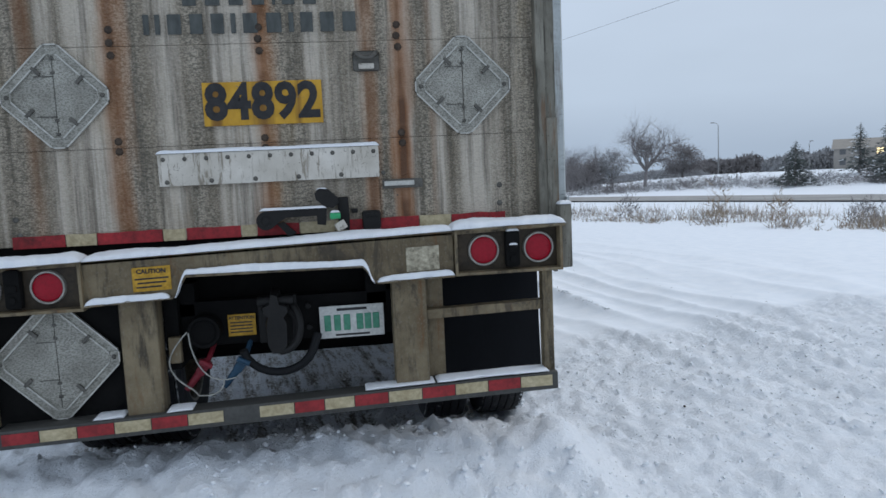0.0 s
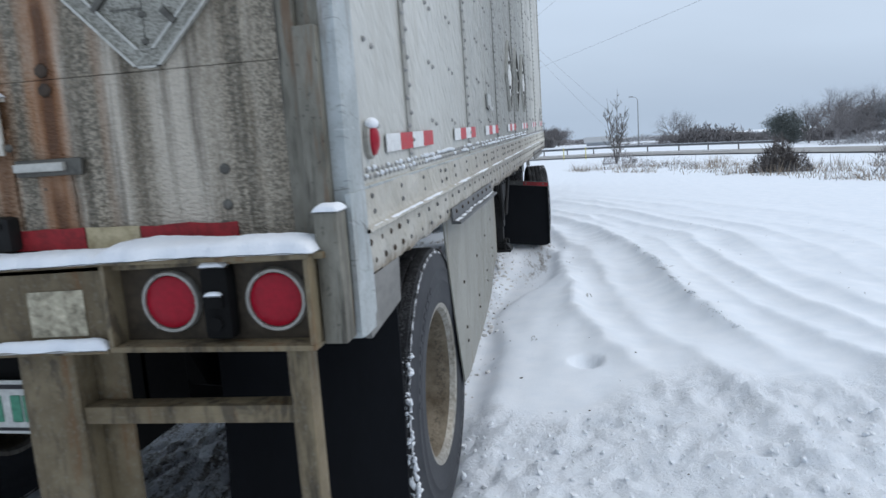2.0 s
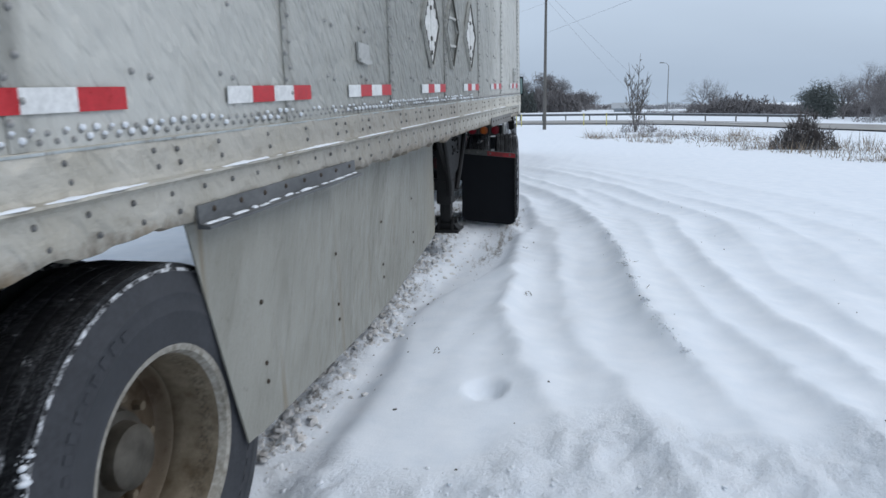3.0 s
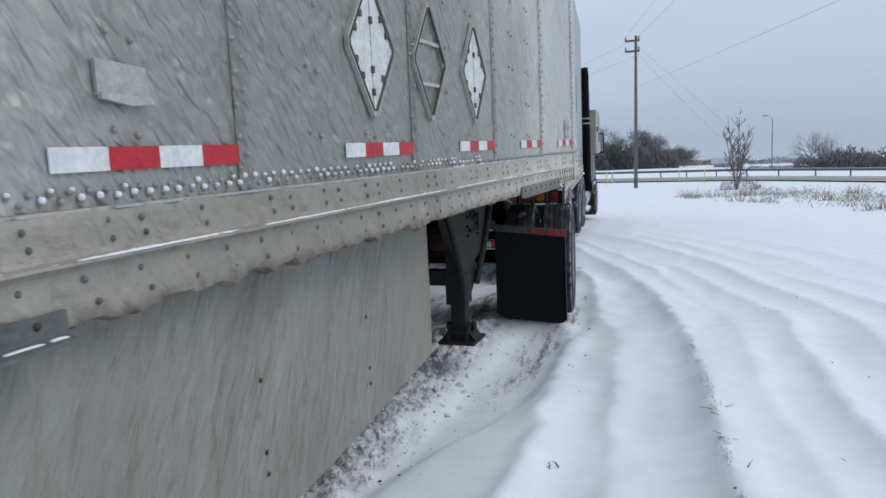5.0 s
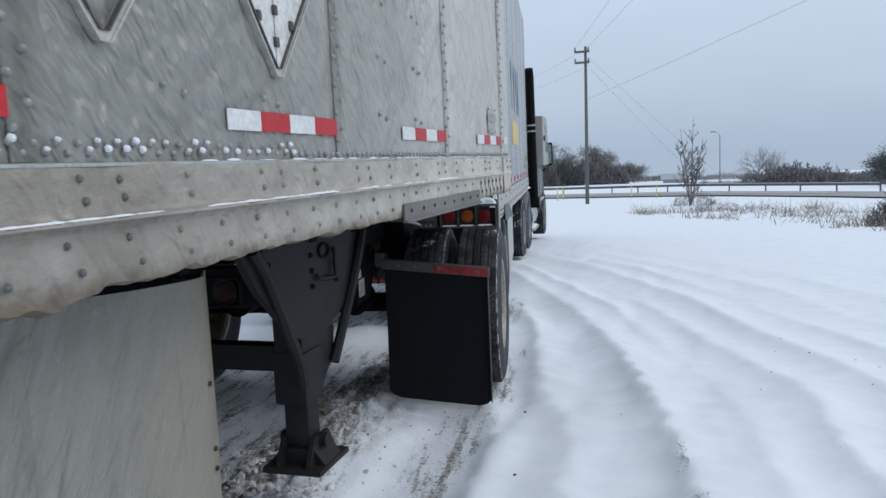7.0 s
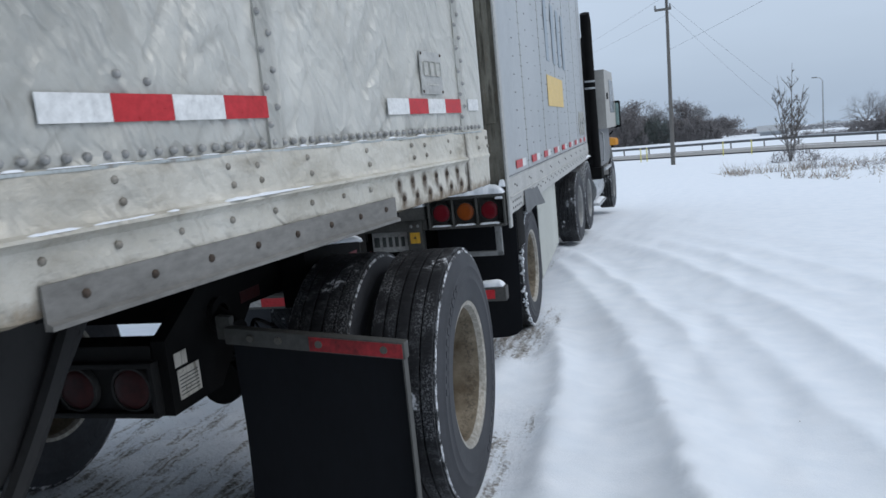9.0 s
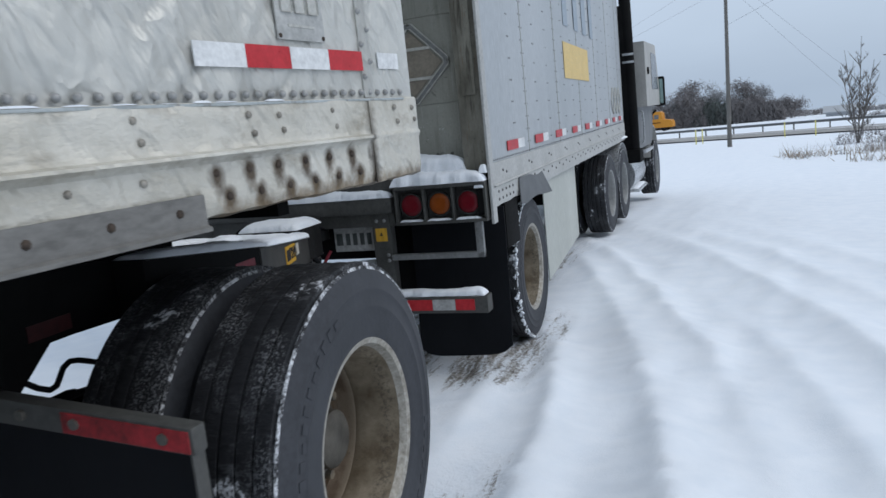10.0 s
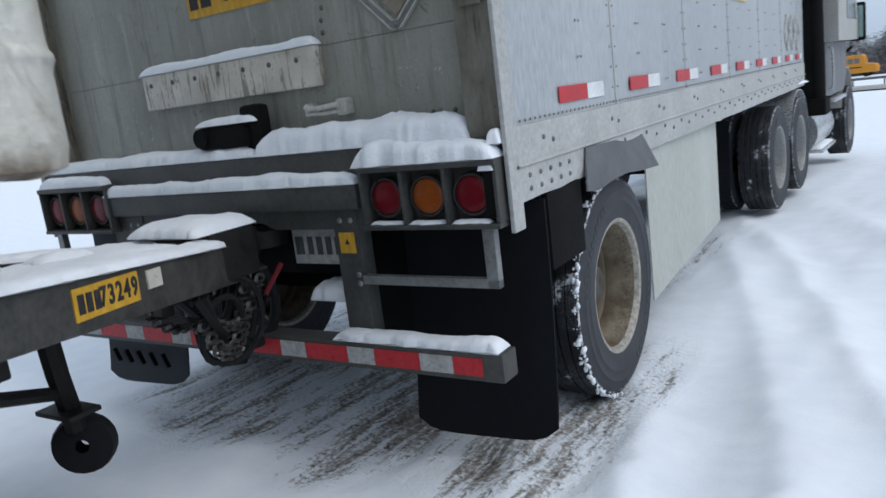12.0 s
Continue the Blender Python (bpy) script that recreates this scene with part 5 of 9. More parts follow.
# snow line on the rail ledge
bm = bmesh.new()
for y0, y1 in ((0.1, 1.32), (1.34, 3.08), (3.11, 5.52), (5.56, 6.4), (6.52, 6.95)):
    def ridge(u, v, y0=y0, y1=y1):
        y = y0 + u * (y1 - y0)
        n = noise.noise(Vector((y * 3.1, 1, 2))) + 0.7 * noise.noise(Vector((y * 14, 5, 2))) + 0.5 * noise.noise(Vector((y * 47, 3, 1)))
        fat = max(0.0, 0.34 + 0.55 * n) * min(1, 30 * min(u, 1 - u))
        a = math.pi * v
        return (0.024 + 0.011 * fat - (0.011 * fat + 0.002) * math.cos(a), y, 1.3035 + (0.009 * fat + 0.0004) * math.sin(a))
    sheet(bm, ridge, int((y1 - y0) / 0.012), 6)
snow_thing("rail_snow", bm, "thin line of snow lying on the trailer rail")

# guard channels bolted under the rail
for y0, y1, kind in ((1.233, 2.468, 0), (6.077, 7.31, 1)):
    bm = bmesh.new()
    prism(bm, [(0.012, 1.225 if kind else 1.215), (0.019, 1.225 if kind else 1.215), (0.019, 1.165), (0.05 if not kind else 0.03, 1.16), (0.05 if not kind else 0.03, 1.152), (0.012, 1.152)], y0, y1, "Y")
    g = part("guard_channel", bm, M_GUARD if kind else M_GUARD_DARK, rear_trailer, "dull steel guard channel")
    domes("guard_bolts", [(0.019, y0 + 0.08 + 0.155 * k, 1.196) for k in range(8)], 0.009, 0, M_BOLT, g, 0.7)
bm = bmesh.new()
random.seed(12)
y = 1.25
while y < 2.42:
    l = random.uniform(0.025, 0.10)
    lumpy_cap(bm, 0.020, 0.020 + random.uniform(0.008, 0.020), y, min(y + l, 2.46), 1.161, random.uniform(0.003, 0.009), 0.02, 3.0 + y, 0.0)
    y += l + random.choice((0.0, 0.012, 0.035))
snow_thing("guard_snow", bm, "snow in a trailer guard channel")

# red marker lamp and tape on the side
bm = bmesh.new()
lathe(bm, [(0.042, 0.0), (0.042, 0.012), (0.036, 0.016)], 24, "X", Matrix.Translation((0, 0.2, 1.513)) @ Matrix.Diagonal((1, 0.85, 1.15, 1)))
mk = part("marker_lamp", bm, M_BEZEL, rear_trailer, "red oval side marker lamp")
bm = bmesh.new()
lathe(bm, [(0.037, 0.010), (0.033, 0.022), (0.018, 0.03), (0.0005, 0.032)], 24, "X", Matrix.Translation((0, 0.2, 1.513)) @ Matrix.Diagonal((1, 0.85, 1.15, 1)))
part("lens", bm, M_LAMP, mk)
bm = bmesh.new()
bmesh.ops.create_uvsphere(bm, u_segments=14, v_segments=8, radius=1, matrix=Matrix.Translation((0.014, 0.2, 1.553)) @ Matrix.Diagonal((0.018, 0.03, 0.016, 1)))
snow_thing("lamp_snow", bm, "dab of snow on a marker lamp")
for k, y in enumerate(SEAMS):
    end = {0: 1.0, 1: 2.07}.get(k, y - 0.02)
    strip = new("tape_strip")
    strip.parent = rear_trailer
    strip["label"] = "red and white reflective tape strip"
    tape_run(strip, 0.006 if k in (0, 1) else 0.004, [0.16 if k == 0 else 0.152] * 4, end - (0.64 if k == 0 else 0.608), 1.475, 1.525, False, M_RED, M_WHITE)
bm = bmesh.new()
box(bm, 0.003, 0.0055, 8.04, 8.15, 1.482, 1.526)
part("tape_segment", bm, M_WHITE, rear_trailer, "white reflective tape", False)


def side_placard(y, z, half_w, half_h, closed):
    """Diamond placard holder on the side; open frame or with its two-leaf metal plate."""
    bm = bmesh.new()
    turn = Matrix.Translation((0.003, y, z)) @ Matrix.Diagonal((1, half_w / 0.27, half_h / 0.27, 1)) @ pose(0, 0, 0, 0, 0, 90) @ Euler((0, radians(45), 0)).to_matrix().to_4x4()
    ring(bm, 0.191, 0.020, 0.03, -0.012, 0.002, turn)
    holder = part("placard_holder", bm, M_PLAC_EDGE, rear_trailer, "diamond placard holder with a white plate" if closed else "empty diamond placard frame")
    for h, c in ((0.192, 0.03), (0.174, 0.022)):
        bm = bmesh.new()
        ring(bm, h, 0.005, c, -0.017, -0.004, turn)
        part("frame_lip", bm, M_PLAC_EDGE if h > 0.18 else M_CLIP, holder)
    if not closed:
        for dz in (-0.36, 0.30):
            bm = bmesh.new()
            wdt = half_w * (1 - abs(dz)) - 0.02
            box(bm, 0.004, 0.014, y - wdt, y + wdt, z + dz * half_h - 0.008, z + dz * half_h + 0.008, 0.002)
            part("crossbar", bm, M_PLAC_EDGE, holder)
        return
    for side in (-1, 1):
        bm = bmesh.new()
        prism(bm, [(y + side * 0.0015, z + 0.9 * half_h), (y + side * 0.9 * half_w, z), (y + side * 0.0015, z - 0.9 * half_h)], 0.004, 0.0105 + 0.001 * side, "X")
        part("plate", bm, M_LEAF, holder, "worn white plate leaf")
    for a, b in ((0.40, 0.40), (-0.40, 0.40), (0.40, -0.40), (-0.40, -0.40), (0.62, 0.2), (-0.62, -0.2), (-0.62, 0.2), (0.0, -0.60), (0.0, -0.30), (0.0, 0.35)):
        bm = bmesh.new()
        box(bm, 0.009, 0.019, y + a * half_w - 0.009, y + a * half_w + 0.009, z + b * half_h - 0.013, z + b * half_h + 0.013, 0.003)
        part("spring_clip", bm, M_CLIP, holder)


side_placard(3.93, 1.87, 0.21, 0.27, True)
side_placard(4.52, 1.87, 0.21, 0.27, False)
side_placard(5.16, 1.87, 0.21, 0.27, True)
# document pouch with a bent lid
bm = bmesh.new()
prism(bm, [(2.61, 1.705), (2.755, 1.695), (2.765, 1.622), (2.70, 1.617), (2.612, 1.63)], 0.0, 0.010, "X")
prism(bm, [(2.614, 1.636), (2.762, 1.628), (2.765, 1.616), (2.70, 1.610), (2.612, 1.622)], 0.008, 0.020, "X")
part("document_pouch", bm, M_POUCH, rear_trailer, "flat aluminium document pouch")
# maker's plate with plain embossed shapes
bm = bmesh.new()
box(bm, 0.002, 0.008, 7.62, 7.80, 1.54, 1.685, 0.003)
badge = part("maker_plate", bm, M_POUCH, rear_trailer, "small embossed maker's plate")
bm = bmesh.new()
for k in range(3):
    a = 7.637 + k * 0.05
    box(bm, 0.008, 0.011, a, a + 0.042, 1.602, 1.65, 0.006)
box(bm, 0.008, 0.0095, 7.66, 7.76, 1.57, 1.576)
part("emblem", bm, M_PLAC_EDGE, badge)
domes("plate_rivets", [(0.008, a, b) for a in (7.628, 7.792) for b in (1.549, 1.676)], 0.006, 0, M_BOLT, badge)

# body closing walls
bm = bmesh.new()
box(bm, -W, -0.02, 0.1, 8.1, TOP - 0.03, TOP)
box(bm, -W, -0.1, 8.25, 8.287, 1.18, TOP)
box(bm, -W, -W + 0.02, 0.02, 8.25, 1.18, TOP)
part("body_shell", bm, M_SIDE, rear_trailer)
# floor kept near-black so its colour holds the shade under the trailer
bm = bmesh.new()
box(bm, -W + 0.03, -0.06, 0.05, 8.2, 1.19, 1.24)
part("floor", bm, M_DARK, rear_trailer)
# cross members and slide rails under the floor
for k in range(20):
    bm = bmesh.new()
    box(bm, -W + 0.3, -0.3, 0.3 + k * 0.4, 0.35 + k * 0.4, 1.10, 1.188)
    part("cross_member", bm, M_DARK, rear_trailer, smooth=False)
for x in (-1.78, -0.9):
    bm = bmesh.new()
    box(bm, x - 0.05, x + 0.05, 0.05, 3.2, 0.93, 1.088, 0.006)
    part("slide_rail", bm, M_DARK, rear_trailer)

# skirt
def skirt_f(u, v):
    y = 1.225 + u * (5.40 - 1.225)
    x = -0.02 - 0.31 * (max(0.0, y - 1.6) / 3.8) ** 1.05
    low = 0.42 - 0.115 * smooth(0.0, 0.5, u) + 0.05 * smooth(0.6, 1.0, u)
    cut = 0.17 * max(0.0, 1 - u / 0.075)
    z = 1.172 - 0.10 * smooth(0.6, 1.0, u) * 1.0 + (low - 1.172 + 0.10 * smooth(0.6, 1.0, u)) * v
    y += cut * v * 1.35 if u < 0.075 else 0.0
    bulge = 0.012 * noise.noise(Vector((y * 1.2, z * 1.5, 2)))
    round_front = -0.10 * smooth(0.94, 1.0, u) ** 2
    return (x + bulge + round_front, y, z)


bm = bmesh.new()
sheet(bm, skirt_f, 60, 16, (-0.006, 0, 0))
skirt = part("side_skirt", bm, M_SKIRT, rear_trailer, "grey fibreglass side skirt with drip stains")
pairs = []
for y in (1.62, 2.45, 3.33, 4.25, 5.22):
    u = (y - 1.225) / 4.175
    for dz in (0.0, 0.07, 0.30):
        p = skirt_f(u, 0.80 - dz * 1.2)
        pairs.append((p[0] + 0.001, p[1], p[2]))
domes("skirt_bolts", pairs, 0.009, 0, M_BOLT, skirt, 0.7)

# panel below the rail behind the wheel
bm = bmesh.new()
prism(bm, [(0.06, 1.175), (0.41, 1.175), (0.395, 1.05), (0.09, 1.025)], -0.012, 0.004, "X")
part("rail_gusset", bm, M_GUARD, rear_trailer)

# wheels of the rear trailer
WA = wheel_meshes(0.53, 0.27, 0.305, M_RIM, "trailer_wheel")
for x, flip in ((-0.165, False), (-0.50, True), (-W + 0.28, True), (-W + 0.615, False)):
    add_wheel(rear_trailer, WA, pose(x, 1.09, 0.55), flip=flip)
bm = bmesh.new()
tube(bm, (-W + 0.3, 1.09, 0.55), (-0.3, 1.09, 0.55), 0.065, None, 16)
part("axle", bm, M_DARK, rear_trailer)
for x in (-1.78, -0.82):
    bm = bmesh.new()
    tube(bm, (x, 0.78, 0.74), (x, 1.0, 0.74), 0.085, None, 18)
    tube(bm, (x, 1.0, 0.74), (x, 1.05, 0.74), 0.05, None, 12)
    part("air_chamber", bm, M_DARK, rear_trailer)
    bm = bmesh.new()
    prism(bm, [(0.5, 0.94), (1.6, 0.94), (1.5, 0.72), (1.3, 0.60), (0.9, 0.60), (0.66, 0.70)], x - 0.03, x + 0.03, "X")
    part("suspension_hanger", bm, M_DARK, rear_trailer, smooth=False)

# mud flaps
for x0, x1 in ((-0.60, -0.015), (-W + 0.015, -W + 0.6)):
    bm = bmesh.new()
    sheet(bm, lambda u, v, x0=x0, x1=x1: (x0 + u * (x1 - x0), 0.38 + 0.03 * math.sin(v * 2.2) + 0.012 * noise.noise(Vector((u * 3, v * 3, x0))), 0.34 + v * 0.77), 14, 18, (0, 0.008, 0))
    part("mud_flap", bm, M_FLAP, rear_trailer, "black rubber mud flap")

# rear frame: posts
for side in (0, 1):
    flip = Matrix.Identity(4) if side == 0 else Matrix.Translation((-W, 0, 0)) @ Matrix.Diagonal((-1, 1, 1, 1))
    def corner_part(name, bm, mat, label=""):
        for v in bm.verts:
            v.co = flip @ v.co
        bmesh.ops.recalc_face_normals(bm, faces=bm.faces[:])
        return part(name, bm, mat, rear_trailer, label)
    bm = bmesh.new()
    box(bm, -0.115, -0.072, -0.05, 0.05, 1.29, 3.95, 0.006)
    box(bm, -0.072, -0.02, -0.03, 0.05, 1.29, 3.95, 0.004)
    corner_part("door_post", bm, M_POST, "grimy steel door post")
    bm = bmesh.new()
    box(bm, -0.075, -0.022, -0.058, -0.028, 1.31, 1.77, 0.004)
    corner_part("post_cover", bm, M_POST)
    bm = bmesh.new()
    prism(bm, [(-0.022, -0.028), (0.014, -0.028), (0.022, -0.018), (0.022, 0.075), (0.016, 0.08), (0.004, 0.08), (0.004, 0.0), (-0.022, 0.0)], 1.06, 3.97, "Z")
    corner_part("corner_edge", bm, M_EDGE, "pale galvanised corner edge")
    bm = bmesh.new()
    box(bm, -0.04, 0.014, -0.125, -0.058, 1.075, 1.37, 0.006)
    corner_part("corner_block", bm, M_POST, "grimy bumper corner block")
    bm = bmesh.new()
    prism(bm, [(-0.056, 1.40), (-0.056, 1.072), (0.0, 1.062), (0.075, 1.10), (0.075, 1.20), (0.05, 1.40)], 0.0142, 0.0262, "X")
    corner_part("corner_plate", bm, M_EDGE, "pale blue-grey corner plate")

# door panels with their seams
zs = [1.30, 1.71, 2.146, 2.58, 3.02, 3.46, 3.9]
for a, b in zip(zs, zs[1:]):
    bm = bmesh.new()
    sheet(bm, lambda u, v, a=a, b=b: (-W + 0.115 + u * (W - 0.23), 0.004 * noise.noise(Vector((u * 9, a + v * 2, 3))) + 0.003 * (1 if 0.012 < v < 0.985 else 1.5), a + 0.001 + v * (b - a - 0.002)), 40, 12, (0, 0.03, 0))
    part("door_panel", bm, M_DOOR, rear_trailer, "rust-streaked grey door panel")
bm = bmesh.new()
box(bm, -W + 0.1, -0.1, 0.036, 0.05, 1.25, 3.95)
part("door_back", bm, M_DARK, rear_trailer)
hinge = []
for x in (-1.985, -1.355, -0.742):
    for z in (1.735, 1.69, 2.115, 2.165, 2.215, 2.57, 2.62):
        hinge.append((x + 0.008 * noise.noise(Vector((z * 9, x, 1))), 0.0, z + 0.01 * noise.noise(Vector((z * 5, x, 2)))))
domes("hinge_bolts", hinge, 0.018, 1, M_BOLT, rear_trailer, -0.55, "rusted hinge bolts")
holes = [(-0.295, -0.0, 1.47), (-0.297, 0.0, 1.385), (-0.31, 0.0, 1.335), (-1.735, 0, 1.43), (-1.735, 0, 1.34), (-0.778, 0, 1.446), (-1.0, 0, 1.47), (-0.945, 0, 1.455), (-2.44, 0, 1.42), (-2.43, 0, 1.35), (-0.98, 0, 1.40)]
domes("door_bolts", holes, 0.014, 1, M_CLIP, rear_trailer, -0.3)
# patched lower plate
bm = bmesh.new()
box(bm, -1.82, -0.86, -0.006, 0.001, 1.30, 1.60, 0.002)
box(bm, -0.856, -0.70, -0.004, 0.001, 1.30, 1.52, 0.002)
part("patch_plate", bm, M_DOOR, rear_trailer, "grimy lower patch plate")
# bolted step plate with lip
bm = bmesh.new()
prism(bm, [(0.0, 1.675), (-0.03, 1.678), (-0.034, 1.672), (-0.030, 1.535), (-0.024, 1.535), (-0.024, 1.666), (0.0, 1.666)], -1.822, -0.857, "X")
step = part("step_plate", bm, M_PALE, rear_trailer, "white bolted step plate with drip marks")
domes("step_bolts", [(-1.80 + 0.092 * k, -0.032, 1.652) for k in range(11)] + [(-1.79 + 0.19 * k, -0.031, 1.552) for k in range(6)], 0.011, 1, M_CLIP, step, -0.7)
bm = bmesh.new()
lumpy_cap(bm, -1.83, -0.852, -0.036, 0.0, 1.676, 0.018, 0.02, 5.0, 0.004)
snow_thing("step_snow", bm, "strip of snow on a trailer step plate")
# grab handle, lock bar, latch
bm = bmesh.new()
box(bm, -0.95, -0.83, -0.012, 0.0, 2.01, 2.10, 0.012)
bent(bm, [(-0.938, -0.005, 2.088), (-0.934, -0.04, 2.086), (-0.915, -0.052, 2.070), (-0.89, -0.055, 2.064), (-0.865, -0.052, 2.070), (-0.846, -0.04, 2.086), (-0.842, -0.005, 2.088)], 0.011, 8)
h = part("grab_handle", bm, M_CLIP, rear_trailer, "dark bail grab handle on a worn plate")
bm = bmesh.new()
box(bm, -0.925, -0.855, -0.02, -0.011, 2.02, 2.045, 0.006)
part("handle_liner", bm, M_PALE, h)
bm = bmesh.new()
box(bm, -0.845, -0.66, -0.018, 0.0, 1.478, 1.520, 0.006)
bar = part("lock_bar", bm, M_CLIP, rear_trailer, "dark lock bar with a bright steel edge")
bm = bmesh.new()
box(bm, -0.838, -0.70, -0.034, -0.017, 1.490, 1.512, 0.005)
part("bar_edge", bm, M_PLAC_EDGE, bar)
bm = bmesh.new()
outline = [(-1.375 + 0.042 * math.cos(a), 1.362 + 0.042 * math.sin(a)) for a in [radians(70 + 29 * k) for k in range(9)]]
prism(bm, outline + [(-1.315, 1.355), (-1.285, 1.372), (-1.15, 1.374), (-1.15, 1.335), (-1.112, 1.33), (-1.105, 1.40), (-1.12, 1.414), (-1.19, 1.408)], -0.075, -0.03, "Y")
lathe(bm, [(0.020, -0.079), (0.026, -0.079), (0.028, -0.074), (0.017, -0.074)], 18, "Y", Matrix.Translation((-1.375, 0, 1.362)), True)
prism(bm, [(-1.33, 1.345), (-1.30, 1.352), (-1.245, 1.30), (-1.28, 1.285)], -0.05, -0.02, "Y")
prism(bm, [(-1.155, 1.475), (-1.135, 1.495), (-1.095, 1.49), (-1.052, 1.45), (-1.05, 1.425), (-1.075, 1.405), (-1.11, 1.41), (-1.15, 1.445)], -0.065, -0.02, "Y")
box(bm, -1.055, -1.005, -0.03, 0.0, 1.30, 1.45, 0.006)
box(bm, -0.995, -0.965, -0.025, 0.0, 1.375, 1.395, 0.005)
latch = part("door_latch", bm, M_DOLLY, rear_trailer, "black steel door latch with snow on top")
bm = bmesh.new()
box(bm, -0.947, -0.862, -0.05, 0.0, 1.295, 1.384, 0.016)
box(bm, -0.93, -0.88, -0.056, -0.048, 1.355, 1.372, 0.004)
part("catch_block", bm, M_DOLLY, latch)
bm = bmesh.new()
box(bm, -1.092, -1.045, -0.105, -0.07, 1.357, 1.385, 0.006)
part("seal_tag", bm, M_LOW_GREEN, latch, "green plastic seal tag")
bm = bmesh.new()
box(bm, -0.024, 0.024, -0.09, -0.082, -0.02, 0.02, 0.003, pose(-1.045, 0, 1.325) @ Euler((0, radians(-28), 0)).to_matrix().to_4x4())
part("seal_label", bm, M_PALE, latch)
bm = bmesh.new()
lumpy_cap(bm, -1.40, -1.105, -0.078, -0.03, 1.407, 0.012, 0.02, 8.0, 0.0)
lumpy_cap(bm, -1.09, -1.047, -0.104, -0.072, 1.385, 0.012, 0.01, 9.0, 0.0)
lumpy_cap(bm, -1.145, -1.10, -0.064, -0.03, 1.490, 0.008, 0.01, 18.0, 0.0)
snow_thing("latch_snow", bm, "snow on a trailer latch")
# worn tape along the door foot
strip = new("tape_strip")
strip.parent, strip["label"] = rear_trailer, "faded torn red and cream tape along the door foot"
x = -2.46
for k, (l, red) in enumerate([(0.22, 1), (0.13, 0), (0.28, 1), (0.10, 0), (0.24, 1), (0.07, 0), (0.19, 1), (0.16, 0), (0.06, 0), (0.33, 1), (0.15, 0), (0.26, 1)]):
    bm = bmesh.new()
    sheet(bm, lambda u, v, x=x, l=l: (x + u * (l - 0.004), -0.007, 1.293 + v * (0.052 + 0.006 * noise.noise(Vector(((x + u * l) * 11, v, 2))))), 6, 1, (0, 0.003, 0))
    part("tape_segment", bm, M_RED_GRIMY if red else M_WHITE_OLD, strip, smooth=False)
    x += l

# fleet number on its yellow tiles
bm = bmesh.new()
box(bm, -1.615, -1.095, -0.0065, 0.0, 1.79, 1.98, 0.001)
tile = part("number_sticker", bm, M_TILE, rear_trailer, "faded yellow sticker with black fleet number 84892")
digits("84892", 0.101, 0.215, Matrix.Translation((-1.357, -0.008, 1.886)) @ pose(0, 0, 0, 90), M_INK, tile, 0.008, 0.90)
# faded bars for the lettering above it
for a, b, lo, hi in [(*p, 2.19, 2.275) for p in ((-1.845, -1.81), (-1.795, -1.765), (-1.75, -1.67), (-1.655, -1.58), (-1.565, -1.49), (-1.475, -1.445), (-1.43, -1.345), (-1.33, -1.24), (-1.225, -1.195), (-1.18, -1.105), (-1.095, -1.01), (-0.995, -0.915))] + [(*p, 2.31, 2.39) for p in ((-1.68, -1.60), (-1.585, -1.50), (-1.485, -1.40), (-1.385, -1.31), (-1.29, -1.27), (-1.255, -1.18), (-1.165, -1.085))]:
    bm = bmesh.new()
    box(bm, a + 0.14 * (b - a), b - 0.14 * (b - a), -0.006, 0.0, lo, hi, 0.001)
    part("lettering_bar", bm, M_GREYINK, rear_trailer, "faded dark painted bar", False)


def rear_placard(cx, cy, cz, half, yaw=0.0, parent=rear_trailer):
    """Square-on-point placard holder with rounded corners, flap plates and spring clips, facing -y."""
    m = Matrix.Translation((cx, cy, cz)) @ Euler((0, radians(45), 0)).to_matrix().to_4x4()
    s = half * 0.72
    bm = bmesh.new()
    ring(bm, s, 0.04, 0.05, -0.012, 0.0, m)
    holder = part("placard_holder", bm, M_PLAC, parent, "square-on-point metal placard holder with frosted plates")
    for h, c in ((s + 0.001, 0.05), (s - 0.034, 0.034)):
        bm = bmesh.new()
        ring(bm, h, 0.006, c, -0.017, -0.004, m)
        part("frame_lip", bm, M_PLAC_EDGE, holder)
    d = (s - 0.036) * math.sqrt(2)
    domes("corner_rivets", [(cx + k * (s * 1.414 - 0.055), cy - 0.012, cz) for k in (-1, 1)], 0.011, 1, M_CLIP, holder, -0.7)
    for k, side in enumerate((-1, 1)):
        bm = bmesh.new()
        prism(bm, [(side * 0.002, d), (side * d, 0.0), (side * 0.002, -d)], -0.0075 - 0.002 * k, 0.0, "Y", Matrix.Translation((cx, cy, cz)))
        part("plate", bm, M_PLAC, holder)
    for a in (0, 90, 180, 270):
        q = m @ Euler((0, radians(a), 0)).to_matrix().to_4x4()
        bm = bmesh.new()
        box(bm, 0.02, 0.036, -0.02, -0.004, s - 0.075, s - 0.03, 0.004, q)
        part("spring_clip", bm, M_CLIP, holder)
    for c in (0.10, -0.10, 0.16, -0.16):
        bm = bmesh.new()
        box(bm, cx - 0.009, cx + 0.009, cy - 0.013, cy - 0.004, cz + c - 0.006, cz + c + 0.006, 0.002)
        part("latch_clip", bm, M_CLIP, holder)
    for c in (0.085, -0.085):
        bm = bmesh.new()
        box(bm, cx - 0.08, cx + 0.0, cy - 0.0105, cy - 0.004, cz + c - 0.002, cz + c + 0.002)
        part("latch_rod", bm, M_CLIP, holder)


rear_placard(-0.452, 0.0, 1.935, 0.245)
rear_placard(-2.225, 0.0, 1.94, 0.245)

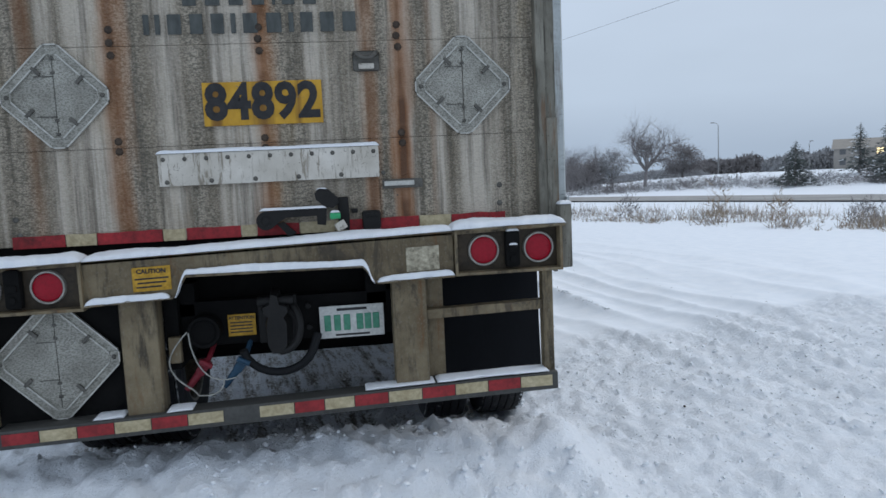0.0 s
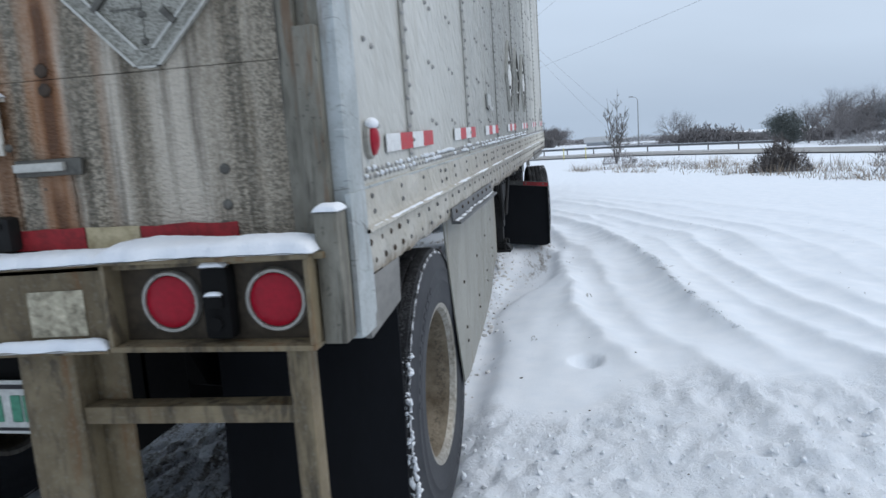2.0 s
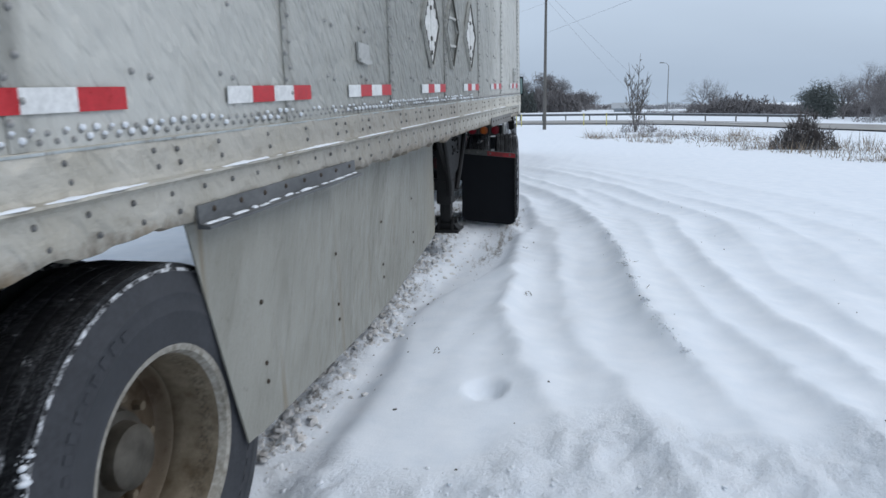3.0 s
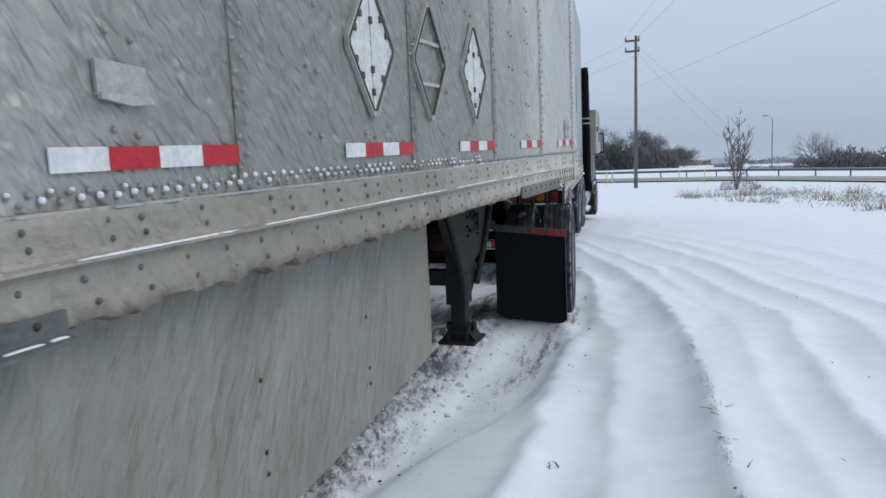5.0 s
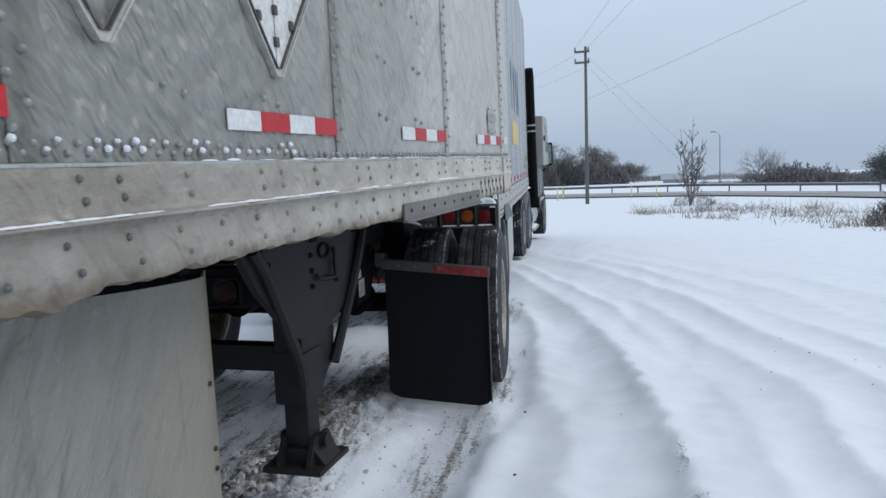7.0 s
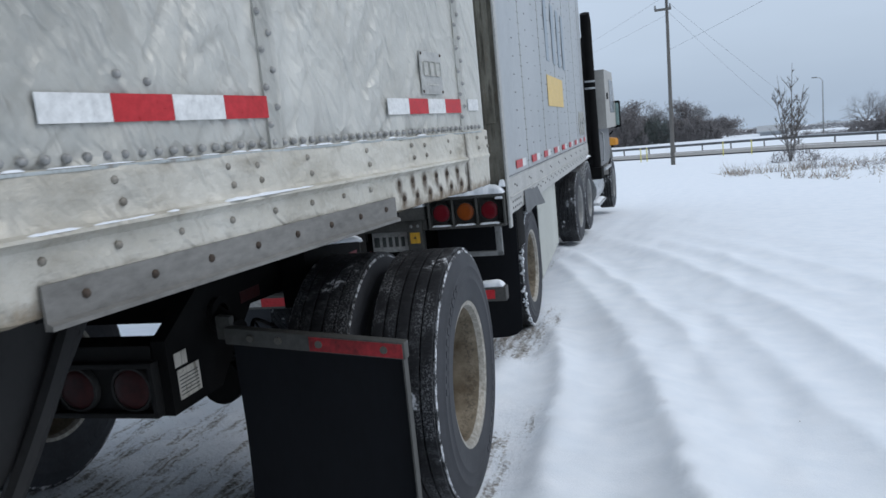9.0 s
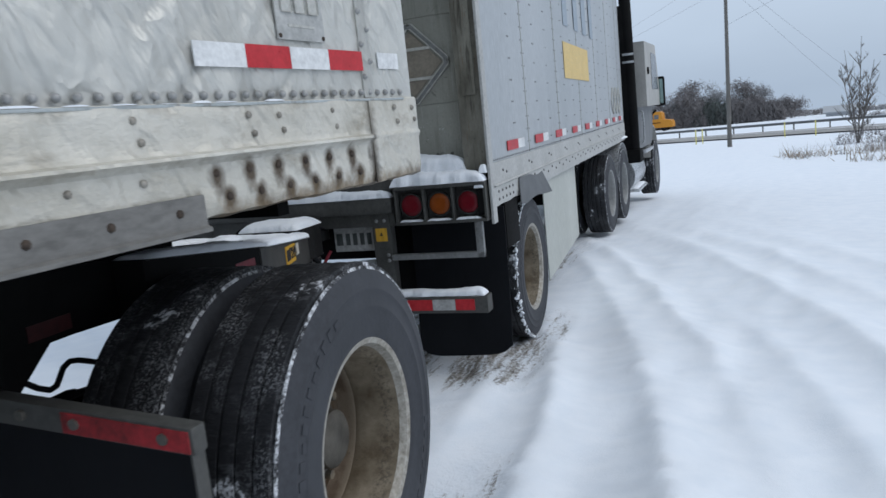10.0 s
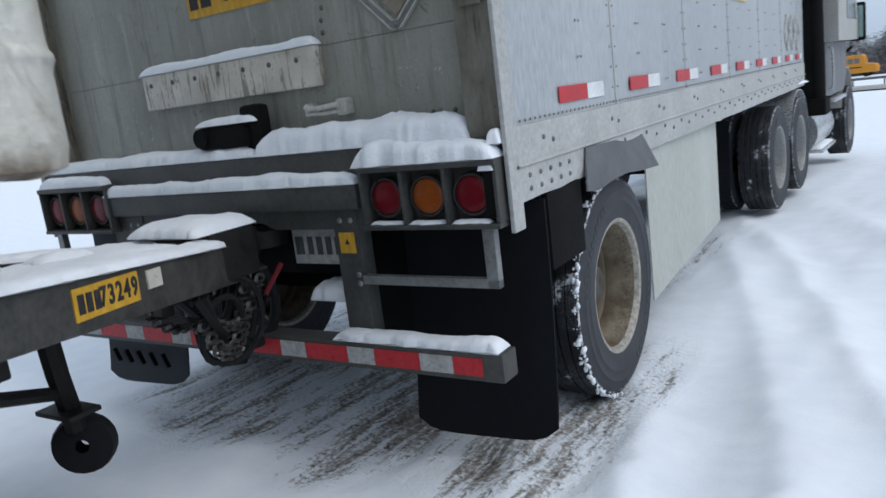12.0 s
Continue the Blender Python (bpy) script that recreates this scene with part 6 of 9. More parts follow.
# sill beam over the bumper, with the cut-out for the hitch
bm = bmesh.new()
for outline in ([(-1.735, 1.188), (-0.955, 1.16), (-0.955, 1.285), (-1.735, 1.285)], [(-0.955, 1.16), (-0.915, 1.09), (-0.895, 1.085), (-0.55, 1.085), (-0.55, 1.285), (-0.955, 1.285)], [(-1.735, 1.188), (-1.735, 1.285), (-2.145, 1.285), (-2.145, 1.10), (-1.80, 1.10), (-1.775, 1.105)]):
    prism(bm, outline, -0.135, -0.115, "Y")
box(bm, -W, -0.02, -0.135, 0.04, 1.27, 1.285, 0.003)
lip = [(-2.145, 1.092), (-1.78, 1.095), (-1.722, 1.184), (-0.962, 1.157), (-0.90, 1.077), (-0.55, 1.077)]
for (xa, za), (xb, zb) in zip(lip, lip[1:]):
    prism(bm, [(xa, za), (xb, zb), (xb, zb + 0.010), (xa, za + 0.010)], -0.165, -0.115, "Y")
part("sill_beam", droop(bm), M_BUMPER, rear_trailer, "mud-brown rear sill beam")
# stickers on the sill
bm = bmesh.new()
box(bm, -0.765, -0.615, -0.1385, -0.135, 1.115, 1.225, 0.001)
part("torn_sticker", droop(bm), M_TORN, rear_trailer, "torn cream sticker")
bm = bmesh.new()
box(bm, -1.945, -1.785, -0.1385, -0.135, 1.135, 1.24, 0.001)
cst = part("caution_sticker", droop(bm), M_STICKER, rear_trailer, "small yellow caution sticker")
bm = bmesh.new()
for z, a, b in ((1.19, 0.01, 0.15), (1.172, 0.02, 0.14), (1.154, 0.015, 0.12)):
    box(bm, -1.945 + a, -1.945 + b, -0.1395, -0.1385, z - 0.004, z + 0.003)
part("text_bars", droop(bm), M_INK, cst, smooth=False)
lettering("caution_word", "CAUTION", 0.027, Matrix.Translation((-1.865, -0.140, 1.178)) @ pose(0, 0, 0, 90), M_INK, cst, 0.001)
# lamp boxes
for side in (0, 1):
    dx = 0.0 if side == 0 else -W + 0.59
    dz = 0.0 if side == 0 else -0.045
    x0, x1 = (-0.545, -0.045) if side == 0 else (-2.655, -2.145)
    lb = tray([(x0 + 0.012, x1 - 0.012, -0.105, -0.09, 1.085 + dz, 1.275 + dz), (x0, x1, -0.165, -0.02, 1.275 + dz, 1.288 + dz), (x0, x1, -0.165, -0.02, 1.072 + dz, 1.085 + dz),
               (x0, x0 + 0.012, -0.165, -0.02, 1.085 + dz, 1.275 + dz), (x1 - 0.012, x1, -0.165, -0.02, 1.085 + dz, 1.275 + dz)], M_BUMPER, rear_trailer, M_BOXBACK)
    for cx in ((-0.147, -0.405) if side == 0 else (-2.553, -2.295)):
        round_lamp("tail_lamp", (cx, -0.107, 1.178 + dz), 0.054, rear_trailer)
    bm = bmesh.new()
    cx = -0.275 if side == 0 else -2.425
    box(bm, cx - 0.035, cx + 0.035, -0.155, -0.105, 1.095 + dz, 1.265 + dz, 0.018)
    tube(bm, (cx, -0.165, 1.135 + dz), (cx, -0.15, 1.135 + dz), 0.016, None, 12)
    box(bm, cx - 0.022, cx + 0.022, -0.165, -0.15, 1.17 + dz, 1.20 + dz, 0.006)
    part("plug_socket", bm, M_DARK, lb, "black plug socket")
# snow along the sill and bumper
bm = bmesh.new()
lumpy_cap(bm, -2.14, -0.55, -0.16, -0.015, 1.286, 0.032, 0.03, 1.0)
lumpy_cap(bm, -0.56, -0.03, -0.175, -0.03, 1.289, 0.04, 0.025, 2.0)
lumpy_cap(bm, -2.68, -2.14, -0.175, -0.03, 1.289, 0.045, 0.025, 4.0)
lumpy_cap(bm, -0.90, -0.55, -0.17, -0.137, 1.086, 0.028, 0.02, 6.0)
lumpy_cap(bm, -2.14, -1.79, -0.17, -0.137, 1.10, 0.028, 0.02, 7.0)
n0 = len(bm.verts)
lumpy_cap(bm, -1.77, -0.91, -0.17, -0.137, 1.10, 0.032, 0.02, 9.0)
bm.verts.ensure_lookup_table()
for v in bm.verts[n0:]:
    k = smooth(-1.775, -1.715, v.co.x) * (1 - smooth(-0.965, -0.905, v.co.x))
    v.co.z += k * (0.095 - (v.co.x + 1.7) * 0.04) - (1 - k) * 0.005 - (0.015 if v.co.x > -0.93 else 0)
snow_thing("sill_snow", droop(bm), "thick strips of snow lying on a trailer bumper sill")
bm = bmesh.new()
lumpy_cap(bm, -0.042, 0.018, -0.128, -0.056, 1.369, 0.022, 0.005, 3.3, 0.004)
for cx in (-0.275,):
    lumpy_cap(bm, cx - 0.03, cx + 0.03, -0.158, -0.12, 1.262, 0.016, 0.006, 4.4, 0.003)
    lumpy_cap(bm, cx - 0.02, cx + 0.02, -0.168, -0.152, 1.199, 0.010, 0.005, 5.4, 0.002)
snow_thing("corner_snow", bm, "cushion of snow on a bumper corner")

# under-ride guard
def channel(bm, x0, x1, z0, z1, y0=-0.12, y1=0.0):
    t = 0.012
    prism(bm, [(x0, y1), (x0, y0 + 0.004), (x0 + 0.004, y0), (x1 - 0.004, y0), (x1, y0 + 0.004), (x1, y1), (x1 - t, y1), (x1 - t, y0 + t), (x0 + t, y0 + t), (x0 + t, y1)], z0, z1, "Z")


for x0, x1 in ((-0.835, -0.68), (-2.02, -1.865)):
    bm = bmesh.new()
    channel(bm, x0, x1, 0.59, 1.09)
    part("guard_upright", droop(bm), M_BUMPER, rear_trailer, "mud-brown guard upright")
bm = bmesh.new()
box(bm, -0.68, -0.595, -0.05, -0.035, 0.6, 1.09, 0.003)
part("upright_flange", droop(bm), M_BUMPER, rear_trailer)
for x0, x1 in ((-0.135, -0.085), (-W + 0.085, -W + 0.135)):
    bm = bmesh.new()
    box(bm, x0, x1, -0.12, -0.06, 0.59, 1.08, 0.004)
    part("outer_strut", droop(bm), M_BUMPER, rear_trailer)
for x0, x1 in ((-0.68, -0.13),):
    bm = bmesh.new()
    box(bm, x0, x1, -0.11, -0.05, 0.902, 0.928, 0.004)
    box(bm, x0, x1, -0.11, -0.10, 0.885, 0.905, 0.002)
    part("mid_rung", droop(bm), M_BUMPER, rear_trailer)
bm = bmesh.new()
box(bm, -2.55, -0.08, -0.155, -0.04, 0.508, 0.592, 0.008)
guard = part("guard_bar", droop(bm), M_BUMPER_B, rear_trailer, "bent under-ride guard bar with worn tape")
x = -2.53
for k in range(16):
    bm = bmesh.new()
    l = 0.15 if k not in (8, 9) else 0.13
    if k != 6:
        box(bm, x, x + l, -0.1595, -0.1565, 0.528, 0.578, 0.001)
        part("tape_segment", droop(bm), M_RED_OLD if k % 2 == 0 else M_WHITE_OLD, guard, smooth=False)
    else:
        bm.free()
    x += l + 0.004
bm = bmesh.new()
for a, b, h in ((-0.65, -0.12, 0.014), (-0.98, -0.66, 0.009), (-1.85, -1.74, 0.010), (-2.16, -2.03, 0.010)):
    lumpy_cap(bm, a, b, -0.15, -0.045, 0.594, h, 0.03, a * 7)
snow_thing("guard_snow", droop(bm), "patches of snow on an under-ride guard")
rear_placard(-2.307, -0.055, 0.80, 0.285)
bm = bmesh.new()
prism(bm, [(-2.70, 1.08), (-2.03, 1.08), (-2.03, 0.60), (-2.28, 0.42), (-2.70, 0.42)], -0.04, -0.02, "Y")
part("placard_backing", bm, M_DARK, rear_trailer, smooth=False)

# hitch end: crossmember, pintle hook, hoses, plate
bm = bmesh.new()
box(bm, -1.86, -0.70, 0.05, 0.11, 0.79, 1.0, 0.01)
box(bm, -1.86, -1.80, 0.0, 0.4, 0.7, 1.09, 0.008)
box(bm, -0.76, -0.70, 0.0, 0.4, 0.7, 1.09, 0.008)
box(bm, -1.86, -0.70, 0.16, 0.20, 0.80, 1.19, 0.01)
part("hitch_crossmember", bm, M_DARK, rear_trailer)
bm = bmesh.new()
box(bm, -1.45, -1.27, 0.02, 0.05, 0.79, 1.01, 0.01)
prism(bm, [(-1.415, 0.79), (-1.39, 0.75), (-1.33, 0.75), (-1.30, 0.79), (-1.295, 0.90), (-1.315, 0.93), (-1.285, 0.955), (-1.29, 0.985), (-1.335, 0.995), (-1.345, 1.04), (-1.38, 1.05), (-1.395, 1.0), (-1.435, 0.985), (-1.435, 0.955), (-1.405, 0.935), (-1.42, 0.88)], -0.10, 0.02, "Y")
for v in bm.verts:
    if v.co.y < -0.09:
        v.co.x, v.co.z = -1.36 + (v.co.x + 1.36) * 0.72, 0.90 + (v.co.z - 0.90) * 0.9
bent(bm, [(-1.30, -0.03, 0.98), (-1.27, -0.06, 0.95), (-1.255, -0.08, 0.89), (-1.27, -0.09, 0.82), (-1.31, -0.09, 0.78), (-1.35, -0.08, 0.77)], 0.017, 8)
tube(bm, (-1.44, -0.06, 1.0), (-1.28, -0.06, 1.0), 0.022, None, 12)
for q in ((-1.22, 0.045, 0.95), (-1.22, 0.045, 0.85)):
    tube(bm, q, (q[0], 0.02, q[2]), 0.014, None, 6)
part("pintle_hook", bm, M_DOLLY, rear_trailer, "greasy cast pintle hook")
bm = bmesh.new()
tube(bm, (-1.69, -0.02, 0.87), (-1.69, 0.06, 0.87), 0.075, None, 24)
lathe(bm, [(0.075, -0.02), (0.071, -0.03), (0.06, -0.03), (0.052, -0.02), (0.035, -0.028), (0.001, -0.028)], 24, "Y", Matrix.Translation((-1.69, -0.0, 0.87)))
part("tow_eye_socket", bm, M_DARK, rear_trailer)
bm = bmesh.new()
pts = [(-1.36 + 0.16 * math.cos(a), -0.05 - 0.03 * math.sin(a), 0.80 + 0.14 * math.sin(a)) for a in [math.pi + 0.15 + k * (math.pi - 0.5) / 10 for k in range(11)]]
bent(bm, pts + [(-1.18, -0.02, 0.83)], 0.02)
part("air_hose", bm, M_RUBBER, rear_trailer)
for x, mt, lab in ((-1.71, M_HOSE_R, "red gladhand coupling"), (-1.545, M_HOSE_B, "blue gladhand coupling")):
    bm = bmesh.new()
    lean = pose(x, 0, 0.70) @ Euler((0, radians(38), 0)).to_matrix().to_4x4()
    box(bm, -0.022, 0.022, -0.05, 0.0, -0.02, 0.05, 0.010, lean)
    tube(bm, lean @ Vector((0, -0.03, -0.015)), lean @ Vector((-0.004, -0.035, -0.11)), 0.019, 0.014, 10)
    tube(bm, lean @ Vector((-0.03, -0.055, 0.035)), lean @ Vector((0.03, -0.055, 0.045)), 0.013, None, 8)
    tube(bm, lean @ Vector((0, -0.02, 0.045)), (x + 0.05, 0.06, 0.80), 0.012, None, 8)
    part("gladhand", bm, mt, rear_trailer, lab)
bm = bmesh.new()
cord = [(-1.755, -0.06, 0.885)]
for k in range(13):
    q = k / 12
    cord.append((-1.775 - 0.075 * math.sin(math.pi * min(1, q * 1.15)) + 0.05 * q * q, -0.06, 0.865 - 0.305 * q + 0.03 * q ** 6))
cord += [(-1.70 + 0.09 * math.sin(1.57 * k / 6), -0.06, 0.585 + 0.07 * (k / 6) ** 2) for k in range(1, 7)]
bent(bm, cord, 0.0035, 5)
bent(bm, [(-1.75, -0.062, 0.88), (-1.742, -0.062, 0.81), (-1.715, -0.062, 0.73), (-1.67, -0.062, 0.675), (-1.61, -0.062, 0.655), (-1.55, -0.062, 0.662)], 0.003, 5)
part("loop_cord", bm, M_WIRE, rear_trailer, "pale looped cord")
bm = bmesh.new()
box(bm, -1.845, -1.79, -0.04, 0.0, 0.74, 0.86, 0.01)
part("junction_box", bm, M_BUMPER, rear_trailer)
bm = bmesh.new()
box(bm, -1.59, -1.465, 0.04, 0.05, 0.83, 0.93, 0.001)
att = part("attention_sticker", bm, M_STICKER, rear_trailer, "small yellow attention sticker")
bm = bmesh.new()
for z in (0.893, 0.878, 0.863, 0.848):
    box(bm, -1.58, -1.48, 0.0385, 0.04, z - 0.003, z + 0.003)
part("text_bars", bm, M_INK, att, smooth=False)
lettering("attention_word", "ATTENTION", 0.021, Matrix.Translation((-1.5275, 0.0385, 0.914)) @ pose(0, 0, 0, 90), M_INK, att, 0.0006)
bm = bmesh.new()
box(bm, -1.171, -0.871, 0.018, 0.024, 0.79, 0.942, 0.003)
lp = part("licence_plate", bm, M_PLATE, rear_trailer, "white licence plate with green characters")
for k in range(3):
    for a in (-1.15 + 0.045 * k, -1.0 + 0.038 * k):
        bm = bmesh.new()
        box(bm, a, a + 0.031, 0.015, 0.018, 0.825, 0.90, 0.003)
        part("plate_bar", bm, M_GREEN, lp, smooth=False)
bm = bmesh.new()
box(bm, -1.09, -0.95, 0.0155, 0.018, 0.918, 0.930)
part("plate_bar", bm, M_INK, lp, smooth=False)
bm = bmesh.new()
box(bm, -1.10, -0.94, 0.0155, 0.018, 0.800, 0.808)
part("plate_bar", bm, M_INK, lp, smooth=False)
# landing gear
def leg(x):
    bm = bmesh.new()
    prism(bm, [(5.25, 1.16), (6.36, 1.16), (6.20, 0.95), (6.02, 0.80), (5.90, 0.75), (5.70, 0.735), (5.60, 0.78), (5.38, 0.98)], x - 0.014, x + 0.014, "X")
    lg = part("leg_bracket", bm, M_LEG, rear_trailer, "dark grey landing gear bracket")
    bm = bmesh.new()
    box(bm, x - 0.105, x + 0.012, 5.66, 5.79, 0.62, 1.14, 0.008)
    box(bm, x - 0.11, x + 0.02, 5.655, 5.80, 0.50, 0.70, 0.006)
    box(bm, x - 0.09, x + 0.008, 5.68, 5.775, 0.30, 0.55, 0.006)
    prism(bm, [(5.80, 0.74), (5.97, 0.74), (5.95, 0.62), (5.83, 0.52)], x - 0.02, x - 0.002, "X")
    part("leg_tube", bm, M_LEG, lg)
    bm = bmesh.new()
    for a, b in ((x - 0.105, x - 0.088), (x + 0.018, x + 0.035)):
        prism(bm, [(5.61, 0.275), (5.85, 0.275), (5.79, 0.37), (5.67, 0.37)], a, b, "X")
    prism(bm, [(x - 0.15, 0.272), (x + 0.08, 0.272), (x + 0.035, 0.33), (x - 0.105, 0.33)], 5.66, 5.80, "Y")
    box(bm, x - 0.155, x + 0.085, 5.60, 5.86, 0.252, 0.274, 0.004)
    tube(bm, (x - 0.13, 5.73, 0.35), (x + 0.06, 5.73, 0.35), 0.026, None, 12)
    part("leg_foot", bm, M_LEG, lg)
    bm = bmesh.new()
    bent(bm, [(x + 0.03, 5.34, 1.12), (x + 0.03, 5.42, 1.02), (x + 0.02, 5.60, 0.72), (x + 0.01, 5.66, 0.58)], 0.022)
    part("leg_brace", bm, M_LEG, lg)
    bm = bmesh.new()
    bent(bm, [(x + 0.03, 6.26, 1.14), (x + 0.03, 6.215, 1.05), (x + 0.025, 6.10, 0.86), (x + 0.015, 5.92, 0.60)], 0.022)
    part("leg_brace", bm, M_LEG, lg)
    domes("bracket_bolts", [(x + 0.014, a, b) for a, b in ((5.768, 1.053), (5.77, 0.993), (5.77, 0.933), (5.972, 1.051), (5.972, 0.994), (5.979, 0.929), (6.255, 1.06), (5.45, 1.06), (5.45, 0.99))], 0.012, 0, M_DARK, lg, 1.1)
    bm = bmesh.new()
    lathe(bm, [(0.034, 0.0), (0.034, 0.008), (0.026, 0.008), (0.024, -0.004), (0.001, -0.004)], 20, "X", Matrix.Translation((x + 0.0145, 5.879, 1.059)) @ Matrix.Diagonal((1, 1.5, 0.9, 1)))
    part("crank_socket", bm, M_DARK, lg)
    bm = bmesh.new()
    bent(bm, [(x + 0.03, 5.952, 1.065), (x + 0.03, 5.949, 0.955), (x + 0.03, 5.94, 0.945), (x + 0.03, 5.81, 0.957), (x + 0.02, 5.803, 0.975)], 0.008, 6)
    part("crank_hook", bm, M_LEG, lg)
    lg.location = (0, 0.13, 0)


leg(-0.32)
leg(-W + 0.44)
bm = bmesh.new()
box(bm, -W + 0.4, -0.4, 5.81, 5.89, 0.62, 0.72, 0.006)
part("leg_cross_tube", bm, M_LEG, rear_trailer)
bm = bmesh.new()
box(bm, -W + 0.5, -0.7, 6.7, 7.9, 1.05, 1.18, 0.01)
part("kingpin_plate", bm, M_DARK, rear_trailer)


# ---- converter dolly ----
dolly = thing("converter_dolly", "black single-axle converter dolly with dual tyres and snowy tongue", "dolly", pose(-1.165, 7.56, 0, 0, 0, 8.5))
WD = wheel_meshes(0.475, 0.255, 0.266, M_RIM, "dolly_wheel")
for x, flip in ((1.09, False), (0.785, True), (-1.09, True), (-0.785, False)):
    add_wheel(dolly, WD, pose(x, 0.02, 0.512), flip=flip)
bm = bmesh.new()
tube(bm, (-0.95, 0.02, 0.535), (0.95, 0.02, 0.535), 0.06, None, 14)
part("axle", bm, M_DARK, dolly)
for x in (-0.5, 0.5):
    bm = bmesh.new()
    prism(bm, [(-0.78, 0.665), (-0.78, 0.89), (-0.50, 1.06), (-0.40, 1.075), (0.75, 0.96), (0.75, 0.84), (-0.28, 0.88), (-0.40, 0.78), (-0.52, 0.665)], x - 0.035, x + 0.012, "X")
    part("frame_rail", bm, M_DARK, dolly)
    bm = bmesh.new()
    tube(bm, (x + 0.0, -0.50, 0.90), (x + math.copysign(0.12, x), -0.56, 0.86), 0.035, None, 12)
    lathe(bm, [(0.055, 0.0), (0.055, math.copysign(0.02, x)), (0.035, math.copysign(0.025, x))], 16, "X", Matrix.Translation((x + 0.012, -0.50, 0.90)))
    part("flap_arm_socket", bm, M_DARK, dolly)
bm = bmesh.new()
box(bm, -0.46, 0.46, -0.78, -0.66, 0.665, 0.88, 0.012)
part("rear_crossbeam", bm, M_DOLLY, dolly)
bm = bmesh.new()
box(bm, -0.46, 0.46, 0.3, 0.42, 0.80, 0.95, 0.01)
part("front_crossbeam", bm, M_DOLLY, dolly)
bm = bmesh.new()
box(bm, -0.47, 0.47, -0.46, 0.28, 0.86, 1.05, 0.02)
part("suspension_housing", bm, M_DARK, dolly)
for s in (-1, 1):
    lb = tray([(min(s * a, s * b), max(s * a, s * b), -0.815, -0.775, c, d) for a, b, c, d in ((0.10, 0.48, 0.82, 0.835), (0.10, 0.48, 0.67, 0.685), (0.10, 0.115, 0.685, 0.82), (0.465, 0.48, 0.685, 0.82))], M_DOLLY, dolly)
    for x in (0.20, 0.39):
        round_lamp("tail_lamp", (s * x, -0.785, 0.752), 0.052, dolly, M_LAMP_DIRTY, None, "mud-covered dark red tail lamp", M_BEZEL_DIRTY)
for y0, y1, z0, z1 in ((-0.745, -0.635, 0.70, 0.79), (-0.75, -0.69, 0.80, 0.842)):
    bm = bmesh.new()
    box(bm, 0.5125, 0.515, y0, y1, z0, z1, 0.0)
    part("data_label", bm, M_PALE, dolly, "white data label with illegible print", False)
bm = bmesh.new()
for z in (0.712, 0.723, 0.734, 0.745, 0.756, 0.767):
    box(bm, 0.515, 0.516, -0.74, -0.645, z, z + 0.003)
part("label_bars", bm, M_GREYINK, dolly, smooth=False)
for s in (1, -1):
    bm = bmesh.new()
    x0, x1 = (0.618, 1.17) if s > 0 else (-1.17, -0.618)
    def sag(bm):
        for v in bm.verts:
            v.co.z += 0.035 - 0.105 * (abs(v.co.x) - 0.63)
        return bm
    sheet(bm, lambda u, v, x0=x0, x1=x1: (x0 + u * (x1 - x0), -0.60 + 0.02 * math.sin(v * 3) - 0.015 * (1 - v) + 0.012 * noise.noise(Vector((u * 3, v * 2, 1))), 0.095 + v * 0.725 + 0.035 * (1 - v) ** 8 * abs(2 * u - 1) ** 10), 24, 20, (0, 0.009, 0))
    fl = part("mud_flap", sag(bm), M_FLAP, dolly, "black rubber mud flap hung from a bar")
    bm = bmesh.new()
    box(bm, x0 - 0.01, x1 + 0.012, -0.625, -0.585, 0.795, 0.848, 0.006)
    box(bm, (x0 - 0.05) if s > 0 else x1, x0 if s > 0 else x1 + 0.05, -0.60, -0.57, 0.80, 0.875, 0.006)
    part("flap_bar", sag(bm), M_BUMPER_B, fl, "grimy steel flap bar")
    bm = bmesh.new()
    a, b = (x0 + 0.27, x1 + 0.005) if s > 0 else (x0 - 0.005, x1 - 0.27)
    box(bm, a, b, -0.6285, -0.6255, 0.80, 0.842, 0.001)
    part("red_tape", sag(bm), M_RED_GRIMY, fl, smooth=False)
    for q in (0.08, 0.17, 0.30, 0.50):
        bm = bmesh.new()
        tube(bm, (x0 + q * (x1 - x0) / 0.55, -0.634, 0.822), (x0 + q * (x1 - x0) / 0.55, -0.62, 0.822), 0.011, 0.012, 8)
        part("bar_bolt", sag(bm), M_CLIP, fl)
    bm = bmesh.new()
    box(bm, x1 + 0.001, x1 + 0.006, -0.625, -0.59, 0.12, 0.80)
    part("flap_edge", sag(bm), M_BUMPER_B, fl, smooth=False)
# fifth wheel
bm = bmesh.new()
lathe(bm, [(0.05, 1.10), (0.44, 1.10), (0.46, 1.085), (0.44, 1.06), (0.05, 1.06)], 32, "Z", Matrix.Translation((0, 0.05, 0)))
box(bm, -0.42, 0.42, -0.1, 0.2, 0.96, 1.06, 0.02)
part("fifth_wheel_plate", bm, M_DARK, dolly)
# red tape patch on the rail side
bm = bmesh.new()
box(bm, 0.5125, 0.5145, -0.345, -0.21, 0.895, 0.935, 0.0)
part("side_tape", bm, M_LAMP_DIRTY, dolly, smooth=False)
bm = bmesh.new()
box(bm, 0.6285, 0.6305, 0.36, 0.47, 0.893, 0.937, 0.0)
part("side_tape", bm, M_HOSE_R, dolly, smooth=False)
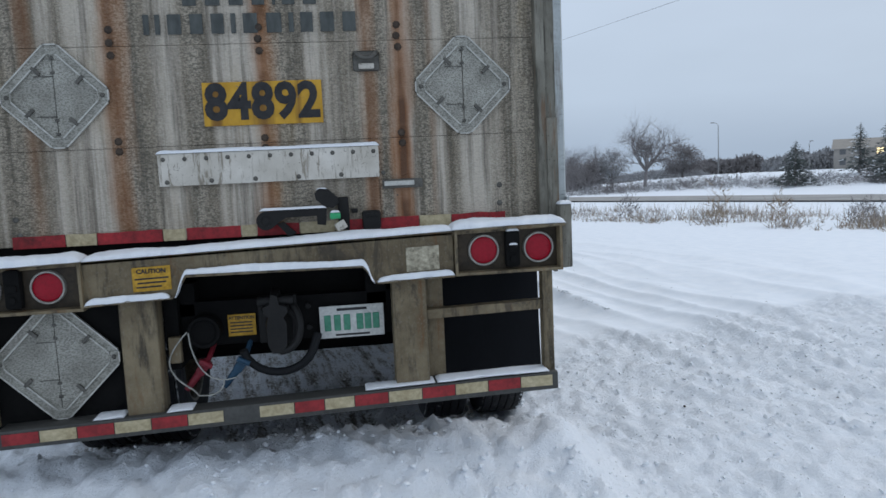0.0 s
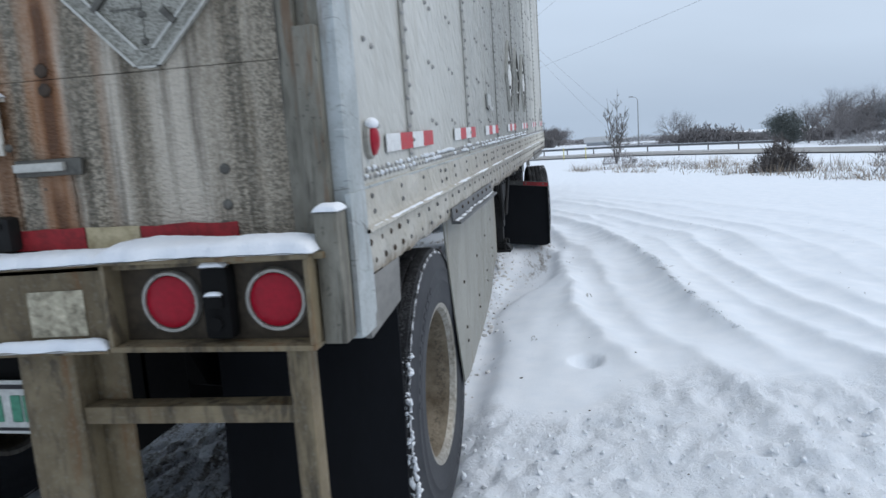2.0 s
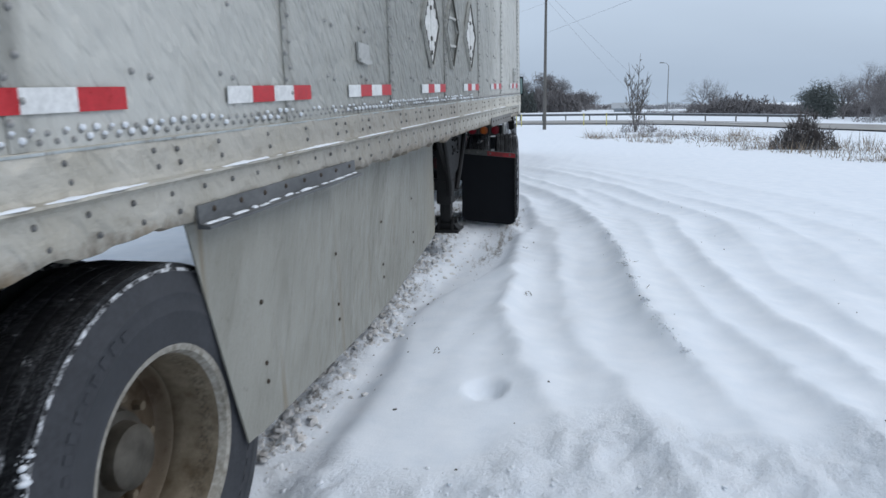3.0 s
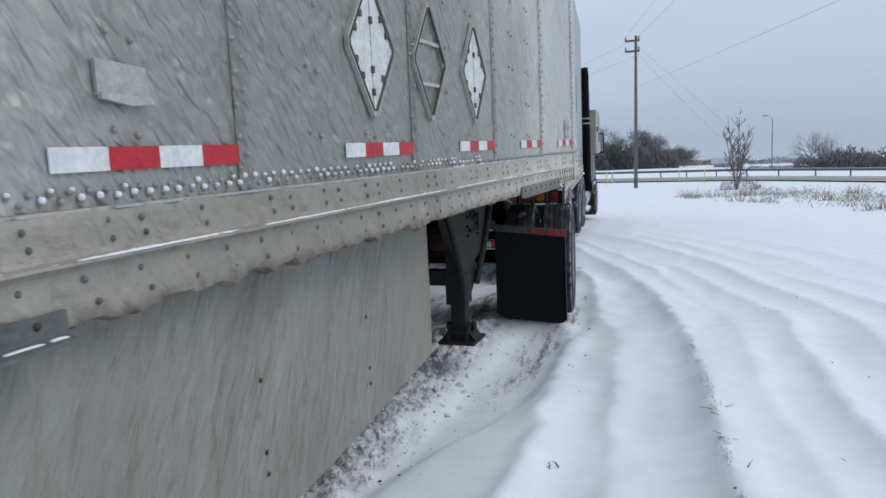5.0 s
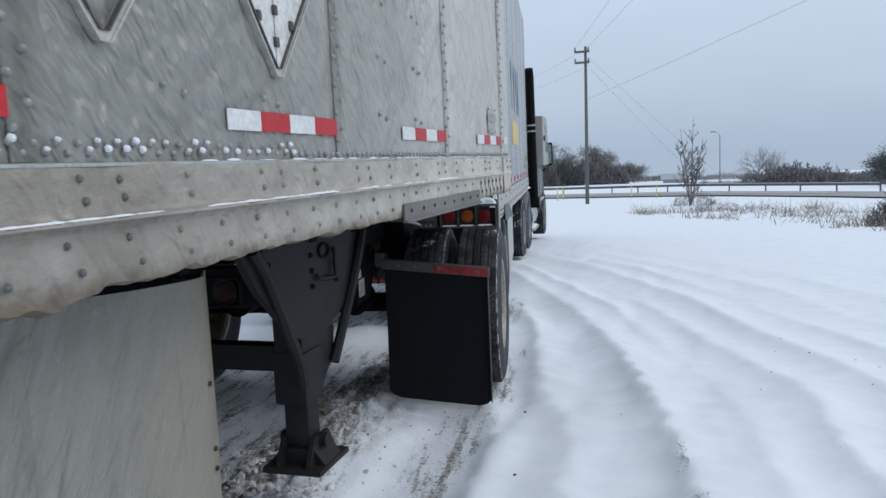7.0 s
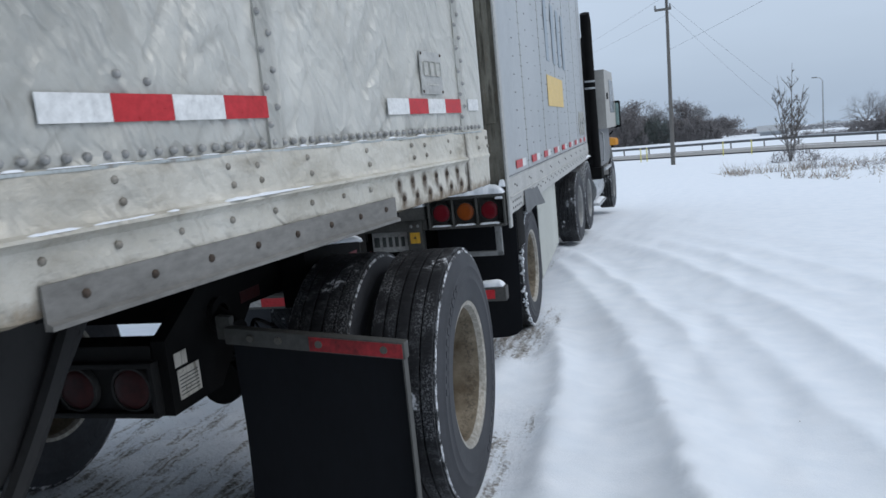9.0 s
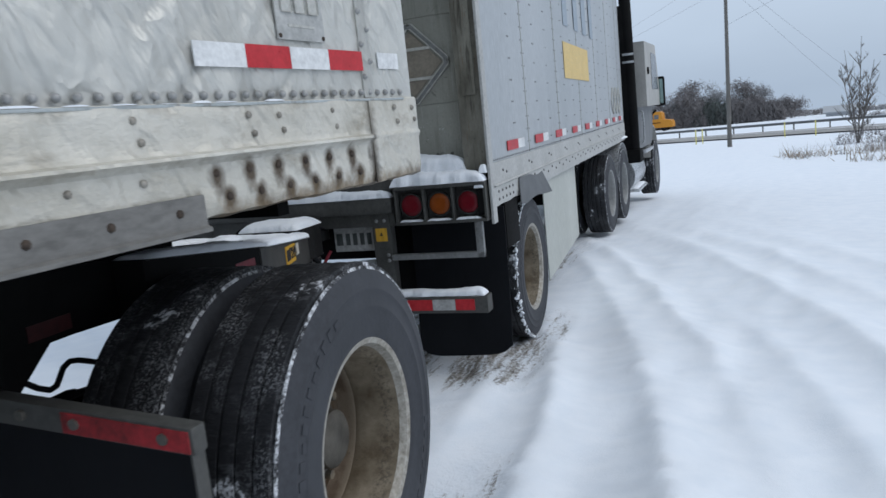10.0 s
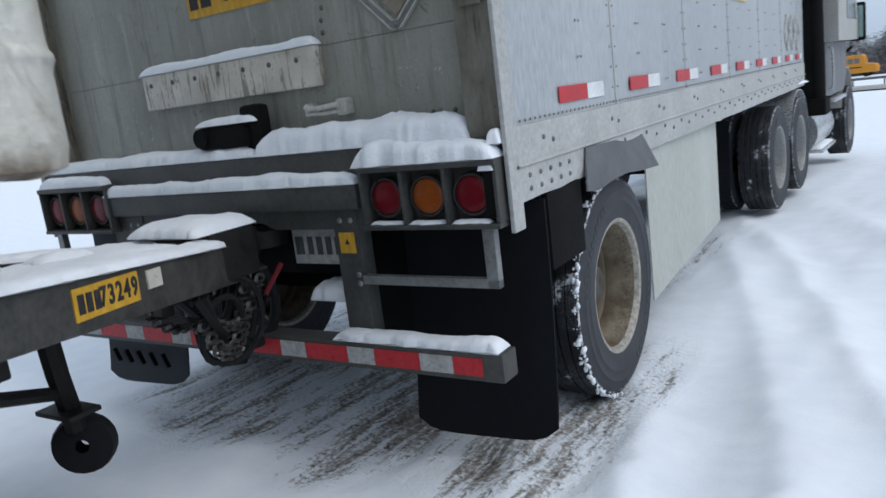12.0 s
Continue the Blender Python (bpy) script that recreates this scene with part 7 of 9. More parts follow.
# brake hoses and rods below the frame
for pts, r_ in (([(0.42, -0.55, 0.80), (0.44, -0.35, 0.70), (0.40, -0.10, 0.68), (0.36, 0.05, 0.60)], 0.011), ([(-0.40, -0.50, 0.78), (-0.2, -0.40, 0.66), (0.1, -0.35, 0.70), (0.38, -0.45, 0.84)], 0.009),
                ([(0.47, -0.42, 0.86), (0.50, -0.30, 0.76), (0.47, -0.20, 0.80), (0.46, -0.05, 0.74)], 0.008)):
    bm = bmesh.new()
    bent(bm, pts, r_, 7)
    part("brake_hose", bm, M_RUBBER, dolly)
for x in (-0.36, 0.36):
    bm = bmesh.new()
    tube(bm, (x, -0.30, 0.60), (x, -0.10, 0.60), 0.085, None, 18)
    tube(bm, (x, -0.10, 0.60), (x, 0.0, 0.58), 0.03, None, 10)
    part("brake_chamber", bm, M_DARK, dolly)
# tongue
def beam(bm, p, q, w, z0, z1, bevel=0.008):
    p, q = Vector(p), Vector(q)
    d = q - p
    m = Matrix.Translation((*((p + q) / 2), 0)) @ Matrix.Rotation(math.atan2(d.y, d.x), 4, "Z")
    return box(bm, -d.length / 2, d.length / 2, -w / 2, w / 2, z0, z1, bevel, m)


def tip_down(bm, verts=None):
    """The tongue slopes down towards its eye."""
    for v in verts or bm.verts:
        v.co.z += 0.025 - 0.125 * (v.co.y - 1.06)


for s in (1, -1):
    bm = bmesh.new()
    beam(bm, (s * 0.593, 0.49), (s * 0.09, 1.72), 0.09, 0.74, 0.87)
    tip_down(bm)
    part("tongue_beam", bm, M_TONGUE, dolly, "dark grey tongue beam spattered with road grime")
    # near end of the same beam, coloured near-black for the shade under the nose
    bm = bmesh.new()
    x0, x1 = sorted((s * 0.52, s * 0.628))
    box(bm, x0, x1, -0.05, 0.52, 0.64, 0.873, 0.006)
    tip_down(bm)
    part("tongue_root", bm, M_DARK, dolly, "near end of the tongue beam, shade put into its near-black colour")
bm = bmesh.new()
box(bm, -0.17, 0.17, 1.60, 1.80, 0.70, 0.872, 0.02)
box(bm, -0.06, 0.06, 1.78, 1.92, 0.73, 0.84, 0.02)
lathe(bm, [(0.05, 0.75), (0.10, 0.75), (0.10, 0.81), (0.05, 0.81)], 20, "Z", Matrix.Translation((0, 1.99, 0)), True)
part("tow_eye", bm, M_DOLLY, dolly)
bm = bmesh.new()
box(bm, -0.45, 0.45, 0.72, 0.80, 0.74, 0.86, 0.01)
part("tongue_crossbar", bm, M_DOLLY, dolly)
# number label on the tongue
d = Vector((0.09 - 0.54, 1.72 - 0.62)).normalized()
ang = math.atan2(d.y, d.x)
out = Vector((math.sin(ang), -math.cos(ang), 0))
mid_at = Vector((0.54, 0.62, 0.838)) + Vector((d.x, d.y, 0)) * 0.475 + out * 0.0465
mt = Matrix.Translation(mid_at) @ Matrix.Rotation(ang, 4, "Z") @ pose(0, 0, 0, 90) @ Matrix.Rotation(radians(-4.2), 4, "Z")
bm = bmesh.new()
box(bm, -0.128, 0.128, -0.038, 0.038, -0.003, 0.002, 0.0, mt)
lab = part("number_label", bm, M_YELLOW, dolly, "yellow label with black unit number", False)
digits("73249", 0.0325, 0.066, mt @ Matrix.Translation((0.043, 0, 0.0025)), M_INK, lab, 0.002, 0.80)
for k in range(3):
    bm = bmesh.new()
    box(bm, -0.115 + 0.03 * k, -0.092 + 0.03 * k, -0.023, 0.023, 0.002, 0.0035, 0.0, mt)
    part("maker_bar", bm, M_INK, lab, smooth=False)
bm = bmesh.new()
box(bm, 0.17, 0.24, -0.02, 0.03, -0.003, 0.002, 0.0, mt)
part("worn_label", bm, M_PALE, dolly, "worn white label", False)
# jack with its small wheel
bm = bmesh.new()
bent(bm, [(0.06, 1.09, 0.76), (0.02, 1.12, 0.58), (-0.02, 1.16, 0.40)], 0.032)
bent(bm, [(0.0, 1.13, 0.52), (0.10, 0.92, 0.60), (0.16, 0.74, 0.70)], 0.02)
box(bm, -0.09, 0.08, 1.09, 1.19, 0.455, 0.47, 0.004)
jack = part("jack_leg", bm, M_DOLLY, dolly, "folding jack leg with small wheel")
bm = bmesh.new()
lathe(bm, [(0.02, -0.03), (0.05, -0.03), (0.085, -0.028), (0.09, -0.015), (0.09, 0.015), (0.085, 0.028), (0.05, 0.03), (0.02, 0.03)], 22, "X", pose(-0.03, 1.18, 0.34, 0, 0, -48))
part("jack_wheel", bm, M_RUBBER, jack)
# hoses and chains at the hitch
for k in range(5):
    bm = bmesh.new()
    pts = []
    for i in range(9):
        q = i / 8
        pts.append((0.16 - 0.22 * q + 0.05 * math.sin(3 * q + k), 1.45 + 0.42 * q + 0.03 * k, 0.70 - (0.17 + 0.05 * k) * math.sin(math.pi * q) + 0.08 * q))
    bent(bm, pts, 0.013, 6)
    part("air_line", bm, M_RUBBER, dolly, "looped black air line")
bm = bmesh.new()
pts = [(0.02 + 0.02 * math.cos(a), 1.86 + 0.10 * math.cos(a), 0.56 + 0.15 * math.sin(a)) for a in [k * 2 * math.pi / 14 for k in range(15)]]
bent(bm, pts, 0.02, 7)
part("power_cable", bm, M_RUBBER, dolly, "coiled black power cable")
for s, drop, reach in ((1, 0.15, 0.34), (1, 0.22, 0.26), (-1, 0.18, 0.36), (0.6, 0.19, 0.32), (0.85, 0.25, 0.30)):
    bm = bmesh.new()
    for k in range(23):
        q = k / 22
        c = Vector((s * (0.15 - 0.03 * q), 1.50 + reach * q, 0.70 - drop * math.sin(math.pi * q) ** 0.8))
        lathe(bm, [(0.010, -0.005), (0.020, 0.0), (0.010, 0.005)], 8, "X" if k % 2 else "Z", Matrix.Translation(c) @ Matrix.Diagonal((1, 1.35, 1, 1)), True)
    part("safety_chain", bm, M_CHAIN, dolly, "dark steel safety chain", kind="stuff")
for k in range(2):
    bm = bmesh.new()
    r = 0.09 + 0.03 * k
    pts = [(0.13 + 0.03 * math.sin(a + k), 1.62 + 0.04 * k + r * math.cos(a), 0.55 + 0.02 * k + 1.25 * r * math.sin(a)) for a in [j * 2 * math.pi / 16 for j in range(17)]]
    bent(bm, pts, 0.011, 6)
    part("air_line", bm, M_RUBBER, dolly, "looped black air line")
bm = bmesh.new()
tube(bm, (0.10, 1.86, 0.60), (0.15, 1.91, 0.70), 0.009, None, 8)
part("red_hose_end", bm, M_HOSE_R, dolly)
# snow lying on the tongue
dm = dolly.matrix_basis
bm = bmesh.new()
for s in (1, -1):
    for k in range(2):
        n0 = len(bm.verts)
        lumpy_cap(bm, -0.66, 0.60, -0.055, 0.055, 0.0, 0.030, 0.025, 3.1 * s + k, 0.008)
        bm.verts.ensure_lookup_table()
        p, q = Vector((s * 0.54, 0.62)), Vector((s * 0.09, 1.72))
        dd = q - p
        m = Matrix.Translation((*((p + q) / 2), 0.869)) @ Matrix.Rotation(math.atan2(dd.y, dd.x), 4, "Z")
        for v in bm.verts[n0:]:
            v.co = m @ v.co
        tip_down(bm, bm.verts[n0:])
        n1 = len(bm.verts)
        lumpy_cap(bm, *sorted((s * 0.515, s * 0.633)), -0.04, 0.56, 0.872, 0.03, 0.025, 5.1 * s, 0.006)
        bm.verts.ensure_lookup_table()
        tip_down(bm, bm.verts[n1:])
        for v in bm.verts[n0:]:
            v.co = dm @ v.co
        break
n0 = len(bm.verts)
lumpy_cap(bm, -0.17, 0.17, 1.55, 1.81, 0.870, 0.05, 0.025, 13.0)
lumpy_cap(bm, -0.44, 0.44, 0.70, 0.82, 0.858, 0.06, 0.03, 17.0)
lumpy_cap(bm, -0.21, 0.21, 0.89, 1.51, 0.84, 0.05, 0.04, 21.0)
lumpy_cap(bm, -0.31, -0.11, 0.91, 1.11, 0.885, 0.055, 0.02, 23.0)
lumpy_cap(bm, -0.09, 0.03, 1.14, 1.31, 0.87, 0.045, 0.02, 25.0)
bm.verts.ensure_lookup_table()
for v in bm.verts[n0:]:
    v.co = dm @ v.co
snow_thing("tongue_snow", bm, "thick snow lying on a dolly tongue")
bm = bmesh.new()
box(bm, -0.22, 0.22, 0.88, 1.52, 0.80, 0.84, 0.01)
part("tongue_deck", bm, M_DARK, dolly)
bm = bmesh.new()
box(bm, -0.30, -0.12, 0.92, 1.10, 0.84, 0.895, 0.015)
box(bm, -0.08, 0.02, 1.15, 1.30, 0.84, 0.88, 0.012)
part("valve_box", bm, M_DARK, dolly)


# ---- front trailer ----
BM = pose(-0.40, 9.65, 0, 0, 0, 7.8)
front = thing("semi_trailer", "pale silver box trailer with grey rear door and snowy bumper", "trailer", BM)
BW, BL, BTOP = 2.34, 6.5, 3.72


SEAMS_B = [0.93, 1.98, 3.02, 4.06, 5.1, 6.1]
edges = [0.03, *SEAMS_B, BL]
for a, b in zip(edges, edges[1:]):
    bm = bmesh.new()
    sheet(bm, lambda u, v, a=a, b=b: (0.55 * buckle((a + u * (b - a)) + 31, 1.09 + v * 2.6) * min(1, 10 * min(u, 1 - u)), a + 0.003 + u * (b - a - 0.006), 1.09 + v * (BTOP - 1.09)), 22, 30, (-0.02, 0, 0))
    part("side_panel", bm, M_SIDE_B, front)
    bm = bmesh.new()
    box(bm, -0.003, 0.0035, b - 0.006, b + 0.006, 1.095, BTOP, 0.001)
    part("seam_strip", bm, M_RAIL_B, front)
places = []
for y in SEAMS_B:
    for d in (-0.03, 0.03, -0.35, -0.32, 0.30, 0.33):
        z = 1.16
        while z < 2.9:
            places.append((0.0, y + d, z))
            z += 0.075 if abs(d) == 0.03 else 0.12
domes("rivets", places, 0.0055, 0, M_STEEL, front, 0.7)
bm = bmesh.new()
prof = [(0.0, 1.094), (0.009, 1.093), (0.010, 1.03), (0.010, 0.985), (0.022, 0.978), (0.010, 0.970), (0.010, 0.90), (0.004, 0.872), (-0.04, 0.868)]
def brail(u, v):
    y, k = 0.02 + u * (BL - 0.02), v * (len(prof) - 1)
    i = min(int(k), len(prof) - 2)
    w = k - i
    x, z = prof[i][0] * (1 - w) + prof[i + 1][0] * w, prof[i][1] * (1 - w) + prof[i + 1][1] * w
    return (x, y, z + (0.007 * noise.noise(Vector((y * 8, 1, 1))) if i > 5 else 0))
sheet(bm, brail, 150, 16)
part("bottom_rail", bm, M_RAIL_B, front, "salt-streaked bottom rail")
domes("rail_bolts", [(0.010, 0.22 + 0.62 * k + d, 1.045 - 0.2 * d) for k in range(10) for d in (0.0, 0.07)] + [(0.010, 0.10 + 0.075 * k, z) for k in range(5) for z in (0.945, 0.905)] + [(0.010, 0.55 + 0.14 * k, 0.93 + 0.022 * (k % 2)) for k in range(42)], 0.009, 0, M_RIVET, front, 0.7)
domes("seam_rivets", [(0.0045, 0.08 + 0.035 * k, 1.106) for k in range(180)], 0.005, 0, M_RIVET, front, 0.7)
for k, y in enumerate((0.38, 1.10, 1.80, 2.52, 3.22, 3.92, 4.62, 5.32, 5.95)):
    strip = new("tape_strip")
    strip.parent = front
    strip["label"] = "short red and white reflective tape"
    tape_run(strip, 0.004, [0.25, 0.16] if k == 0 else [0.24, 0.17], y, 1.135, 1.188, True, M_RED, M_WHITE)
# plain painted shapes in place of the maker's name
bm = bmesh.new()
box(bm, 0.004, 0.0065, 2.34, 3.62, 1.57, 1.85, 0.0)
part("yellow_block", bm, M_YELLOW_B, front, "plain faded yellow block", False)
for k, (a, b, lo) in enumerate(((2.42, 2.62, 1.98), (2.95, 3.15, 1.98), (3.40, 3.62, 1.98), (3.86, 4.05, 1.98))):
    bm = bmesh.new()
    box(bm, 0.004, 0.0065, a, b, lo, 2.55, 0.0)
    part("logo_bar", bm, M_BLUEINK, front, "faded blue-grey painted shape", False)
for y in (5.45, 5.75, 6.05):
    bm = bmesh.new()
    ring(bm, 0.12, 0.02, 0.02, -0.010, 0.0, pose(0.002, y, 1.38, 0, 0, 90) @ Euler((0, radians(45), 0)).to_matrix().to_4x4())
    part("placard_holder", bm, M_PLAC_EDGE, front)
bm = bmesh.new()
box(bm, -BW, -0.02, 0.12, BL, BTOP - 0.03, BTOP)
box(bm, -BW, -0.021, BL - 0.04, BL - 0.002, 0.9, BTOP - 0.03)
box(bm, -BW, -BW + 0.02, 0.02, BL - 0.04, 0.9, BTOP - 0.03)
box(bm, -BW + 0.02, -0.05, 0.1, BL - 0.04, 0.92, 1.0)
part("body_shell", bm, M_SIDE_B, front)
# rear frame and door
for s in (0, 1):
    fx = (lambda x: x) if s == 0 else (lambda x: -BW - x)
    bm = bmesh.new()
    a, b = sorted((fx(-0.13), fx(-0.004)))
    box(bm, a, b, 0.0, 0.10, 1.06, BTOP, 0.004)
    part("door_post", bm, M_POST, front, "grey-brown steel door post")
    bm = bmesh.new()
    a, b = sorted((fx(-0.10), fx(-0.03)))
    box(bm, a, b, -0.016, 0.0, 1.44, BTOP - 0.02, 0.006)
    part("post_cover", bm, M_POST, front)
    bm = bmesh.new()
    a, b = sorted((fx(-0.0035), fx(0.012)))
    box(bm, a, b, -0.03, 0.04, 0.795, BTOP, 0.005)
    part("corner_edge", bm, M_RAIL_B, front, "pale metal corner edge")
zs = [1.06, 1.42, 1.86, 2.3, 2.74, 3.2, 3.66]
for a, b in zip(zs, zs[1:]):
    bm = bmesh.new()
    sheet(bm, lambda u, v, a=a, b=b: (-BW + 0.115 + u * (BW - 0.23), 0.10 + 0.002 * noise.noise(Vector((u * 7, a + v, 1))), a + 0.001 + v * (b - a - 0.002)), 24, 8, (0, 0.02, 0))
    part("door_panel", bm, M_DOOR_B, front, "dull grey door panel")
domes("door_bolts", [(-0.135, 0.10, 1.12 + 0.12 * k) for k in range(20)] + [(-0.30, 0.10, 1.16), (-0.22, 0.10, 1.16), (-0.30, 0.10, 1.10), (-0.70, 0.10, 1.46), (-0.70, 0.10, 1.50), (-0.69, 0.10, 1.54)], 0.009, 1, M_CLIP, front, -0.6)
bm = bmesh.new()
m = pose(-0.39, 0.10, 1.63)
ring(bm, 0.157, 0.024, 0.03, -0.014, 0.0, m @ Euler((0, radians(45), 0)).to_matrix().to_4x4())
hold = part("placard_holder", bm, M_STEEL, front, "empty diamond placard frame on the door")
bm = bmesh.new()
prism(bm, [(0.0, 0.165), (0.165, 0.0), (0.0, -0.165), (-0.165, 0.0)], -0.004, 0.0, "Y", m)
part("placard_back", bm, M_PLAC_TAN, hold, "tan placard backing", False)
for h_, c_ in ((0.158, 0.03), (0.135, 0.02)):
    bm = bmesh.new()
    ring(bm, h_, 0.005, c_, -0.019, -0.004, m @ Euler((0, radians(45), 0)).to_matrix().to_4x4())
    part("frame_lip", bm, M_PLAC_EDGE, hold)
for dz in (-0.075, 0.075):
    bm = bmesh.new()
    box(bm, -0.115, 0.115, -0.013, 0.0, dz - 0.008, dz + 0.008, 0.002, m)
    part("crossbar", bm, M_PLAC_EDGE, hold)
domes("frame_rivets", [(-0.39 + a, 0.10 - 0.014, 1.63 + b) for a, b in ((0.0, 0.198), (0.0, -0.198), (0.198, 0.0), (-0.198, 0.0))], 0.008, 1, M_CLIP, hold, -0.6)
bm = bmesh.new()
box(bm, -1.33, -0.885, 0.096, 0.10, 1.60, 1.79, 0.0)
tile = part("number_sticker", bm, M_YELLOW, front, "yellow sticker with black fleet number ending 067", False)
digits("067", 0.088, 0.185, Matrix.Translation((-1.03, 0.094, 1.695)) @ pose(0, 0, 0, 90), M_INK, tile, 0.005, 0.8)
bm = bmesh.new()
box(bm, -1.315, -1.27, 0.0945, 0.096, 1.63, 1.76)
box(bm, -1.255, -1.20, 0.0945, 0.096, 1.63, 1.76)
part("numeral_bars", bm, M_INK, tile, smooth=False)
bm = bmesh.new()
box(bm, -0.815, -0.735, 0.085, 0.10, 1.65, 1.755, 0.012)
tube(bm, (-0.81, 0.07, 1.70), (-0.74, 0.07, 1.70), 0.012, None, 8)
part("grab_handle", bm, M_CLIP, front)
bm = bmesh.new()
box(bm, -1.63, -0.715, 0.06, 0.10, 1.29, 1.425, 0.006)
st = part("step_plate", bm, M_PALE, front, "grey-white bolted step plate")
domes("step_bolts", [(-1.58 + 0.13 * k, 0.06, 1.385) for k in range(7)], 0.010, 1, M_CLIP, st, -0.6)
bm = bmesh.new()
box(bm, -1.28, -1.02, -0.02, 0.08, 1.115, 1.20, 0.02)
box(bm, -1.06, -0.96, 0.0, 0.06, 1.10, 1.26, 0.02)
tube(bm, (-1.25, -0.03, 1.16), (-1.25, 0.05, 1.16), 0.035, None, 14)
part("door_latch", bm, M_DARK, front, "dark steel door latch")
bm = bmesh.new()
box(bm, -0.79, -0.765, 0.05, 0.10, 1.19, 1.235, 0.006)
box(bm, -0.65, -0.61, 0.05, 0.10, 1.185, 1.24, 0.008)
bent(bm, [(-0.78, 0.045, 1.222), (-0.72, 0.04, 1.216), (-0.63, 0.045, 1.222)], 0.009, 8)
bent(bm, [(-0.78, 0.05, 1.20), (-0.70, 0.045, 1.196), (-0.63, 0.05, 1.20)], 0.006, 8)
part("lock_bar", bm, M_PLAC_EDGE, front, "bright steel lock bar")
bm = bmesh.new()
box(bm, -0.80, -0.73, 0.03, 0.10, 1.105, 1.15, 0.01)
tube(bm, (-0.765, 0.02, 1.13), (-0.765, 0.06, 1.13), 0.02, None, 10)
part("lock_block", bm, M_DARK, front)
# sill, lamp boxes, guard
bm = bmesh.new()
box(bm, -BW, -0.02, -0.02, 0.10, 1.0, 1.075, 0.005)
box(bm, -1.88, -0.53, -0.06, 0.02, 0.885, 0.965, 0.006)
prism(bm, [(-1.88, 0.885), (-1.88, 0.75), (-1.62, 0.75), (-1.50, 0.84), (-1.0, 0.84), (-0.94, 0.815), (-0.53, 0.815), (-0.53, 0.885)], -0.03, -0.01, "Y")
part("sill_beam", bm, M_BUMPER_B, front, "dark grey rear sill beam")
for s in (0, 1):
    x0, x1 = (-0.505, -0.012) if s == 0 else (-BW + 0.012, -BW + 0.505)
    lb = tray([(x0, x1, -0.012, 0.02, 0.832, 1.0), (x0, x1, -0.075, 0.02, 1.0, 1.018), (x0, x1, -0.075, 0.02, 0.818, 0.832)]
              + [(x, x + 0.012, -0.07, -0.012, 0.832, 1.0) for x in (x0, x0 + 0.155, x0 + 0.31, x1 - 0.012)], M_BUMPER_B, front)
    for k, mt_ in enumerate((M_LAMP_B, M_AMBER_B, M_LAMP_B)):
        cx = x0 + 0.083 + 0.155 * k
        round_lamp("tail_lamp", (cx, -0.03, 0.916), 0.048, front, mt_, None, "round amber lamp" if k == 1 else "round red tail lamp", M_BEZEL_DIRTY)
    if s == 0:
        bm = bmesh.new()
        box(bm, -0.062, -0.026, -0.06, -0.012, 0.85, 0.985, 0.008)
        part("plug_socket", bm, M_DARK, lb)
for x0, x1 in ((-0.665, -0.56), (-BW + 0.56, -BW + 0.665)):
    bm = bmesh.new()
    box(bm, x0, x1, -0.035, 0.03, 0.44, 0.885, 0.006)
    part("guard_upright", bm, M_BUMPER_B, front)
    domes("upright_bolts", [(x0 + 0.03, -0.035, 0.845), (x0 + 0.075, -0.035, 0.845), (x0 + 0.08, -0.035, 0.66), (x0 + 0.08, -0.035, 0.63)], 0.011, 1, M_STEEL, front, -0.5)
bm = bmesh.new()
box(bm, -0.645, -0.58, -0.0385, -0.036, 0.735, 0.805)
stk = part("warning_sticker", bm, M_YELLOW, front, "small yellow warning sticker", False)
bm = bmesh.new()
prism(bm, [(-0.622, 0.765), (-0.603, 0.765), (-0.6125, 0.784)], -0.0395, -0.0385, "Y")
part("sticker_mark", bm, M_INK, stk, smooth=False)
for x0, x1 in ((-0.56, -0.05), (-BW + 0.05, -BW + 0.56)):
    bm = bmesh.new()
    box(bm, x0, x1, -0.05, -0.02, 0.632, 0.662, 0.004)
    part("mid_rung", bm, M_STEEL, front)
    bm = bmesh.new()
    xa = x1 - 0.04 if x1 > -1 else x0
    box(bm, xa, xa + 0.04, -0.05, -0.02, 0.632, 0.82, 0.004)
    part("outer_strut", bm, M_STEEL, front)
bm = bmesh.new()
box(bm, -BW + 0.045, -0.045, -0.09, 0.0, 0.35, 0.44, 0.008)
guard = part("guard_bar", bm, M_BUMPER_B, front, "under-ride guard bar with red and white tape")
x, red = -0.115, True
for l in (0.105, 0.125, 0.18, 0.115, 0.19, 0.12, 0.18, 0.12, 0.19, 0.12, 0.18, 0.12, 0.18, 0.12):
    bm = bmesh.new()
    box(bm, x - l + 0.002, x, -0.0935, -0.091, 0.368, 0.425)
    part("tape_segment", bm, M_RED if red else M_TAPE_GREY, guard, smooth=False)
    x, red = x - l, not red
bm = bmesh.new()
box(bm, -0.935, -0.645, 0.04, 0.045, 0.675, 0.812, 0.003)
lp = part("licence_plate", bm, M_TAPE_GREY, front, "white licence plate with dark characters")
for k in range(6):
    bm = bmesh.new()
    a = -0.926 if k == 5 else -0.868 + 0.043 * k
    box(bm, a + 0.004, a + (0.042 if k == 5 else 0.029), 0.0375, 0.04, 0.71, 0.775)
    part("plate_bar", bm, M_GREYINK, lp, smooth=False)
bm = bmesh.new()
box(bm, -1.7, -0.66, 0.10, 0.16, 0.62, 0.80, 0.01)
box(bm, -1.66, -1.5, -0.02, 0.3, 0.5, 0.9, 0.01)
tube(bm, (-1.21, -0.10, 0.76), (-1.21, 0.2, 0.76), 0.07, None, 16)
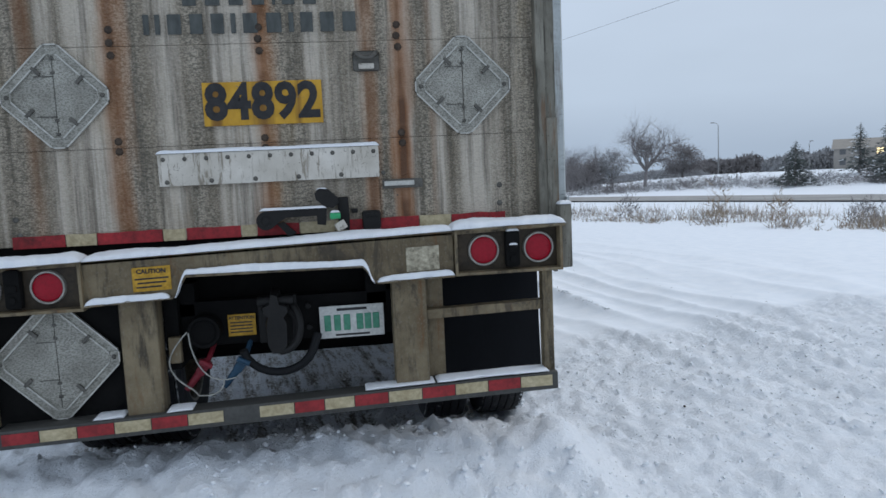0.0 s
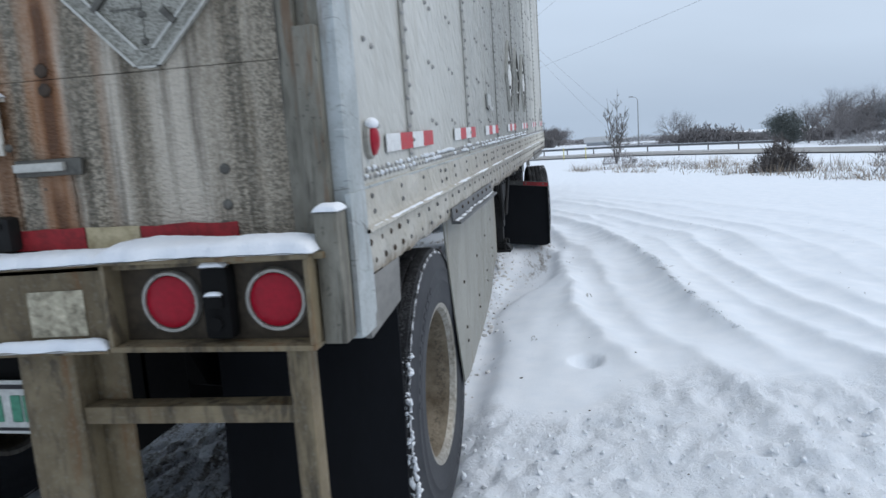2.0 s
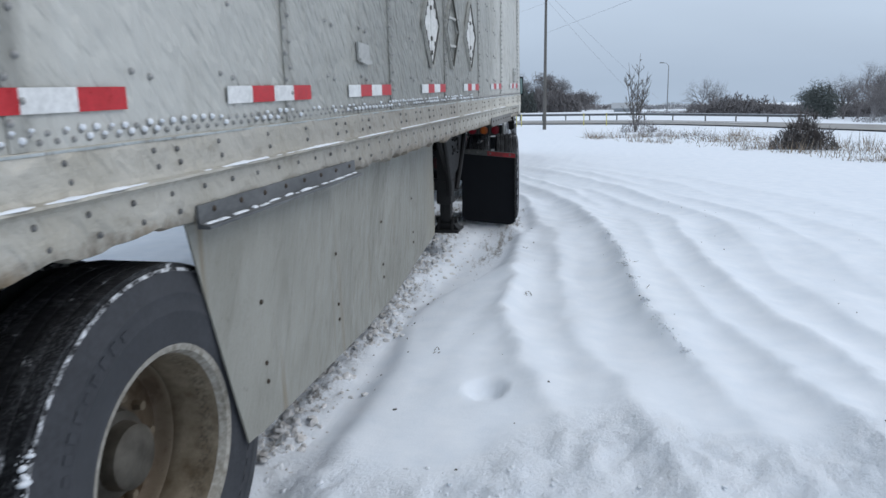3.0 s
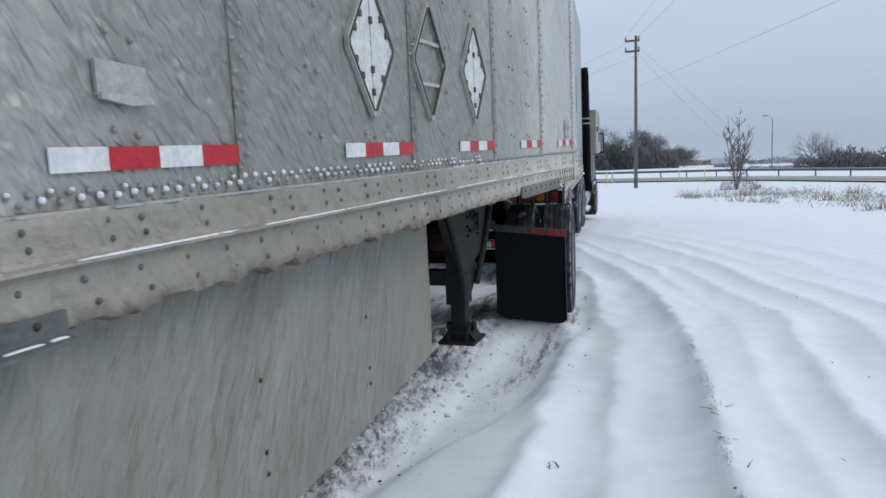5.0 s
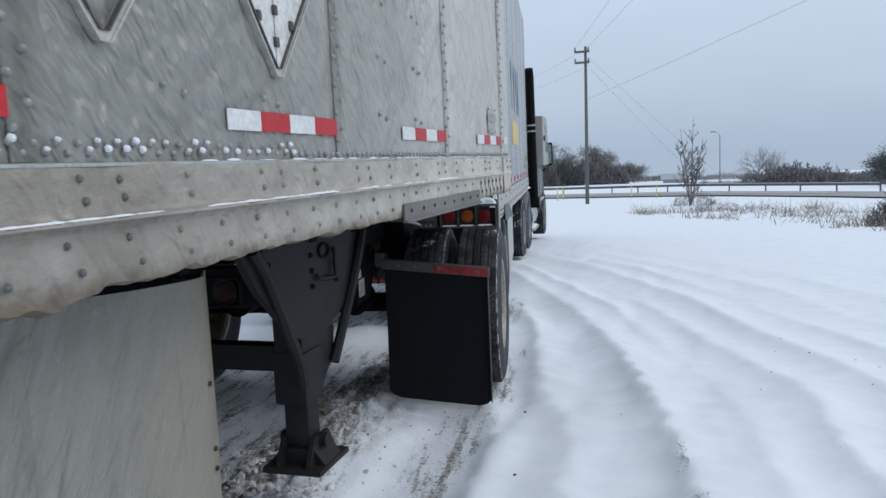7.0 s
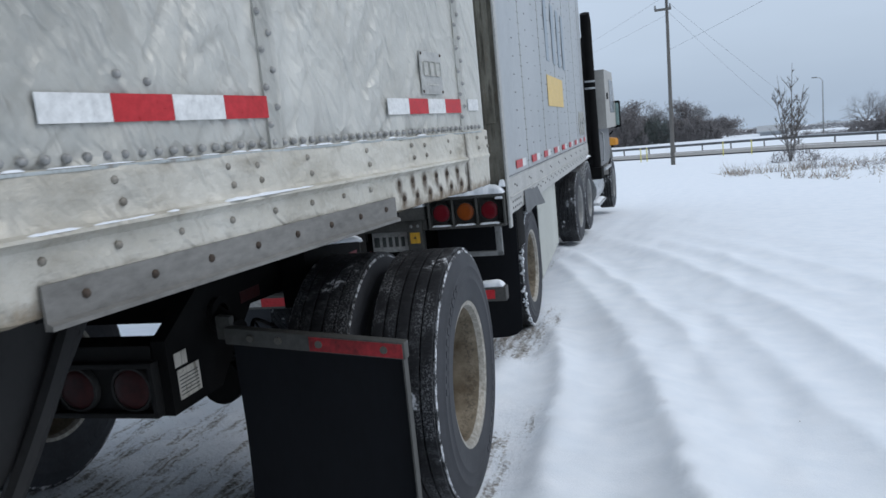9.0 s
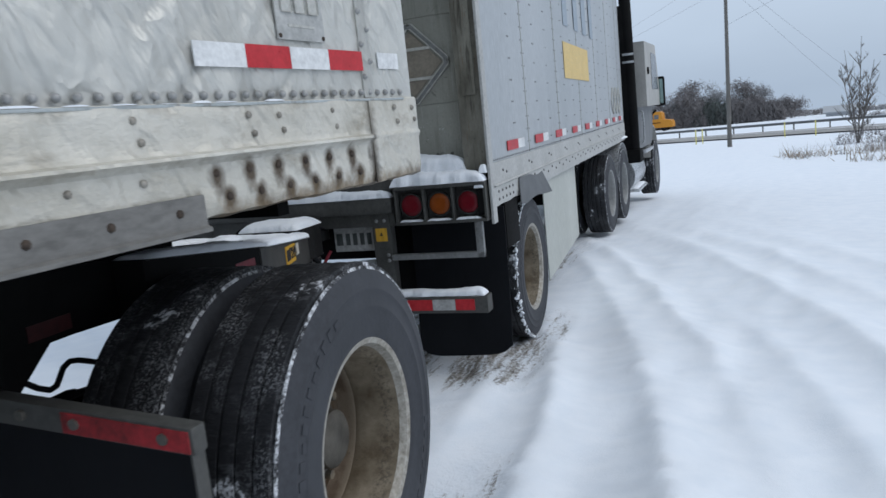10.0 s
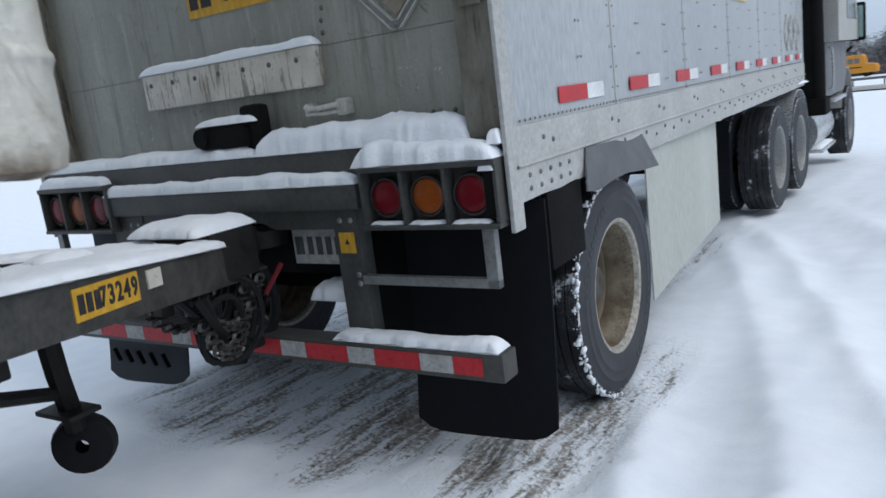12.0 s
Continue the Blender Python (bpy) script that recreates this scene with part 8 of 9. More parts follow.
part("hitch_crossmember", bm, M_DARK, front)
for x0, x1 in ((-0.515, 0.0), (-BW, -BW + 0.515)):
    bm = bmesh.new()
    sheet(bm, lambda u, v, x0=x0, x1=x1: (x0 + u * (x1 - x0), 0.15 + 0.05 * u - 0.06 * (1 - v) ** 2, 0.055 + v * 0.80 + 0.05 * (1 - v) ** 6 * abs(2 * u - 1) ** 6), 12, 14, (0, 0.009, 0))
    mf = part("mud_flap", bm, M_FLAP if x0 > -1 else M_FLAP_GREY, front, "long black mud flap with a curled foot")
    if x0 < -1:
        bm = bmesh.new()
        for k in range(5):
            prism(bm, [(x0 + 0.06 + 0.09 * k, 0.22), (x0 + 0.067 + 0.09 * k, 0.22), (x0 + 0.097 + 0.09 * k, 0.16), (x0 + 0.09 + 0.09 * k, 0.16)], 0.085, 0.105, "Y")
        part("drain_slots", bm, M_DARK, mf, smooth=False)
bm = bmesh.new()
box(bm, -0.74, -0.50, 0.24, 0.27, 0.36, 0.92, 0.004)
part("flap_hanger", bm, M_DARK, front)
bm = bmesh.new()
box(bm, -0.02, 0.004, 0.22, 0.5, 0.62, 0.87, 0.004)
part("flap_stay", bm, M_DARK, front)
WB = wheel_meshes(0.435, 0.23, 0.262, M_RIM, "front_trailer_wheel")
for x, flip in ((-0.12, False), (-0.42, True), (-BW + 0.12, True), (-BW + 0.42, False)):
    add_wheel(front, WB, pose(x, 0.85, 0.39), flip=flip)
bm = bmesh.new()
tube(bm, (-BW + 0.3, 0.85, 0.39), (-0.3, 0.85, 0.39), 0.055, None, 12)
part("axle", bm, M_DARK, front)
# torn rubber strip and skirt
bm = bmesh.new()
sheet(bm, lambda u, v: (0.012 + 0.035 * v * (0.4 + u) + 0.006 * math.sin(u * 5 + 1), 0.54 + 0.65 * u + v * (0.095 * u - 0.05), 0.972 - 0.02 * u - v * (0.142 + 0.012 * math.exp(-((u - 0.12) / 0.1) ** 2) - 0.012 * math.exp(-((u - 0.5) / 0.2) ** 2))), 16, 6, (-0.006, 0, 0))
part("torn_flap_strip", bm, M_STRIP, front, "hanging torn grey strip over the wheel")
bm = bmesh.new()
sheet(bm, lambda u, v: (-0.01 - 0.05 * u - 0.06 * smooth(0.93, 1, u), 1.27 + 1.70 * u, 0.885 - (0.685 - 0.05 * u) * v), 24, 10, (-0.006, 0, 0))
part("side_skirt", bm, M_SKIRT_B, front, "pale grey side skirt")
# snow on the front trailer's rear
bm = bmesh.new()
lumpy_cap(bm, -0.52, -0.012, -0.08, 0.0, 1.018, 0.075, 0.02, 2.0, 0.018)
lumpy_cap(bm, -0.045, -0.004, -0.05, 0.0, 1.055, 0.045, 0.01, 2.6, 0.006)
lumpy_cap(bm, -1.0, -0.12, -0.025, 0.098, 1.076, 0.095, 0.03, 5.0)
lumpy_cap(bm, -2.3, -1.0, -0.02, 0.098, 1.076, 0.05, 0.03, 6.0)
lumpy_cap(bm, -1.87, -0.53, -0.065, -0.005, 0.966, 0.05, 0.03, 7.0)
lumpy_cap(bm, -BW + 0.02, -BW + 0.49, -0.07, 0.0, 1.018, 0.045, 0.03, 8.0)
lumpy_cap(bm, -1.64, -0.71, 0.055, 0.10, 1.425, 0.035, 0.025, 9.0, 0.004)
lumpy_cap(bm, -0.70, -0.06, -0.088, -0.005, 0.441, 0.035, 0.025, 10.0)
lumpy_cap(bm, -0.86, -0.68, 0.0, 0.12, 0.55, 0.08, 0.025, 11.0)
lumpy_cap(bm, -0.07, -0.018, -0.072, -0.01, 0.985, 0.034, 0.012, 12.0)
lumpy_cap(bm, -1.28, -0.97, -0.02, 0.06, 1.20, 0.03, 0.025, 14.0)
for x0 in (-0.49, -0.335, -0.18):
    lumpy_cap(bm, x0, x0 + 0.13, -0.068, -0.03, 0.832, 0.012, 0.02, x0 * 5)
for v in bm.verts:
    v.co = BM @ v.co
snow_thing("bumper_snow", bm, "fresh snow lying on a trailer bumper and ledges")


# ---- tractor ----
TM = pose(-0.40, 9.65, 0, 0, 0, 7.8) @ pose(-0.02, 5.0, -0.09, 0, 0, -2.3) @ pose(0, -5.0, 0)
truck = thing("truck_tractor", "salt-stained white tractor unit with black exhaust stack", "truck", TM)
TWd = wheel_meshes(0.44, 0.27, 0.26, M_RIM_W, "tractor_wheel")
for y in (4.98, 6.0):
    for x, flip in ((-0.12, False), (-0.44, True), (-2.28, True), (-1.96, False)):
        add_wheel(truck, TWd, pose(x, y, 0.44), flip=flip)
for x, flip in ((-0.06, False), (-2.34, True)):
    add_wheel(truck, TWd, pose(x, 9.25, 0.36), "steer_wheel", flip=flip)
bm = bmesh.new()
for x in (-1.6, -0.8):
    box(bm, x - 0.05, x + 0.05, 4.4, 10.2, 0.62, 0.82, 0.01)
for y in (4.98, 6.0, 9.25):
    tube(bm, (-2.2, y, 0.42), (-0.2, y, 0.42), 0.07, None, 10)
part("chassis", bm, M_DARK, truck)
for y in (6.0,):
    for x0, x1 in ((-0.5, 0.0), (-2.4, -1.9)):
        bm = bmesh.new()
        sheet(bm, lambda u, v, y=y, x0=x0, x1=x1: (x0 + v * (x1 - x0), y + 0.51 * math.cos(math.pi * (0.08 + 0.84 * u)), 0.44 + 0.50 * math.sin(math.pi * (0.08 + 0.84 * u))), 16, 4, (0, 0, 0.012))
        part("fender", bm, M_CHROME, truck, "salt-grey quarter fender")
for x0, x1 in ((-0.62, -0.27), (-2.13, -1.78)):
    bm = bmesh.new()
    sheet(bm, lambda u, v, x0=x0, x1=x1: (x0 + u * (x1 - x0), 4.40 + 0.05 * v, 0.16 + v * 0.66), 4, 4, (0, 0.01, 0))
    part("mud_flap", bm, M_FLAP, truck)
bm = bmesh.new()
prism(bm, [(7.25, 1.36), (7.25, 2.24), (8.65, 2.26), (9.0, 1.65), (9.0, 1.36)], -2.43, 0.19, "X")
cab = part("cab", bm, M_CAB, truck, "white cab dulled by road salt")
bm = bmesh.new()
prism(bm, [(7.25, 0.78), (7.25, 1.356), (9.0, 1.356), (9.0, 0.95), (8.7, 0.78)], -2.38, 0.06, "X")
low = part("cab_lower_panel", bm, M_CAB_LOW, truck, "dark salt-streaked lower cab panel")
bm = bmesh.new()
bent(bm, [(0.06, 7.45, 0.86), (0.10, 7.45, 0.90), (0.10, 7.45, 1.26), (0.06, 7.45, 1.30)], 0.012, 6)
part("grab_rail", bm, M_CHROME, low)
bm = bmesh.new()
box(bm, -0.02, 0.11, 7.55, 8.5, 0.70, 0.745, 0.01)
part("cab_step", bm, M_CHROME, low)
bm = bmesh.new()
prism(bm, [(7.95, 1.6), (7.95, 2.12), (8.6, 2.12), (8.82, 1.6)], 0.185, 0.196, "X")
part("side_window", bm, M_WINDOW, cab, smooth=False)
bm = bmesh.new()
prism(bm, [(8.95, 0.75), (8.95, 1.65), (10.4, 1.45), (10.65, 1.2), (10.65, 0.6), (9.9, 0.55), (9.8, 0.85), (9.5, 1.0), (9.0, 1.0), (8.75, 0.75)], -2.05, -0.32, "X")
part("hood", bm, M_CAB, truck)
for x0, x1 in ((-0.42, 0.04), (-2.44, -1.98)):
    bm = bmesh.new()
    sheet(bm, lambda u, v, x0=x0, x1=x1: (x0 + v * (x1 - x0), 9.25 + 0.60 * math.cos(math.pi * (0.02 + 0.9 * u)), 0.40 + 0.62 * math.sin(math.pi * (0.02 + 0.9 * u))), 16, 4, (0, 0, 0.015))
    part("front_fender", bm, M_CAB, truck)
for x in (0.0, -2.32):
    bm = bmesh.new()
    tube(bm, (x + 0.02, 6.95, 0.75), (x, 6.95, 2.92), 0.078, None, 18)
    tube(bm, (x, 6.95, 2.92), (x, 6.90, 3.04), 0.078, 0.07, 14)
    box(bm, x - 0.11, x + 0.11, 6.85, 7.2, 0.62, 0.80, 0.02)
    part("exhaust_pipe", bm, M_DARK, truck, "upright black exhaust pipe")
    bm = bmesh.new()
    box(bm, x - 0.19, x + 0.02, 6.88, 7.22, 0.8, 2.7, 0.01)
    part("cab_fairing", bm, M_DARK, truck)
bm = bmesh.new()
for z in (1.95, 2.05):
    box(bm, -0.06, 0.09, 6.86, 6.90, z, z + 0.03, 0.008)
part("stack_clamp", bm, M_CHROME, truck)
for x in (-0.28, -2.12):
    bm = bmesh.new()
    tube(bm, (x, 7.2, 0.42), (x, 8.45, 0.42), 0.26, None, 24)
    tk = part("fuel_tank", bm, M_CHROME, truck, "salt-dulled metal fuel tank")
    bm = bmesh.new()
    box(bm, x - 0.02, x + 0.28 if x > -1 else x + 0.02, 7.4, 8.4, 0.16, 0.20, 0.01)
    box(bm, x - 0.02, x + 0.26 if x > -1 else x + 0.02, 7.5, 8.3, 0.66, 0.70, 0.01)
    part("tank_step", bm, M_CHROME, tk)
bm = bmesh.new()
box(bm, 0.09, 0.27, 9.02, 9.14, 1.34, 1.80, 0.03)
mir = part("door_mirror", bm, M_DARK, truck, "black framed door mirror with green glass")
bm = bmesh.new()
box(bm, 0.112, 0.248, 9.008, 9.018, 1.38, 1.76, 0.004)
part("mirror_glass", bm, M_GLASSY, mir)
bm = bmesh.new()
bent(bm, [(-0.14, 9.0, 1.36), (0.10, 9.06, 1.38), (0.19, 9.1, 1.35)], 0.025)
bent(bm, [(-0.14, 9.0, 1.05), (0.12, 9.08, 1.28)], 0.015)
part("mirror_arm", bm, M_DARK, mir)
bm = bmesh.new()
tube(bm, (0.185, 7.5, 1.85), (0.21, 7.5, 1.85), 0.05, None, 12)
part("marker_lamp", bm, M_DARK, truck)
bm = bmesh.new()
lumpy_cap(bm, -0.5, 0.0, 4.7, 5.2, 0.985, 0.02, 0.05, 1.0)
lumpy_cap(bm, -0.5, 0.0, 6.05, 6.55, 0.99, 0.03, 0.05, 2.0)
lumpy_cap(bm, -0.28, -0.02, 7.42, 8.38, 0.20, 0.04, 0.05, 3.0)
lumpy_cap(bm, -0.28, -0.04, 7.52, 8.28, 0.70, 0.03, 0.05, 4.0)
for v in bm.verts:
    v.co = TM @ v.co
snow_thing("tractor_snow", bm, "snow lying on a tractor's fenders and steps")


# ---- road and its edges ----
def along(points, step):
    """Points at even steps along a polyline, eased round its corners, with the direction there."""
    pts = [Vector(p) for p in points]
    for _ in range(3):
        pts = [pts[0]] + [q for a, b in zip(pts, pts[1:]) for q in (a.lerp(b, 0.25), a.lerp(b, 0.75))] + [pts[-1]]
    out, carry = [], 0.0
    for a, b in zip(pts, pts[1:]):
        d = b - a
        n = d.length
        while carry < n and n > 0:
            out.append((a + d * (carry / n), d.normalized()))
            carry += step
        carry -= n
    return out


def ribbon(name, lo, hi, lift, material, label, category, step=2.0, rag=0.0, east=1e9):
    verts, faces = [], []
    run = [(p, d) for p, d in along(ROAD, step) if p.x < east]
    for k, (p, d) in enumerate(run):
        n = Vector((d.y, -d.x))
        for s in (lo, (lo + hi) / 2, hi):
            q = p - n * s * 1.0
            w = rag * noise.noise(Vector((k * 0.37, s, 4)))
            q = p - n * (s + w)
            verts.append((q.x, q.y, base_z(q.x, q.y) + lift))
    for k in range(len(run) - 1):
        for j in range(2):
            faces.append((3 * k + j, 3 * k + j + 1, 3 * k + 4 + j, 3 * k + 3 + j))
    me = bpy.data.meshes.new(name)
    me.from_pydata(verts, [], faces)
    me.materials.append(material)
    return tagged(new(name, me), label, category, kind="structure")


ribbon("road", -4.8, 4.8, 0.07, M_ASPHALT, "slushy two-lane road with grey wet asphalt", "road", 2.0, 0.35)
ribbon("road_snow_stripe", 0.2, 0.8, 0.10, M_SNOW, "ridge of snow between the road's lanes", "snow", 2.0, 0.8, 11.0)


def guard_rail():
    g = thing("guard_rail", "low snow-topped steel guard rail beside the road", "guard rail")
    run = [(p, d) for p, d in along(ROAD, 2.0) if -34 < p.x < 11]
    top = []
    for k, (p, d) in enumerate(run):
        n = Vector((d.y, -d.x))
        q = p - n * 6.2
        z = base_z(q.x, q.y)
        top.append((q.x, q.y, z + 0.46))
        bm = bmesh.new()
        box(bm, q.x - 0.045, q.x + 0.045, q.y - 0.05, q.y + 0.05, z - 0.2, z + 0.50, 0.01)
        part("post", bm, M_WOODPOLE, g)
    def strip(lo, hi, y0, y1):
        bm = bmesh.new()
        rings = []
        for (x, y, z), (p, d) in zip(top, run):
            n = Vector((d.y, -d.x))
            rings.append([bm.verts.new((x + n.x * a, y + n.y * a, z + b)) for a, b in ((y0, lo), (y1, lo), (y1, hi), (y0, hi))])
        for r0, r1 in zip(rings, rings[1:]):
            for i in range(4):
                bm.faces.new((r0[i], r0[(i + 1) % 4], r1[(i + 1) % 4], r1[i]))
        bmesh.ops.recalc_face_normals(bm, faces=bm.faces[:])
        return bm
    part("rail", strip(-0.06, 0.10, 0.08, 0.13), M_GUARD_DARK, g, smooth=False)
    tagged(part("rail_snow", strip(0.101, 0.125, 0.07, 0.14), M_SNOW, None, "snow on top of a guard rail"), category="snow", kind="stuff")


guard_rail()


# ---- vegetation ----
class Soup:
    """Collects triangles for plants."""

    def __init__(self):
        self.v, self.f = [], []

    def stick(self, a, b, r0, r1, n=4):
        a, b = Vector(a), Vector(b)
        d = (b - a).normalized()
        u = d.orthogonal().normalized()
        w = d.cross(u)
        i = len(self.v)
        for c, r in ((a, r0), (b, r1)):
            for k in range(n):
                q = 2 * math.pi * k / n
                self.v.append(tuple(c + (u * math.cos(q) + w * math.sin(q)) * r))
        for k in range(n):
            j = (k + 1) % n
            self.f.append((i + k, i + j, i + n + j, i + n + k))

    def blade(self, a, b, w):
        a, b = Vector(a), Vector(b)
        s = (b - a).orthogonal().normalized() * w
        s.rotate(Matrix.Rotation(random.random() * 6.28, 3, (b - a).normalized()))
        i = len(self.v)
        self.v += [tuple(a - s), tuple(a + s), tuple(b)]
        self.f.append((i, i + 1, i + 2))

    def mesh(self, name, material):
        me = bpy.data.meshes.new(name)
        me.from_pydata(self.v, [], self.f)
        me.materials.append(material)
        return me


def grow(soup, p, d, length, r, level, fine, wide=1.0):
    """One branch and its children; the last twigs go to fine."""
    steps = 3
    q, dd = Vector(p), Vector(d).normalized()
    for k in range(steps):
        dd = (dd + Vector((random.gauss(0, 0.10), random.gauss(0, 0.10), random.gauss(0.05, 0.06)))).normalized()
        nxt = q + dd * (length / steps)
        r1 = r * (1 - 0.22 * (k + 1) / steps * 1.6)
        soup.stick(q, nxt, r, r1, 5 if level < 2 else 3)
        if level < 4:
            for _ in range(2 if level else (1 if k else 0)):
                side = dd.orthogonal().normalized()
                side.rotate(Matrix.Rotation(random.random() * 6.28, 3, dd))
                out = (dd * (0.75 if level else 0.9) + side * random.uniform(0.45, 0.85) * wide).normalized()
                if level >= 2:
                    for _k in range(2):
                        fine.blade(nxt, nxt + (out + Vector((random.gauss(0, 0.3), random.gauss(0, 0.3), random.gauss(0, 0.3)))) * length * random.uniform(0.5, 0.95), r * 0.45)
                if level < 3:
                    grow(soup, nxt, out, length * random.uniform(0.5, 0.72), r1 * 0.62, level + 1, fine, wide)
        q, r = nxt, r1


def bare_tree(x, y, height, seed, label, forks=4, mat=None, spread=0.55, wide=1.0):
    random.seed(seed)
    t = thing("bare_tree", label, "tree", pose(x, y, base_z(x, y) - 0.1))
    trunk, twigs = Soup(), Soup()
    h0 = height * 0.22
    trunk.stick((0, 0, 0), (0.02 * height, 0, h0), height * 0.021, height * 0.017, 7)
    for k in range(forks):
        a = 2 * math.pi * (k + random.random() * 0.6) / forks
        grow(trunk, (0.02 * height, 0, h0 * (0.8 + 0.2 * random.random())), (math.cos(a) * spread, math.sin(a) * spread, 1.0), height * 0.36, height * 0.0115, 1, twigs, wide)
    for n, s in (("trunk", trunk), ("crown", twigs)):
        o = new(n, s.mesh("bare_" + n, mat or M_BARK))
        o.parent = t
    return t


def thicket(x, y, w, dpt, h, n, mat, seed, label, category="bushes", name="thicket", lean=0.35, blade=1.0):
    """A dense clump of upright twigs with an uneven top."""
    random.seed(seed)
    s = Soup()
    z0 = base_z(x, y) - 0.1
    for _ in range(n):
        a, b = random.uniform(-1, 1), random.uniform(-1, 1)
        top = h * (0.55 + 0.45 * noise.noise(Vector((a * 2.3 + seed, b * 1.4, seed)))) * max(0.25, 1 - abs(a) ** 4 * 0.6)
        z = random.random() ** 0.8 * top
        p = Vector((x + a * w / 2, y + b * dpt / 2, z0 + z))
        l = h * random.uniform(0.08, 0.22)
        d = Vector((random.gauss(0, lean), random.gauss(0, lean), random.uniform(0.3, 1)))
        s.blade(p, p + d * l, blade * h * random.uniform(0.008, 0.03))
    return tagged(new(name, s.mesh(name, mat)), label, category, kind="stuff")


def conifer(x, y, height, width, seed, label, snow=0.25):
    random.seed(seed)
    t = thing("conifer", label, "tree", pose(x, y, base_z(x, y) - 0.1))
    trunk, crown, white = Soup(), Soup(), Soup()
    trunk.stick((0, 0, 0), (0, 0, height * 0.95), height * 0.028, height * 0.006, 6)
    layers = 15
    for k in range(layers):
        f = k / (layers - 1)
        z, r = height * (0.10 + 0.86 * f), width / 2 * (1 - f) ** 0.8 * random.uniform(0.72, 1.1) + 0.05 * width
        for j in range(13):
            a = random.random() * 6.28
            rr = r * random.uniform(0.6, 1.1)
            for q in range(7):
                u = (q + 0.5) / 7
                p = Vector((math.cos(a) * rr * u, math.sin(a) * rr * u, z - 0.10 * rr * u * u + random.gauss(0, 0.02) * height))
                d = Vector((math.cos(a) + random.gauss(0, 0.7), math.sin(a) + random.gauss(0, 0.7), random.uniform(-0.5, 0.5)))
                (white if random.random() < snow * 0.5 else crown).blade(p, p + d * 0.16 * r + Vector((0, 0, -0.02)), 0.045 * r + 0.012)
    for n, s, mt_ in (("trunk", trunk, M_BARK), ("crown", crown, M_NEEDLE), ("crown_snow", white, M_SNOW)):
        o = new(n, s.mesh("conifer_" + n, mt_))
        o.parent = t
        if n == "crown_snow":
            o["kind"] = "stuff"
    return t


def round_tree(x, y, height, width, seed, label, mat):
    """A leafy or densely twigged round crown made of many small clumps on a forked trunk."""
    random.seed(seed)
    t = thing("tree", label, "tree", pose(x, y, base_z(x, y) - 0.1))
    trunk, crown = Soup(), Soup()
    trunk.stick((0, 0, 0), (0, 0, height * 0.45), height * 0.03, height * 0.02, 6)
    for k in range(26):
        a, u = random.random() * 6.28, random.random()
        c = Vector((math.cos(a) * width * 0.40 * math.sqrt(u), math.sin(a) * width * 0.40 * math.sqrt(u), height * (0.22 + 0.66 * random.random() * (1 - 0.5 * u))))
        trunk.stick((0, 0, height * 0.2), c, height * 0.008, height * 0.003, 3)
        for j in range(190):
            p = c + Vector((random.gauss(0, 1), random.gauss(0, 1), random.gauss(0, 0.8))) * width * 0.10
            crown.blade(p, p + Vector((random.gauss(0, 1), random.gauss(0, 1), random.gauss(0, 1))) * width * 0.045, width * 0.008)
    for n, s, mt_ in (("trunk", trunk, M_BARK), ("crown", crown, mat)):
        o = new(n, s.mesh("round_" + n, mt_))
        o.parent = t
    return t


# weeds along the edge of the lot
random.seed(11)
EDGE = [(-0.5, 29.8), (0.4, 27.5), (3.4, 23.0), (5.5, 19.2), (7.4, 15.0), (9.0, 11.6), (11.2, 6.6), (14.4, -1.5), (18.5, -14)]
weeds, weeds_pale = Soup(), Soup()
for p, d in along(EDGE, 0.05):
    n = Vector((-d.y, d.x))
    dens = 0.6 + 0.8 * noise.noise(Vector((p.x * 0.5, p.y * 0.5, 3)))
    for _ in range(int(max(0, 34 * dens))):
        off = random.random() ** 1.2 * 6.5
        q = p + n * off + Vector((random.gauss(0, 0.12), random.gauss(0, 0.12)))
        clump = noise.noise(Vector((q.x * 1.1, q.y * 1.1, 6)))
        if clump < 0.0 - 0.25 * noise.noise(Vector((q.x * 0.35, q.y * 0.35, 9))):
            continue
        z = base_z(q.x, q.y) - 0.03
        h = random.uniform(0.16, 0.50) * (0.75 + 1.5 * clump)
        (weeds if random.random() < 0.7 else weeds_pale).blade((q.x, q.y, z), (q.x + random.gauss(0, 0.13), q.y + random.gauss(0, 0.13), z + h * random.uniform(0.5, 1.0)), random.uniform(0.006, 0.013))
tagged(new("dry_weeds", weeds.mesh("dry_weeds", M_WEED)), "belt of dry brown weeds at the edge of the snow", "weeds", kind="stuff")
tagged(new("frosted_weeds", weeds_pale.mesh("frosted_weeds", M_FROST_HAZE)), "frosted grey weed stalks at the edge of the snow", "weeds", kind="stuff")
for k, (x, y, h, w) in enumerate(((2.6, 29.5, 0.8, 1.4), (5.0, 25.6, 0.75, 1.5), (7.87, 18.7, 1.5, 0.55), (8.9, 15.1, 1.6, 0.5), (11.6, 13.0, 1.05, 0.7), (12.9, 11.2, 0.9, 1.0), (3.9, 27.8, 0.7, 1.4), (9.05, 12.5, 1.5, 0.5), (14.0, 9.0, 0.8, 1.1))):
    thicket(x, y, w, 0.8 if w > 0.6 else 0.5, h, 620 if w > 0.6 else 190, M_WEED if k % 2 else M_TWIG, 40 + k, "low bare shrub in the weeds", "shrub", "shrub", 0.5, 0.35)
thicket(6.2, 22.3, 0.9, 0.8, 1.55, 1500, M_BUSH, 5, "tall tangle of dark twigs beside the lot", "shrub", "shrub", 0.4, 0.5)
